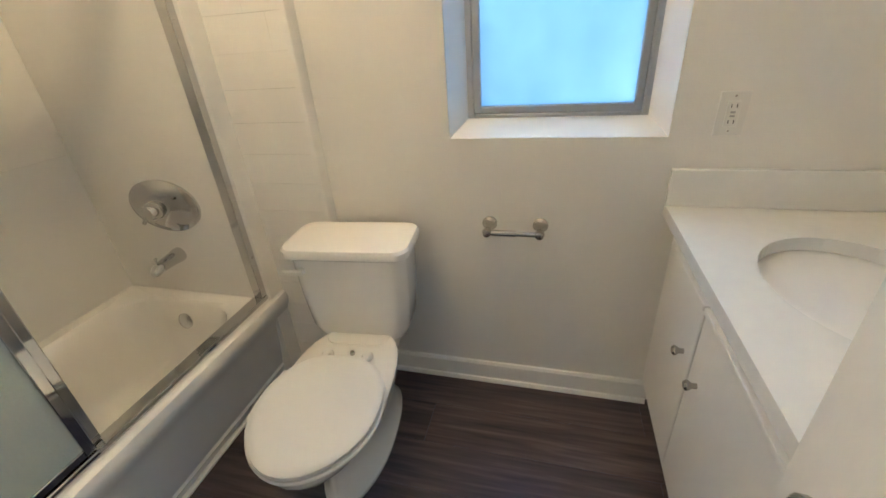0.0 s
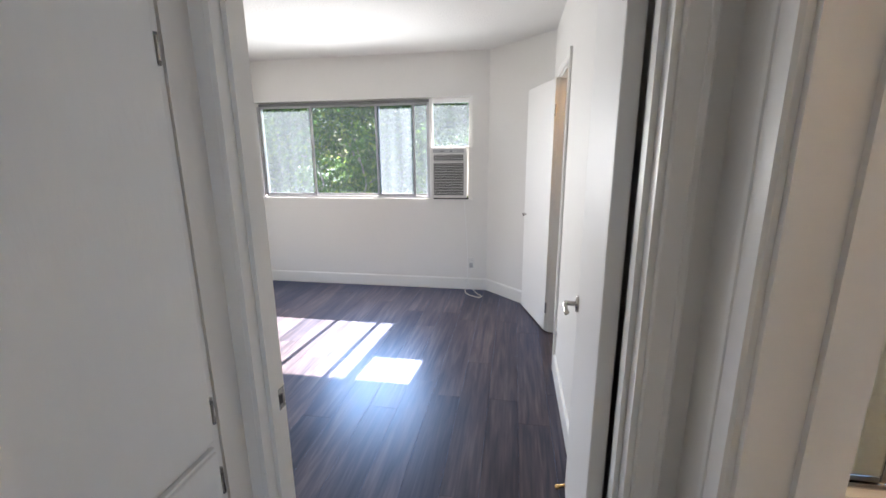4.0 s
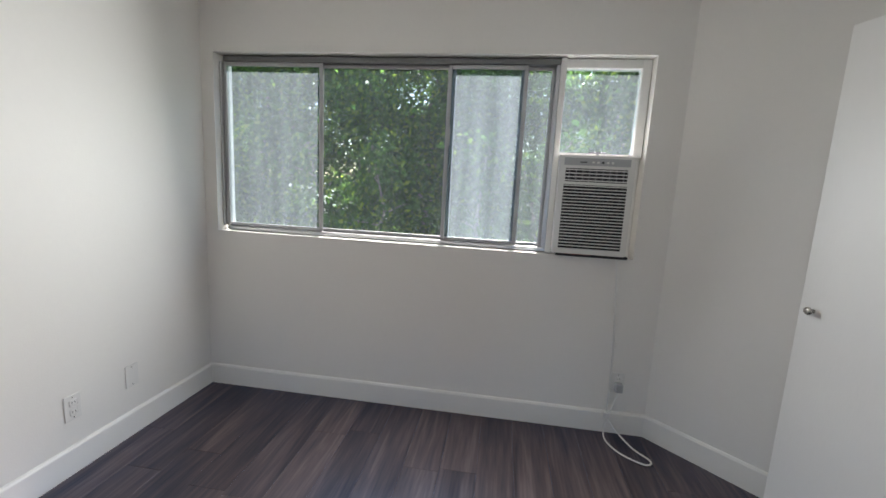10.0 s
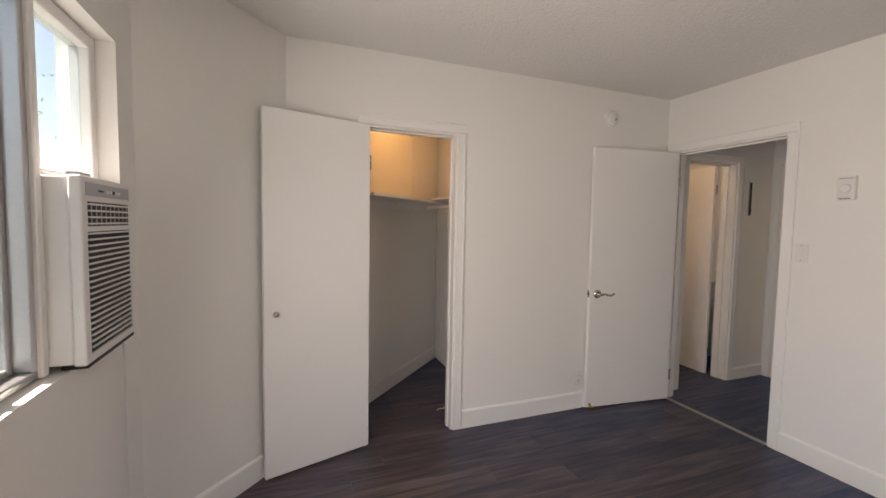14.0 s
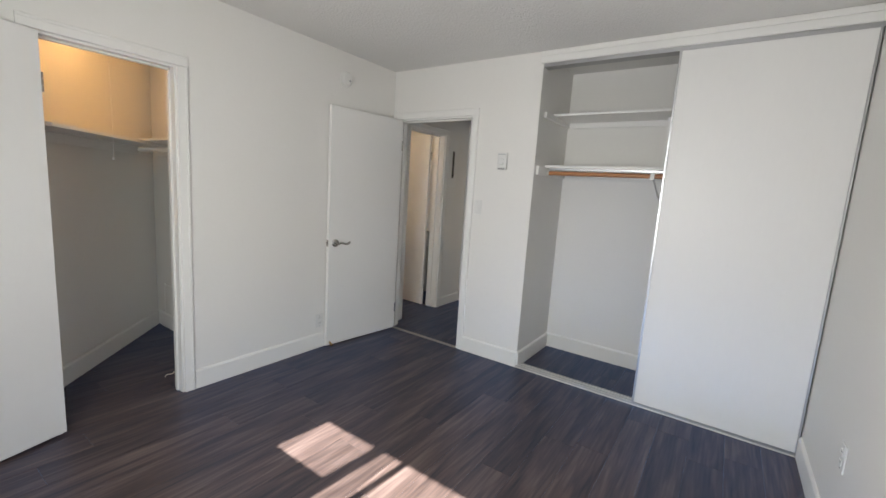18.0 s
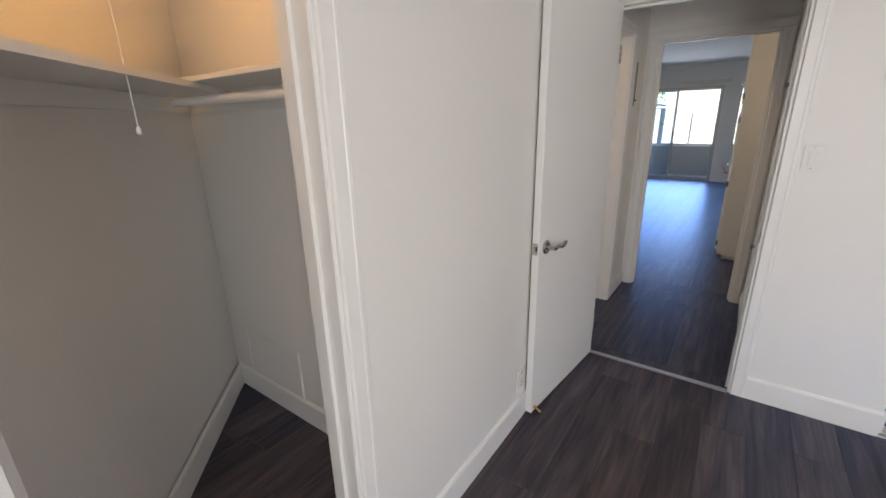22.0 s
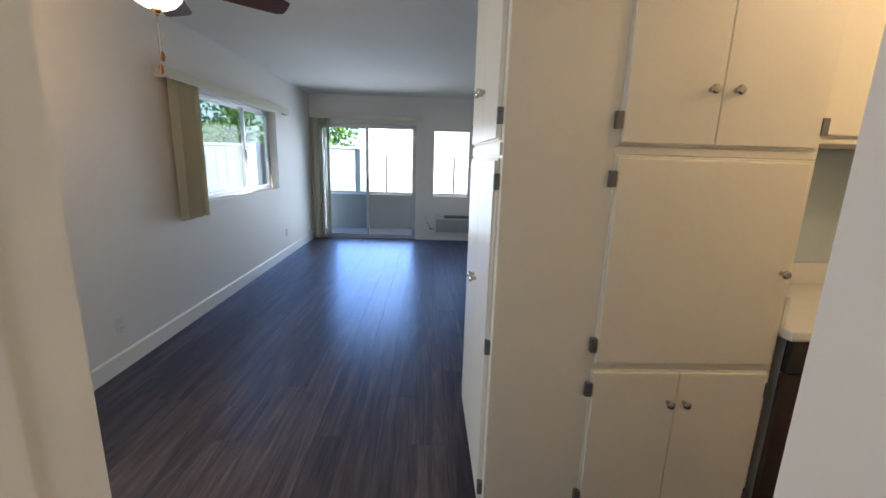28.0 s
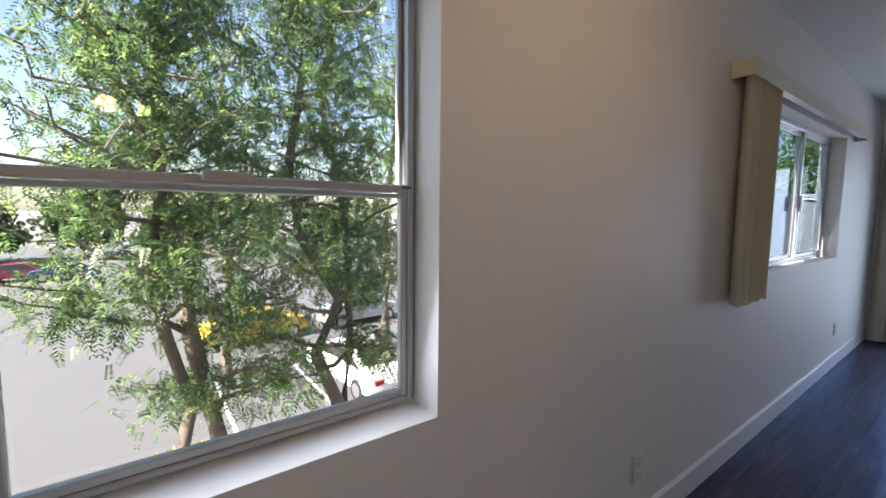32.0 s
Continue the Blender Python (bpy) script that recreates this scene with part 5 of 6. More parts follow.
# ---- walk-in closet ----
def closet():
    d = Vector((1, SLOPE, 0)).normalized()
    n = Vector((d.y, -d.x, 0))
    a = Vector((slant(BY1 + .11) + .02, BY1 + .11 + .02 * SLOPE, 0))
    b = Vector((CX - .004, -0.085 + (CX - .004 - BX0) * SLOPE, 0))

    def strip(p, q, w0, w1, z0, z1):
        pts = [p + n * w0, q + n * w0, q + n * w1, p + n * w1]
        return prism(bmesh.new(), [(v.x, v.y) for v in pts], z0, z1)

    s = thing("closet_shelf", (-1.9, 1.1, 1.6), "white painted closet shelf along the slanting wall", "shelf", group="closet shelves")
    part("board", strip(a + d * .28, b - d * .28, .002, .30, 1.612, 1.632), M_TRIM, s)
    part("cleat", strip(a, b - d * .03, .002, .020, 1.549, 1.611), M_TRIM, s)
    e = thing("closet_shelf", (CX - .15, 1.2, 1.6), "white painted closet shelf along the end wall", "shelf", group="closet shelves")
    part("board", bx(CX - .30, CX - .003, BY1 + .113, 1.72, 1.634, 1.652, bevel=.002, seg=1), M_TRIM, e)
    part("cleat", bx(CX - .022, CX - .002, BY1 + .113, 1.95, 1.549, 1.6335), M_TRIM, e)
    r = thing("closet_rod", (CX - .26, 1.0, 1.6), "white painted closet rod under the end shelf", "closet rod")
    part("rod", tube(bmesh.new(), (CX - .25, BY1 + .112, 1.576), (CX - .25, 1.60, 1.576), .0165, 16), M_TRIM, r, smooth=True)
    part("socket", turned(bmesh.new(), [(.024, 0), (.024, .01), (.018, .012)], (CX - .25, BY1 + .111, 1.576), (0, 1, 0), 16), M_PLASTIC, r, smooth=True)
    l = thing("closet_lamp", (-1.78, 1.05, H), "bare closet bulb with a pull cord", "lamp")
    part("holder", turned(bmesh.new(), [(.055, 0), (.055, .012), (.030, .030), (.024, .050)], (-1.78, 1.05, H - .0005), (0, 0, -1), 20), M_PLASTIC, l, smooth=True)
    part("pull_cord", sweep(bmesh.new(), smooth_path([(-1.80, 1.035, H - .03), (-1.802, 1.034, 2.1), (-1.798, 1.036, 1.75), (-1.80, 1.035, 1.49)], 5), .0016, 6), M_CORD, l, "white pull cord")
    part("cord_bead", turned(bmesh.new(), [(.002, 0), (.006, .006), (.007, .018), (.003, .022)], (-1.80, 1.035, 1.492), (0, 0, -1), 10), M_CORD, l, smooth=True)
    p = thing("access_panel", (CX, 1.55, .13), "white painted access panel low on the closet wall", "panel")
    part("panel", bx(CX - .010, CX - .001, 1.40, 1.86, .135, .40, bevel=.002, seg=1), M_WALL, p)
    part("edge", bx(CX - .012, CX - .001, 1.86, 1.868, .01, .41), M_TRIM, p)
    t = thing("floor_clip", (-1.60, 0.83, 0), "small curled white plastic clip on the closet floor", "clip")
    part("clip", sweep(bmesh.new(), smooth_path([(-1.64, .80, .006), (-1.62, .815, .012), (-1.60, .81, .008), (-1.575, .825, .006), (-1.57, .84, .006)], 5), .0035, 6), M_CORD, t, smooth=True)


closet()

# ---- hall ----
def linen_cupboard():
    ob = thing("linen_cupboard", (0.71, HY0 - .04, LIN[2]), "built-in white linen cupboard with an upper and a lower door", "cabinet")
    x0, x1 = LIN[0], LIN[1]
    part("back", bx(x0, x1, HY0 - .099, HY0 - .05, LIN[2], LIN[3]), M_DOOR, ob)
    part("stile", bx(x0 + .001, x0 + .038, HY0 - .05, HY0 - .004, LIN[2], LIN[3], bevel=.002, seg=1), M_DOOR, ob)
    part("stile", bx(x1 - .030, x1 - .001, HY0 - .05, HY0 - .004, LIN[2], LIN[3], bevel=.002, seg=1), M_DOOR, ob)
    part("rail", bx(x0 + .0385, x1 - .03, HY0 - .05, HY0 - .0045, .880, .930), M_DOOR, ob)
    for z0, z1, kz, top in ((.918, 2.27, 1.635, False), (.115, .892, .69, True)):
        d = part("door", bx(x0 + .034, x1 - .012, HY0 - .003, HY0 + .016, z0, z1, bevel=.005), M_DOOR, ob, "white overlay door with routed edges")
        part("lip", bx(x0 + .030, x1 - .007, HY0 - .0035, HY0 + .009, z0 - .006, z1 + .006, bevel=.003), M_DOOR, d)
        knob(d, (.878, HY0 + .016, kz), (0, 1, 0), r=.0145)
        for z in ((z0 + .06, 1.66 if z1 > 2 else z1 - .08)):
            h = part("hinge", bx(x0 + .012, x0 + .029, HY0 - .004, HY0 + .003, z - .024, z + .024, bevel=.001, seg=1), M_STEEL, d, "tarnished nickel cabinet hinge")
            for dz in (-.017, .017):
                part("knuckle", tube(bmesh.new(), (x0 + .029, HY0 + .012, z + dz - .008), (x0 + .029, HY0 + .012, z + dz + .008), .0048, 10), M_ALUDARK, h, smooth=True)
            part("wrap_leaf", bx(x0 + .0295, x0 + .0335, HY0 + .004, HY0 + .0185, z - .020, z + .020, bevel=.001, seg=1), M_STEEL, h)


linen_cupboard()


def wall_panel():
    ob = thing("intercom_panel", (1.345, HY1, 1.46), "white wall panel with a narrow black slot", "wall panel")
    part("cover", bx(1.245, 1.425, HY1 - .008, HY1 - .0005, 1.455, 2.0, bevel=.003), M_DOOR, ob)
    part("slot", bx(1.322, 1.356, HY1 - .0105, HY1 - .007, 1.560, 1.865), M_DARK, ob, "narrow black slot")
    part("slot_frame", bx(1.316, 1.322, HY1 - .013, HY1 - .007, 1.555, 1.870, bevel=.001, seg=1), M_STEEL, ob)
    part("catch", turned(bmesh.new(), [(.007, 0), (.006, .012), (.008, .016), (.003, .02)], (1.342, HY1 - .008, 1.60), (0, -1, 0), 12), M_STEEL, ob, "small metal catch", True)


wall_panel()
plate("light_switch", (1.595, HY0, 1.27), "y", "white light switch on the hall wall", "light switch", "switch")


# ---- pantry and kitchen ----
def cab_door(parent, axis, face, lo, hi, z0, z1, out, knob_at, hinge_at, hinges=2, label="cream overlay cabinet door", meet=""):
    """A lipped overlay door on a cabinet face; axis: along which the door runs; meet: the edge that meets its twin flush."""
    t, lip = .019 * out, .009 * out

    def b(a0, a1, f0, f1, za, zb, bev):
        return bx(f0, f1, a0, a1, za, zb, bevel=bev) if axis == "y" else bx(a0, a1, f0, f1, za, zb, bevel=bev)

    d = part("door", b(lo + (.001 if meet == "lo" else .008), hi - (.001 if meet == "hi" else .008), face + .0004 * out, face + t, z0 + .008, z1 - .008, .003 if meet else .006), M_CREAM, parent, label)
    part("lip", b(lo, hi, face + .0006 * out, face + lip, z0, z1, .003), M_CREAM, d)
    at, z = knob_at
    side = (out, 0, 0) if axis == "y" else (0, out, 0)
    knob(d, (face + t, at, z) if axis == "y" else (at, face + t, z), side, r=.0155)
    for k in range(hinges):
        hz = z0 + .08 + (z1 - z0 - .16) * k / max(1, hinges - 1)
        h0, h1 = hinge_at - .012, hinge_at + .012
        part("hinge", b(h0, h1, face + .0002 * out, face + .021 * out, hz - .028, hz + .028, .003), M_ALUDARK, d, "tarnished dark cabinet hinge")
    return d


def pantry():
    x0, x1, y0, y1 = 2.828, 3.70, -1.262, -0.171
    ob = thing("pantry_cabinet", ((x0 + x1) / 2, (y0 + y1) / 2, 0), "tall cream-painted pantry cabinet with doors on two sides", "cabinet")
    part("body", bx(x0, x1, y0, y1, .055, HL - .003, bevel=.004, seg=2), M_CREAM, ob)
    part("toe_kick", bx(x0 + .05, x1 - .01, y0 + .02, y1 - .05, .001, .055), M_CREAM, ob)
    # doors on the kitchen side
    lo, hi = -1.245, -.556
    for m, z0, z1, ka, kb, kz in ((-.880, 1.560, 2.46, -.838, -.922, 1.742), (-.893, .095, .735, -.862, -.925, .607)):
        cab_door(ob, "y", x0, m + .0004, hi, z0, z1, -1, (ka, kz), hi + .007, meet="lo")
        cab_door(ob, "y", x0, lo, m - .0004, z0, z1, -1, (kb, kz), lo - .007, meet="hi")
    cab_door(ob, "y", x0, lo, hi, .757, 1.527, -1, (-1.205, 1.128), hi + .007)
    part("face_rail", bx(x0 - .005, x0 - .0005, lo - .012, hi + .014, 1.530, 1.557, bevel=.002, seg=1), M_CREAM, ob)
    # doors on the living room side
    for a, b in ((2.872, 3.268), (3.270, 3.665)):
        near = a < 3.1
        cab_door(ob, "x", y1, a, b, 1.566, 2.46, 1, (b - .036 if near else a + .036, 1.775), a - .006 if near else b + .006, meet="hi" if near else "lo")
        cab_door(ob, "x", y1, a, b, .095, 1.505, 1, (b - .036 if near else a + .036, .965), a - .006 if near else b + .006, 3, meet="hi" if near else "lo")
    part("face_rail", bx(x0 + .012, x1 - .01, y1 + .0005, y1 + .010, 1.514, 1.558, bevel=.003), M_CREAM, ob)


pantry()


def kitchen():
    base = thing("kitchen_counter", (3.1, -2.2, .87), "white laminate kitchen counter", "countertop")
    part("top", bx(2.775, 3.425, -3.24, -1.268, .875, .915, bevel=.008), M_COUNTER, base)
    part("splash", bx(3.405, 3.427, -3.24, -1.268, .9155, 1.03, bevel=.004), M_COUNTER, base)
    part("side_splash", bx(2.83, 3.404, -1.285, -1.266, .9155, 1.03, bevel=.004), M_COUNTER, base)
    dw = thing("dishwasher", (3.1, -1.6, 0), "dark built-in dishwasher under the counter", "dishwasher")
    part("body", bx(2.82, 3.40, -1.885, -1.290, .002, .873), M_GREYPL, dw)
    part("door", bx(2.798, 2.8195, -1.885, -1.290, .10, .730, bevel=.004), mat("brown steel dishwasher front", (.10, .075, .06), .3, metal=.6), dw, "brown metal door")
    part("control_panel", bx(2.790, 2.8195, -1.885, -1.290, .735, .868, bevel=.006), M_STEELKICK, dw, "black control panel")
    part("handle", bx(2.775, 2.79, -1.80, -1.38, .755, .775, bevel=.004), M_STEELKICK, dw)
    cb = thing("base_cabinet", (3.1, -2.5, 0), "cream kitchen base cabinet", "cabinet")
    part("body", bx(2.82, 3.40, -3.24, -1.890, .095, .873), M_CREAM, cb)
    part("toe_kick", bx(2.88, 3.40, -3.24, -1.890, .001, .095), M_CREAM, cb)
    cab_door(cb, "y", 2.82, -2.50, -1.92, .12, .85, -1, (-1.98, .70), -2.508)
    cab_door(cb, "y", 2.82, -3.14, -2.54, .12, .85, -1, (-2.60, .70), -3.148)
    up = thing("wall_cabinet", (3.25, -2.2, 1.55), "cream kitchen wall cabinet over the counter", "cabinet")
    part("body", bx(3.08, 3.427, -3.24, -1.266, 1.600, HL - .003, bevel=.003, seg=1), M_CREAM, up)
    cab_door(up, "y", 3.08, -1.72, -1.31, 1.625, 2.40, -1, (-1.655, 1.76), -1.302)
    cab_door(up, "y", 3.08, -2.18, -1.76, 1.625, 2.40, -1, (-1.83, 1.76), -2.188)


kitchen()

# ---- living room windows ----
single_hung("window_3", DWIN[0] + .006, DWIN[1] - .006, DWIN[2] + .010, DWIN[3] - .008, LN + .105, 1.437, M_GLASS, "dining window with an upper and a lower sash over the parking lot", M_ALUMID, 0.020, 0.020)


def slider():
    x0, x1, z0, z1 = LWIN
    y = LN + .10
    ob = thing("window_4", ((x0 + x1) / 2, y, z0), "sliding aluminium living room window half behind blinds", "window", kind="structure")
    for a in ((x0 + .01, x0 + .035, z0, z1), (x1 - .035, x1 - .01, z0, z1), (x0 + .035, x1 - .035, z0 + .002, z0 + .028), (x0 + .035, x1 - .035, z1 - .03, z1 - .003)):
        part("frame", bx(a[0], a[1], y, y + .06, a[2], a[3], bevel=.003, seg=1), M_ALU, ob)
    sash_x(ob, "left_sash", y + .034, x0 + .035, 6.62, z0 + .028, z1 - .03, .026, .02, M_ALU, M_GREYGLASS, "fixed sash")
    sash_x(ob, "right_sash", y + .006, 6.585, x1 - .035, z0 + .028, z1 - .03, .030, .02, M_ALU, M_GREYGLASS, "sliding sash")
    part("pull", bx(6.592, 6.610, y - .010, y + .006, 1.42, 1.54, bevel=.003), M_ALU, ob, "sash pull")


slider()


def valance(name, x0, x1, y0, y1, z0, z1, out, label):
    """A channel valance: a front board with rounded top and two returns."""
    ob = thing(name, ((x0 + x1) / 2, (y0 + y1) / 2, z0), label, "valance")
    if out == "-y":
        part("front", bx(x0, x1, y0, y0 + .008, z0, z1, bevel=.003), M_BLIND, ob)
        part("head_rail", bx(x0 + .012, x1 - .012, y0 + .03, y0 + .07, z0 + .025, z1 - .012), M_ALU, ob)
        for x in (x0, x1 - .008):
            part("return", bx(x, x + .008, y0 + .008, y1, z0, z1, bevel=.002, seg=1), M_BLIND, ob)
        part("top", bx(x0 + .008, x1 - .008, y0 + .008, y1, z1 - .008, z1 - .001), M_BLIND, ob)
    else:
        part("front", bx(x0, x0 + .008, y0, y1, z0, z1, bevel=.003), M_BLIND, ob)
        part("head_rail", bx(x0 + .03, x0 + .07, y0 + .012, y1 - .012, z0 + .020, z1 - .010), M_ALU, ob)
        part("return", bx(x0 + .008, x1, y0, y0 + .008, z0, z1, bevel=.002, seg=1), M_BLIND, ob)
        part("top", bx(x0 + .008, x1, y0 + .008, y1, z1 - .008, z1 - .001), M_BLIND, ob)
    return ob


valance("valance", TX1 + .12, 3.205, LN - .102, LN - .001, 2.048, 2.128, "-y", "ivory vertical-blind valance over the dining window")
valance("valance", 4.82, 7.62, LN - .102, LN - .001, 2.040, 2.122, "-y", "ivory vertical-blind valance over the living room window")
valance("valance", LX1 - .10, LX1 - .001, 0.17, LN - .104, 2.130, 2.190, "-x", "ivory vertical-blind valance over the patio door")


def vane_mesh(h, w=.089):
    """One curved vinyl blind vane hanging from its clip."""
    n = 6
    loops = []
    for z in (0, -h):
        front = [(-w / 2 + w * i / n, .010 * (1 - (2 * i / n - 1) ** 2), z) for i in range(n + 1)]
        back = [(x, y - .0012, z) for x, y, z in front[::-1]]
        loops.append(front + back)
    return loft(bmesh.new(), loops)


def blinds(name, label, anchor, spots, h, top):
    """Stacked vertical vanes, each a part."""
    ob = thing(name, anchor, label, "vertical blinds")
    me = mesh_of(vane_mesh(h), "vane", M_BLIND, True)
    for x, y, turn in spots:
        v = new("vane", me)
        v.parent = ob
        v.matrix_parent_inverse = ob.matrix_basis.inverted()
        v.matrix_basis = pose(x, y, top, 0, 0, turn)
        v.visible_shadow = True
    return ob


rnd = random.Random(11)
spots = [(4.90 + .027 * k, LN - .060 + .004 * math.sin(k), 48 + rnd.uniform(-26, 26)) for k in range(15)] + [(5.318, LN - .062, 30)]
b = blinds("vertical_blinds", "ivory vertical blinds drawn to one end of the window", (5.1, LN - .06, .93), spots, 1.125, 2.056)
bm = bmesh.new()
for z in [1.95 - .028 * k for k in range(36)]:
    tube(bm, (4.885, LN - .115, z), (4.885, LN - .115, z - .018), .004, 6)
part("bead_chain", bm, M_PLASTIC, b, "white bead chain")
spots = [(LX1 - .060 + .003 * math.sin(k), 2.125 - .022 * k, 30 + rnd.uniform(-22, 22)) for k in range(14)]
blinds("vertical_blinds", "ivory vertical blinds drawn to one end of the patio door", (LX1 - .06, 1.98, .03), spots, 2.11, 2.143)
spots = [(1.95 + .020 * k, LN - .060, 75 + rnd.uniform(-7, 7)) for k in range(17)]
blinds("vertical_blinds", "ivory vertical blinds drawn to one end of the dining window", (2.1, LN - .06, .70), spots, 1.34, 2.062)

plate("wall_outlet", (4.144, LN, 0.32), "-y", "white outlet low on the long wall", "outlet", "outlet")
plate("wall_outlet", (7.57, LN, 0.355), "-y", "white outlet low near the patio door", "outlet", "outlet")


# ---- patio door, side window and through-wall unit ----
def patio_door():
    y0, y1, z0, z1 = PATIO
    x = LX1 + .045
    ob = thing("door_4", (x, (y0 + y1) / 2, 0), "sliding glass patio door in an aluminium frame", "door", kind="structure")
    for a in ((y0, y0 + .028, 0.0, z1), (y1 - .028, y1, 0.0, z1), (y0 + .028, y1 - .028, z1 - .035, z1), (y0 + .028, y1 - .028, 0.0005, .030)):
        part("frame", bx(x - .02, x + .08, *a, bevel=.003, seg=1), M_ALU, ob)
    m = 1.18
    sash_y(ob, "fixed_panel", x + .045, y0 + .028, m + .03, .030, z1 - .035, .040, .026, M_ALU, M_GLASS, "fixed glass panel")
    d = sash_y(ob, "sliding_panel", x + .004, m - .025, y1 - .028, .030, z1 - .035, .050, .028, M_ALU, M_PATIOGLASS, "sliding glass panel")
    part("pull", bx(x - .022, x + .004, m - .018, m + .014, .90, 1.12, bevel=.005), M_ALUDARK, ob, "dark pull handle")


patio_door()


def side_window():
    y0, y1, z0, z1 = SWIN
    x = LX1 + .05
    ob = thing("window_5", (x, (y0 + y1) / 2, z0), "narrow louvred window beside the patio door", "window", kind="structure")
    for a in ((y0, y0 + .022, z0, z1), (y1 - .022, y1, z0, z1), (y0 + .022, y1 - .022, z1 - .022, z1), (y0 + .022, y1 - .022, z0, z0 + .022)):
        part("frame", bx(x - .02, x + .05, *a, bevel=.003, seg=1), M_ALU, ob)
    n = 12
    for k in range(n):
        z = z0 + .07 + k * (z1 - z0 - .12) / (n - 1)
        bm = bmesh.new()
        loft(bm, [[(x + .002, y, z - .048), (x + .006, y, z - .048), (x + .032, y, z + .048), (x + .028, y, z + .048)] for y in (y0 + .022, y1 - .022)])
        p = part("louvre_pane", bm, M_GLASS, ob, "glass louvre blade")
        p.visible_shadow = False
        for y in (y0 + .022, y1 - .034):
            part("clip", bx(x - .002, x + .034, y, y + .012, z - .006, z + .006), M_ALU, ob)


side_window()


def wall_ac():
    y0, y1, z0, z1 = EAC
    ob = thing("wall_air_conditioner", (LX1, (y0 + y1) / 2, z0), "beige through-wall air conditioner under the side window", "air conditioner")
    part("sleeve", bx(LX1 - .02, LX1 + .40, y0 + .002, y1 - .002, z0 + .002, z1 - .002), M_PLASTIC, ob, "painted sleeve")
    f = part("front", bx(LX1 - .055, LX1 - .0205, y0, y1, z0 - .01, z1 + .01, bevel=.008), M_PLASTIC, ob, "white front panel")
    part("outlet", bx(LX1 - .0575, LX1 - .0545, y0 + .03, y1 - .16, z1 - .085, z1 - .025), M_DARK, f, "dark air outlet")
    for k in range(5):
        part("outlet_slat", bx(LX1 - .060, LX1 - .056, y0 + .03, y1 - .16, z1 - .082 + .0125 * k, z1 - .078 + .0125 * k), M_GREYPL, f)
    part("intake", bx(LX1 - .0572, LX1 - .0545, y0 + .02, y1 - .02, z0 + .02, z1 - .105), M_GREYPL, f, "grey intake grille")
    for k in range(12):
        z = z0 + .026 + .0185 * k
        part("intake_slat", bx(LX1 - .060, LX1 - .0568, y0 + .02, y1 - .02, z, z + .008), M_GREYPL, f)
    part("controls", bx(LX1 - .0572, LX1 - .0545, y1 - .14, y1 - .03, z1 - .080, z1 - .030), M_PLASTIC, f)
    for k in range(2):
        part("control_knob", turned(bmesh.new(), [(.014, 0), (.012, .010), (.004, .011)], (LX1 - .057, y1 - .06 - .05 * k, z1 - .055), (-1, 0, 0), 16), M_GREYPL, f, smooth=True)
    pts = smooth_path([(LX1 - .03, y1 + .004, .24), (LX1 - .05, y1 + .05, .21), (LX1 - .03, y1 + .10, .26), (LX1 - .03, y1 + .14, .33), (LX1 - .02, y1 + .155, .36)], 6)
    part("power_cord", sweep(bmesh.new(), pts, .006, 8), mat("orange-red cord wrap", (.55, .16, .08), .6), ob, "cord with a red tag", True)
    part("cord_tag", bx(LX1 - .045, LX1 - .025, y1 + .045, y1 + .10, .205, .235, bevel=.004), mat("red tag", (.6, .12, .06), .6), ob, "red tag")


wall_ac()
plate("wall_outlet", (LX1, 0.10, 0.40), "-x", "white outlet beside the wall air conditioner", "outlet", "outlet")


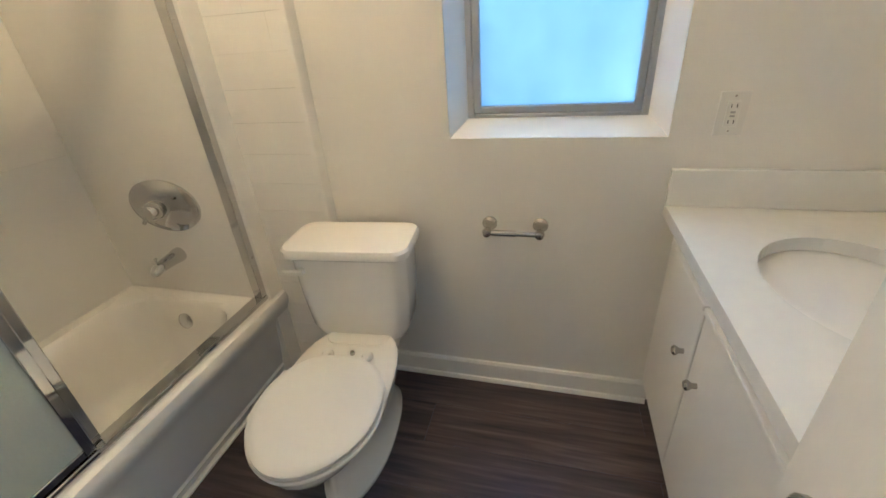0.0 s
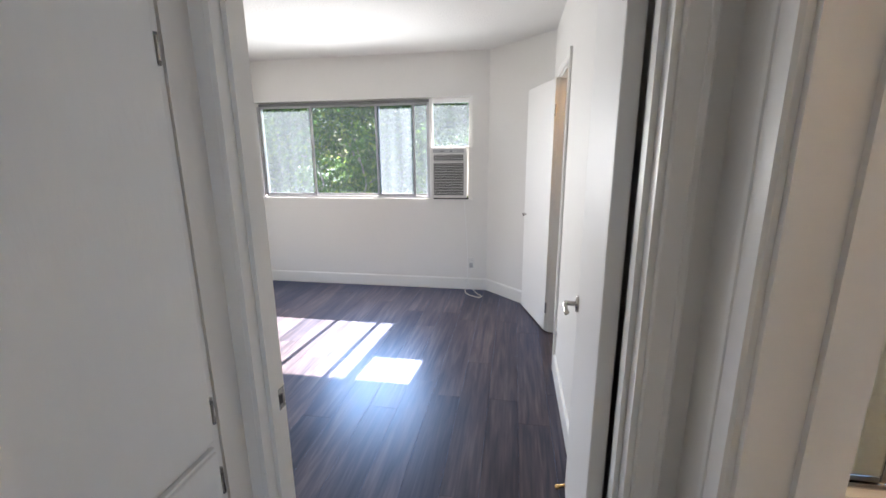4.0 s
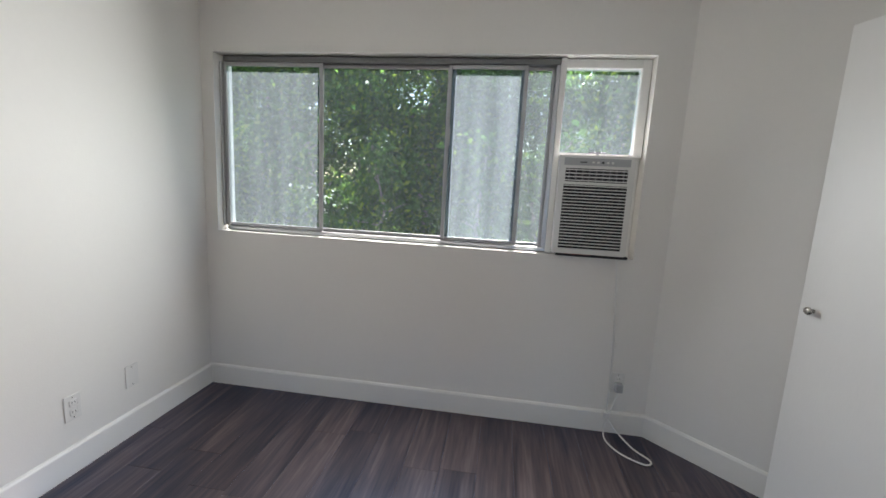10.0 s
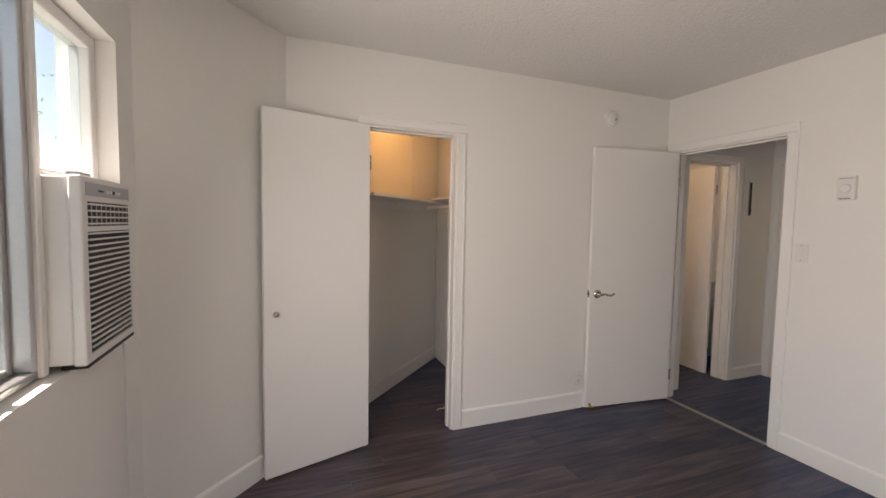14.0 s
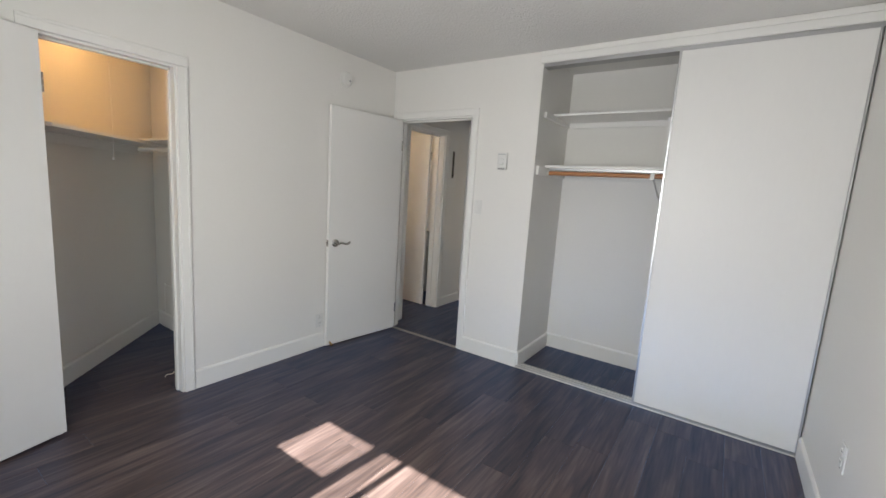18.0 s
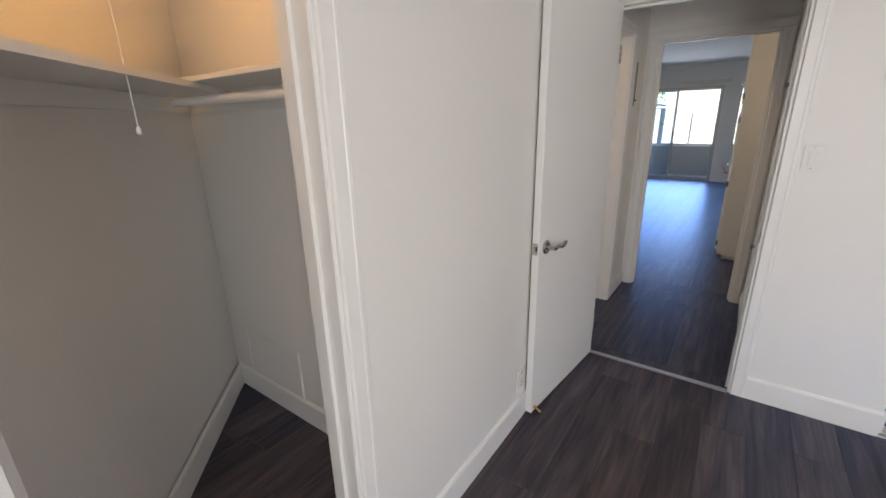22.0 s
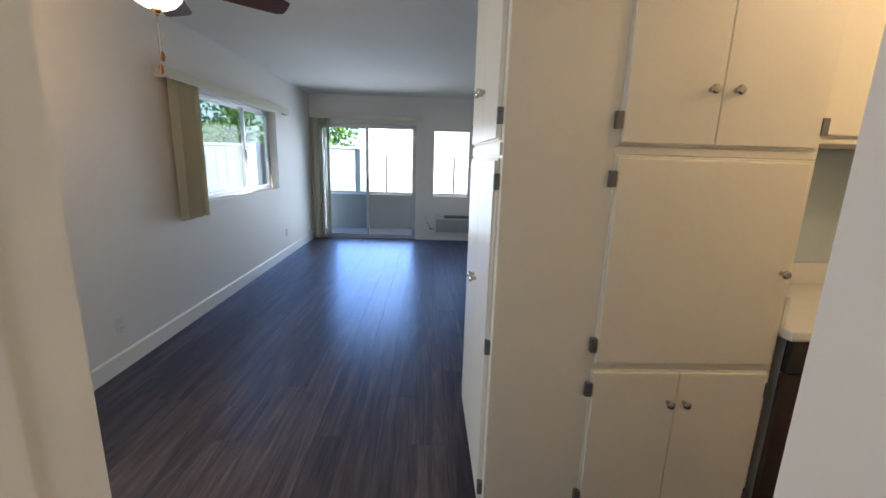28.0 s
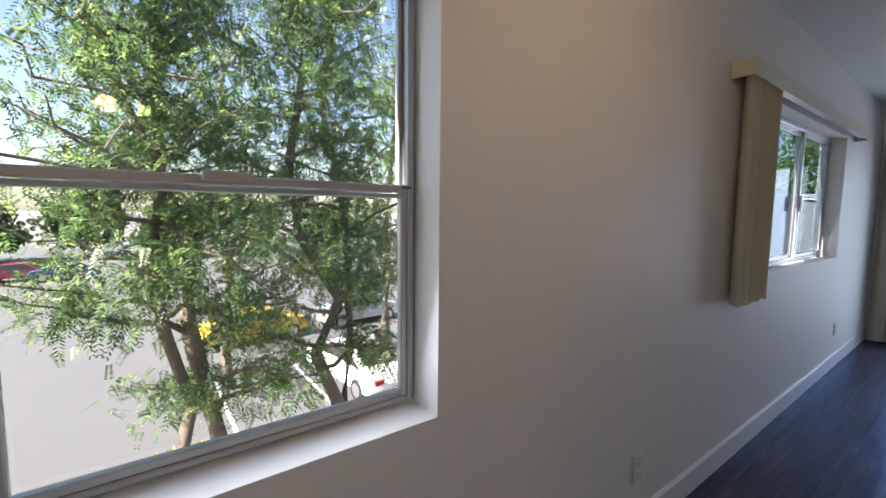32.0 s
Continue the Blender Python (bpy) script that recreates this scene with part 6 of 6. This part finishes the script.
# ---- ceiling fan ----
def ceiling_fan():
    cx, cy = 3.545, 1.34
    ob = thing("ceiling_fan", (cx, cy, HL), "ceiling fan with cherry blades and a lit glass bowl", "ceiling fan")
    part("canopy", turned(bmesh.new(), [(.070, 0), (.066, .025), (.030, .05)], (cx, cy, HL - .0005), (0, 0, -1), 28), M_BRASS, ob, smooth=True)
    part("down_rod", tube(bmesh.new(), (cx, cy, HL - .04), (cx, cy, 2.38), .013, 14), M_BRASS, ob, smooth=True)
    part("motor", turned(bmesh.new(), [(.03, 0), (.095, .012), (.115, .04), (.115, .075), (.085, .10), (.05, .115)], (cx, cy, 2.400), (0, 0, -1), 36), M_BRASS, ob, "brass motor housing", True)
    fit = part("light_fitter", turned(bmesh.new(), [(.05, 0), (.07, .01), (.075, .03), (.06, .045)], (cx, cy, 2.292), (0, 0, -1), 30), M_BRASS, ob, smooth=True)
    bowl = part("bowl", turned(bmesh.new(), [(.060, 0), (.150, .002), (.160, .009), (.158, .020), (.140, .036), (.120, .052), (.111, .070), (.104, .090), (.082, .114), (.052, .130), (.020, .138)], (cx, cy, 2.268), (0, 0, -1), 40), M_GLOBE, ob, "lit frosted glass bowl", True)
    bowl.visible_shadow = False
    part("finial", turned(bmesh.new(), [(.022, 0), (.020, .008), (.008, .016), (.009, .022), (.002, .028)], (cx, cy, 2.129), (0, 0, -1), 16), M_BRASS, ob, "brass finial", True)
    for k in range(5):
        a = -52 + 72 * k
        m = pose(cx, cy, 2.270, 0, 0, a) @ pose(0, 0, 0, -13, 0, 0)
        bm = bmesh.new()
        outline = [(.185, -.055), (.40, -.066), (.565, -.070), (.60, -.055), (.605, 0), (.60, .055), (.565, .070), (.40, .066), (.185, .055)]
        prism(bm, outline, -.003, .003)
        bm.transform(m)
        blade = part("blade", bm, M_BLADE, ob, "dark cherry blade")
        bm = bmesh.new()
        prism(bm, [(.09, -.015), (.17, -.022), (.24, -.032), (.255, 0), (.24, .032), (.17, .022), (.09, .015)], -.010, -.0035)
        bm.transform(m)
        part("blade_iron", bm, M_BRASS, blade, "brass blade iron")
    for dx, z in ((.010, 1.955), (-.012, 1.895)):
        c = part("pull_chain", sweep(bmesh.new(), [(cx + dx * .3, cy, 2.105), (cx + dx, cy, 2.05), (cx + dx, cy, z)], .0012, 6), M_BRASS, ob, "fine pull chain")
        part("pull_bob", turned(bmesh.new(), [(.003, 0), (.008, .01), (.010, .03), (.006, .045), (.002, .048)], (cx + dx, cy, z), (0, 0, -1), 12), M_WOODROD, c, "small wooden bob", True)


ceiling_fan()

# ---- outside ----
GZ = -4.3


def leaf_material(name, dark, light, gold, thin=0.58):
    """Leaves: every leaf its own green, thin enough for light to shine through."""
    m = bpy.data.materials.new(name)
    m.use_nodes = True
    t, nd = m.node_tree, m.node_tree.nodes
    b = nd["Principled BSDF"]
    geo, ramp = nd.new("ShaderNodeNewGeometry"), nd.new("ShaderNodeValToRGB")
    r = ramp.color_ramp
    r.elements[0].color, r.elements[1].color = (*dark, 1), (*gold, 1)
    r.elements[1].position = 1.0
    e = r.elements.new(0.76)
    e.color = (*light, 1)
    t.links.new(geo.outputs["Random Per Island"], ramp.inputs["Fac"])
    t.links.new(ramp.outputs["Color"], b.inputs["Base Color"])
    b.inputs["Roughness"].default_value = 0.45
    tr, mx, out = nd.new("ShaderNodeBsdfTranslucent"), nd.new("ShaderNodeMixShader"), nd["Material Output"]
    br = nd.new("ShaderNodeHueSaturation")
    br.inputs["Value"].default_value = 1.9
    br.inputs["Hue"].default_value = 0.485
    t.links.new(ramp.outputs["Color"], br.inputs["Color"])
    t.links.new(br.outputs["Color"], tr.inputs["Color"])
    mx.inputs[0].default_value = thin
    t.links.new(b.outputs[0], mx.inputs[1])
    t.links.new(tr.outputs[0], mx.inputs[2])
    t.links.new(mx.outputs[0], out.inputs["Surface"])
    return m


M_LEAF = leaf_material("hedge leaves", (0.020, 0.066, 0.014), (0.090, 0.200, 0.036), (0.28, 0.38, 0.045), 0.50)
M_FROND = leaf_material("feathery leaves", (0.022, 0.056, 0.022), (0.078, 0.150, 0.050), (0.27, 0.31, 0.09), 0.50)
M_BARK = mat("grey-brown bark", (0.15, 0.115, 0.09), 0.9, vary=0.25, scale=6, fine=40, bump=0.9, bump_scale=40, stretch=(1, 1, 0.25))
M_PALEBARK = mat("pale grey bark", (0.38, 0.33, 0.28), 0.9, vary=0.25, scale=6, fine=40, bump=0.9, bump_scale=40, stretch=(1, 1, 0.25))
M_ASPHALT = mat("sun-bleached asphalt", (0.09, 0.09, 0.09), 0.9, vary=0.12, scale=0.5, fine=30, bump=0.3, bump_scale=60)
M_PAVING = mat("pale concrete paving", (0.17, 0.165, 0.158), 0.9, vary=0.08, scale=0.8, fine=30, bump=0.2, bump_scale=50)


def sheet(name, verts, faces, material):
    me = bpy.data.meshes.new(name)
    me.from_pydata(verts, [], faces)
    me.materials.append(material)
    me.update()
    return me


def leaves_mesh(name, centres, normals_spread, size, material, rng, stretch=1.7):
    """Many small folded leaves round the given points, one rhomb of two faces each."""
    n = len(centres)
    d = rng.normal(size=(n, 3))
    d /= np.linalg.norm(d, axis=1, keepdims=True)
    d[:, 2] -= normals_spread
    d /= np.linalg.norm(d, axis=1, keepdims=True)
    e = np.cross(d, rng.normal(size=(n, 3)))
    e /= np.linalg.norm(e, axis=1, keepdims=True)
    up = np.cross(d, e)
    s = (size * rng.uniform(0.6, 1.25, n))[:, None]
    tip, side = d * s * stretch, e * s * 0.5
    base = centres
    v = np.stack([base, base + tip * 0.5 + side + up * s * 0.12, base + tip, base + tip * 0.5 - side + up * s * 0.12], 1).reshape(-1, 3)
    f = np.arange(4 * n).reshape(-1, 4)
    return sheet(name, v.tolist(), f.tolist(), material)


def fronds_mesh(name, roots, ways, rng, material, leaflets=7, length=0.30, size=0.045):
    """Feather-shaped sprays: pairs of leaflets along a drooping stalk."""
    n = len(roots)
    side = np.cross(ways, np.array([0, 0, 1.0]) + rng.normal(scale=0.35, size=(n, 3)))
    side /= np.linalg.norm(side, axis=1, keepdims=True) + 1e-9
    vs = []
    ln = length * rng.uniform(0.6, 1.2, n)
    for k in range(leaflets):
        u = (k + 1) / leaflets
        p = roots + ways * (ln * u)[:, None] + np.array([0, 0, -1.0]) * (0.25 * ln * u * u)[:, None]
        for sg in (-1, 1):
            tip = p + side * (sg * size * 1.8 * (1.15 - 0.5 * u)) + ways * (size * 0.9) - np.array([0, 0, size * 0.25])
            mid = (p + tip) / 2
            w = ways * size * 0.42
            vs.append(np.stack([p, mid + w, tip, mid - w], 1))
    v = np.concatenate(vs, 0).reshape(-1, 3)
    f = np.arange(len(v)).reshape(-1, 4)
    return sheet(name, v.tolist(), f.tolist(), material)


def limb(bm, a, b, r0, r1, rnd, bend=0.12, seg=8, steps=6):
    a, b = Vector(a), Vector(b)
    ln = (b - a).length
    pts = [a]
    for k in range(1, steps):
        u = k / steps
        pts.append(a.lerp(b, u) + Vector((rnd.uniform(-1, 1), rnd.uniform(-1, 1), rnd.uniform(-.5, .5))) * bend * ln * 0.35)
    pts.append(b)
    rings = []
    for i, p in enumerate(pts):
        d = (pts[min(i + 1, len(pts) - 1)] - pts[max(i - 1, 0)]).normalized()
        q = d.to_track_quat("Z", "Y")
        r = r0 + (r1 - r0) * i / (len(pts) - 1)
        rings.append([p + q @ Vector((r * math.cos(2 * math.pi * k / seg), r * math.sin(2 * math.pi * k / seg), 0)) for k in range(seg)])
    loft(bm, rings)
    return pts


def tree(name, base, top, spread, count, seed, label, frond=False, size=0.05, trunk=0.11, low=0.25, lean=(0, 0), limbs=14, clump=0.42, twist=1.0):
    """A tapered trunk, limbs that fork, and a ragged crown of leaves on clumps along the limbs."""
    rnd, rng = random.Random(seed), np.random.default_rng(seed)
    ob = thing(name, base, label, "tree")
    bx_, by_, bz_ = base
    hgt = top - bz_
    bm = bmesh.new()
    end = Vector((bx_ + lean[0], by_ + lean[1], top - 0.15 * hgt))
    spine = limb(bm, base, end, trunk, trunk * 0.25, rnd, 0.10, 10, 8)
    tips = []
    for k in range(limbs):
        u = low + (1 - low) * (k + rnd.random()) / limbs
        i = min(len(spine) - 2, int(u * (len(spine) - 1)))
        p = spine[i].lerp(spine[i + 1], u * (len(spine) - 1) - i)
        a = 2.4 * k + rnd.uniform(-.5, .5)
        r = spread * (1.05 - 0.55 * abs(u - 0.5) * 1.6) * rnd.uniform(0.6, 1.1)
        q = p + Vector((math.cos(a) * r, math.sin(a) * r, rnd.uniform(0.1, 0.55) * r))
        pts = limb(bm, p, q, trunk * 0.36 * (1.1 - u * .6), trunk * 0.07, rnd, 0.3, 6, 5)
        tips += pts[2:]
        for _ in range(3):
            s = pts[rnd.randint(1, 4)]
            e = s + Vector((rnd.uniform(-1, 1), rnd.uniform(-1, 1), rnd.uniform(-.35, .8))) * r * 0.45
            tw = limb(bm, s, e, trunk * 0.12, trunk * 0.03, rnd, 0.3, 5, 4)
            tips += tw[1:]
    part("trunk", bm, M_BARK if frond else M_PALEBARK, ob, "forking grey-brown trunk", True)
    tips = np.array([tuple(t) for t in tips])
    tips = tips[tips[:, 2] > bz_ + low * hgt * 0.6]
    pick = tips[rng.integers(0, len(tips), count)]
    cl = rng.normal(scale=clump * rng.uniform(0.5, 1.0, (count, 1)), size=(count, 3)) * np.array([1, 1, 0.75])
    where = pick + cl
    if frond:
        ways = rng.normal(size=(count, 3))
        ways[:, 2] -= 0.5
        ways /= np.linalg.norm(ways, axis=1, keepdims=True)
        me = fronds_mesh("crown", where, ways, rng, M_FROND, size=size)
    else:
        me = leaves_mesh("crown", where, 0.5, size, M_LEAF, rng)
    c = new("crown", me)
    c.parent = ob
    c.matrix_parent_inverse = ob.matrix_basis.inverted()
    tagged(c, "ragged crown of small green leaves", kind="stuff")
    return ob


# dense trees outside the bedroom window
for k, (x, y, top, spread) in enumerate(((-8.3, -6.9, 5.0, 1.7), (-7.6, -5.2, 4.6, 1.5), (-8.4, -3.6, 5.1, 1.7), (-7.5, -2.3, 4.7, 1.45), (-8.2, -0.9, 5.0, 1.6), (-7.7, 0.5, 4.8, 1.45), (-8.4, 2.1, 5.0, 1.6), (-8.7, 3.9, 6.6, 1.7), (-8.1, 5.5, 5.9, 1.5))):
    tree("tree", (x, y, GZ), top, spread, 46000, 20 + k, "dense leafy tree with pale stems outside the bedroom window", size=0.056, trunk=0.095, low=0.22, limbs=22, clump=0.34, lean=(0.2 * (k % 3 - 1), 0.3 * (k % 2)))
# slim stems in front of them
for k, (y, lean, top) in enumerate(((-0.98, -0.42, 2.9), (-0.84, 0.10, 2.8), (-0.62, 0.45, 2.9), (-2.5, -0.3, 2.9), (-3.6, 0.3, 2.9))):
    tree("tree", (-6.05 - 0.12 * (k % 2), y - lean * .5, GZ), top, 0.55, 900, 80 + k, "slender pale-stemmed young tree outside the bedroom window", size=0.060, trunk=0.060, low=0.62, limbs=9, clump=0.22, lean=(0.1, lean))
# feathery trees outside the dining window
for k, (x, y, top, spread, tr, lean, many) in enumerate(((3.75, 9.0, 7.4, 2.3, 0.19, -1.2, 4400), (2.85, 8.6, 7.8, 2.1, 0.13, -0.5, 2000), (5.85, 9.5, 8.0, 2.3, 0.16, -1.1, 3400), (6.4, 9.7, 7.8, 2.2, 0.15, -0.6, 2500), (8.6, 12.5, 7.6, 2.4, 0.17, 0.3, 2200), (4.6, 15.5, 8.2, 2.6, 0.17, 0.4, 1500))):
    tree("tree", (x, y, GZ), top, spread, many, 40 + k, "tall tree with feathery sunlit leaves by the parking lot", frond=True, size=0.042, trunk=tr, low=0.20 if k in (0, 2) else 0.36, limbs=24, clump=0.30, lean=(lean, 0.2))
for k, (x, y, top, spread) in enumerate(((-11.0, 62, 1.5, 4.0), (-3.0, 66, 2.2, 4.5), (6.0, 60, 1.8, 4.0), (15.0, 64, 2.4, 4.6), (24.0, 58, 1.6, 4.0))):
    tree("tree", (x, y, GZ), top, spread, 2600, 140 + k, "yellow-green tree far across the parking lot", frond=True, size=0.22, trunk=0.2, low=0.3, limbs=14, clump=0.8)
# trees beyond the balcony and the living room window
tree("tree", (17.2, 7.0, GZ), 4.6, 1.8, 9000, 62, "green tree by the drive beside the balcony", size=0.085, trunk=0.14, low=0.30)
tree("tree", (15.6, 8.2, GZ), 5.6, 2.0, 8000, 63, "green tree behind the white boarded wall", size=0.10, trunk=0.15, low=0.35)
tree("tree", (16.5, 4.6, GZ), 4.8, 2.0, 7000, 61, "green tree beyond the balcony", size=0.10, trunk=0.15, low=0.35)

# ground, parking lot
g = bmesh.new()
bmesh.ops.create_grid(g, x_segments=8, y_segments=8, size=900, matrix=Matrix.Translation((0, 0, GZ - .02)))
whole("ground", g, M_PAVING, "pale dry ground round the building", "ground", kind="structure")
whole("road", bx(-40, 40, 11.0, 85, GZ - .015, GZ + .004), M_ASPHALT, "sunlit grey parking lot", "road", kind="structure")
whole("pavement", bx(-8, 26, 3.0, 10.8, GZ - .015, GZ + .01), M_PAVING, "pale concrete drive", "pavement", kind="structure")
whole("kerb", bx(-8, 26, 10.8, 11.0, GZ - .015, GZ + .14, bevel=.02), M_CONC, "grey concrete kerb", "kerb", kind="structure")
for k in range(3):
    whole("parking_line", bx(4.2 + 2.6 * k, 4.3 + 2.6 * k, 12.0, 16.5, GZ + .003, GZ + .008), mat("white road paint", (.7, .7, .68), .8) if k == 0 else bpy.data.materials["white road paint"], "white painted parking line on the asphalt", "road marking", group="parking lines")
rng = np.random.default_rng(5)
n = 2600
c = np.stack([rng.uniform(2.6, 3.9, n), rng.uniform(8.4, 11.6, n), np.full(n, GZ + .02)], 1)
me = leaves_mesh("shrub", c, -1.4, 0.22, leaf_material("dry yellow shrub leaves", (.20, .20, .04), (.38, .34, .06), (.5, .42, .06)), rng, 2.2)
tagged(new("ground_shrubs", me), "yellow-green low shrubs under the trees", "shrub", kind="stuff")


def car(place, turn, paint, label):
    ob = thing("parked_car", place, label, "car", group="parked cars", turn=turn)
    prof = [(-2.1, .35), (-2.15, .62), (-2.0, .86), (-1.35, .95), (-.75, 1.38), (.55, 1.42), (1.25, .98), (1.95, .84), (2.12, .60), (2.1, .35)]
    bm = bmesh.new()
    rows = []
    for y, s, dz in ((-.88, .97, -.02), (-.80, 1.0, 0), (.80, 1.0, 0), (.88, .97, -.02)):
        rows.append([(x * s, y if z < .95 else y * .82, z + dz) for x, z in prof])
    loft(bm, rows)
    part("body", bm, paint, ob, own=True, smooth=True)
    bm = bmesh.new()
    for sy in (-1, 1):
        q = [(-1.22, .97), (-.72, 1.33), (.50, 1.36), (1.08, 1.0)]
        v = [bm.verts.new((x, sy * (.80 if z < 1.1 else .735), z)) for x, z in q]
        bm.faces.new(v)
    part("side_window", bm, M_STEELKICK, ob, "dark side glass", own=True)
    bm = bmesh.new()
    for q in (((1.24, -.62, 1.0), (1.24, .62, 1.0), (.62, .58, 1.40), (.62, -.58, 1.40)), ((-1.36, -.62, .98), (-1.36, .62, .98), (-.80, .58, 1.37), (-.80, -.58, 1.37))):
        bm.faces.new([bm.verts.new(Vector(p) + Vector((.02 if p[0] > 0 else -.02, 0, .02))) for p in q])
    part("windscreen", bm, M_STEELKICK, ob, "dark windscreen", own=True)
    for x in (-1.3, 1.32):
        for sy in (-1, 1):
            w = part("wheel", turned(bmesh.new(), [(.30, 0), (.33, .03), (.33, .19), (.30, .22)], (x, sy * .90, .33), (0, -sy, 0), 24), M_DARK, ob, "black tyre", True, own=True)
            part("rim", turned(bmesh.new(), [(.21, -.004), (.19, .01), (.05, .012)], (x, sy * .90, .33), (0, -sy, 0), 18), M_ALU, w, "silver rim", True)
    for sy in (-.6, .6):
        part("headlight", bx(2.02, 2.12, sy - .17, sy + .17, .62, .74, bevel=.02), M_CHROME, ob, own=True)
        part("tail_light", bx(-2.14, -2.06, sy - .15, sy + .15, .66, .80, bevel=.02), mat("red lamp glass", (.4, .02, .02), .2), ob, own=True)
    return ob


P_WHITE = mat("white car paint", (.75, .75, .75), .2, vary=.02, coat=.6)
P_SILVER = mat("silver car paint", (.45, .46, .48), .25, metal=.5, vary=.03, coat=.6)
P_BLUE = mat("dark blue car paint", (.03, .05, .10), .2, vary=.05, coat=.6)
P_RED = mat("dark red car paint", (.22, .02, .02), .2, vary=.05, coat=.6)
P_YELLOW = mat("yellow car paint", (.65, .42, .03), .25, vary=.05, coat=.4)
car((8.2, 13.8, GZ + .005), 97, P_WHITE, "white hatchback parked in the lot")
car((6.4, 20.5, GZ + .005), 4, P_YELLOW, "yellow car parked across the lot")
car((11.4, 20.8, GZ + .005), 3, P_SILVER, "silver car parked across the lot")
car((-2.4, 45.0, GZ + .005), 5, P_BLUE, "dark blue car parked far across the lot")
car((-5.2, 46.0, GZ + .005), -3, P_RED, "dark red car parked far across the lot")
car((-8.2, 44.0, GZ + .005), 10, P_WHITE, "white car parked far across the lot")


# ---- balcony ----
def balcony():
    x0, x1, y0, y1 = LX1 + .16, 10.35, -1.6, 3.2
    whole("balcony_floor", bx(x0, x1 + .1, y0, y1, -.25, -.03), M_CONC, "grey painted balcony floor", "balcony floor", kind="structure")
    p = thing("balcony_parapet", (x1, .8, -.03), "pale stucco balcony parapet with a dark foot", "parapet")
    part("wall", bx(x1, x1 + .10, y0, y1, -.03, .70), M_STUCCO, p)
    part("foot", bx(x1 - .012, x1 - .0005, y0, y1, -.03, .09), M_CONC, p, "dark painted foot")
    part("cap", bx(x1 - .03, x1 + .13, y0, y1, .70, .735, bevel=.006), M_TRIM, p, "white cap")
    r = thing("balcony_railing", (x1 + .05, .8, .735), "grey metal balcony railing with clear panels", "railing")
    part("top_rail", bx(x1 + .03, x1 + .07, y0, y1, 1.655, 1.695, bevel=.005), M_RAIL, r)
    part("bottom_rail", bx(x1 + .035, x1 + .065, y0, y1, .7355, .765, bevel=.004), M_RAIL, r)
    y = -.48
    while y < y1:
        part("post", bx(x1 + .032, x1 + .068, y - .018, y + .018, .766, 1.655, bevel=.003, seg=1), M_RAIL, r)
        if y + 1.44 < y1:
            q = part("panel", bx(x1 + .046, x1 + .052, y + .018, y + 1.422, .766, 1.655), M_GLASS, r, "clear glass panel")
        y += 1.44
    for yy in (y0 - .1, y1):
        whole("balcony_side_wall", bx(x0, x1 + .10, yy, yy + .1, -.25, 1.70), M_STUCCO, "pale stucco balcony side wall", "wall", kind="structure")


balcony()


def building(name, x0, x1, y0, y1, z1, label, cols, rows, face):
    ob = thing(name, ((x0 + x1) / 2, (y0 + y1) / 2, GZ), label, "building")
    part("wall", bx(x0, x1, y0, y1, GZ, z1), M_FACADE, ob)
    part("roof", bx(x0 - .3, x1 + .3, y0 - .3, y1 + .3, z1, z1 + .25), M_CONC, ob)
    for i in range(cols):
        for j in range(rows):
            z = GZ + 1.2 + 2.9 * j
            if face == "-x":
                c = y0 + (y1 - y0) * (i + .5) / cols
                w = part("window", bx(x0 - .05, x0 - .005, c - .7, c + .7, z, z + 1.2), M_ALU, ob)
                part("pane", bx(x0 - .06, x0 - .051, c - .62, c + .62, z + .07, z + 1.13), M_STEELKICK, w)
            else:
                c = x0 + (x1 - x0) * (i + .5) / cols
                w = part("window", bx(c - .7, c + .7, y0 - .05, y0 - .005, z, z + 1.2), M_ALU, ob)
                part("pane", bx(c - .62, c + .62, y0 - .06, y0 - .051, z + .07, z + 1.13), M_STEELKICK, w)
    return ob


building("apartment_building", 14.0, 24, -14, 2.10, 2.75, "white apartment building across from the balcony", 0, 0, "-x")
nb = thing("boundary_wall", (14.1, 5.2, GZ), "white boarded wall across from the balcony", "wall")
part("wall", bx(14.0, 14.2, 2.25, 9.5, GZ, 1.72), M_FACADE, nb)
for k in range(24):
    part("batten", bx(13.98, 13.999, 2.40 + .30 * k, 2.44 + .30 * k, GZ, 1.70), M_FACADE, nb)
part("cap", bx(13.95, 14.25, 2.25, 9.5, 1.721, 1.76), M_TRIM, nb)
building("apartment_building", 24, 34, 5, 22, 1.9, "white low building beyond the trees", 5, 2, "-x")
building("apartment_building", -30, -14, 9, 22, -0.5, "pale low house beyond the trees", 3, 1, "-y")

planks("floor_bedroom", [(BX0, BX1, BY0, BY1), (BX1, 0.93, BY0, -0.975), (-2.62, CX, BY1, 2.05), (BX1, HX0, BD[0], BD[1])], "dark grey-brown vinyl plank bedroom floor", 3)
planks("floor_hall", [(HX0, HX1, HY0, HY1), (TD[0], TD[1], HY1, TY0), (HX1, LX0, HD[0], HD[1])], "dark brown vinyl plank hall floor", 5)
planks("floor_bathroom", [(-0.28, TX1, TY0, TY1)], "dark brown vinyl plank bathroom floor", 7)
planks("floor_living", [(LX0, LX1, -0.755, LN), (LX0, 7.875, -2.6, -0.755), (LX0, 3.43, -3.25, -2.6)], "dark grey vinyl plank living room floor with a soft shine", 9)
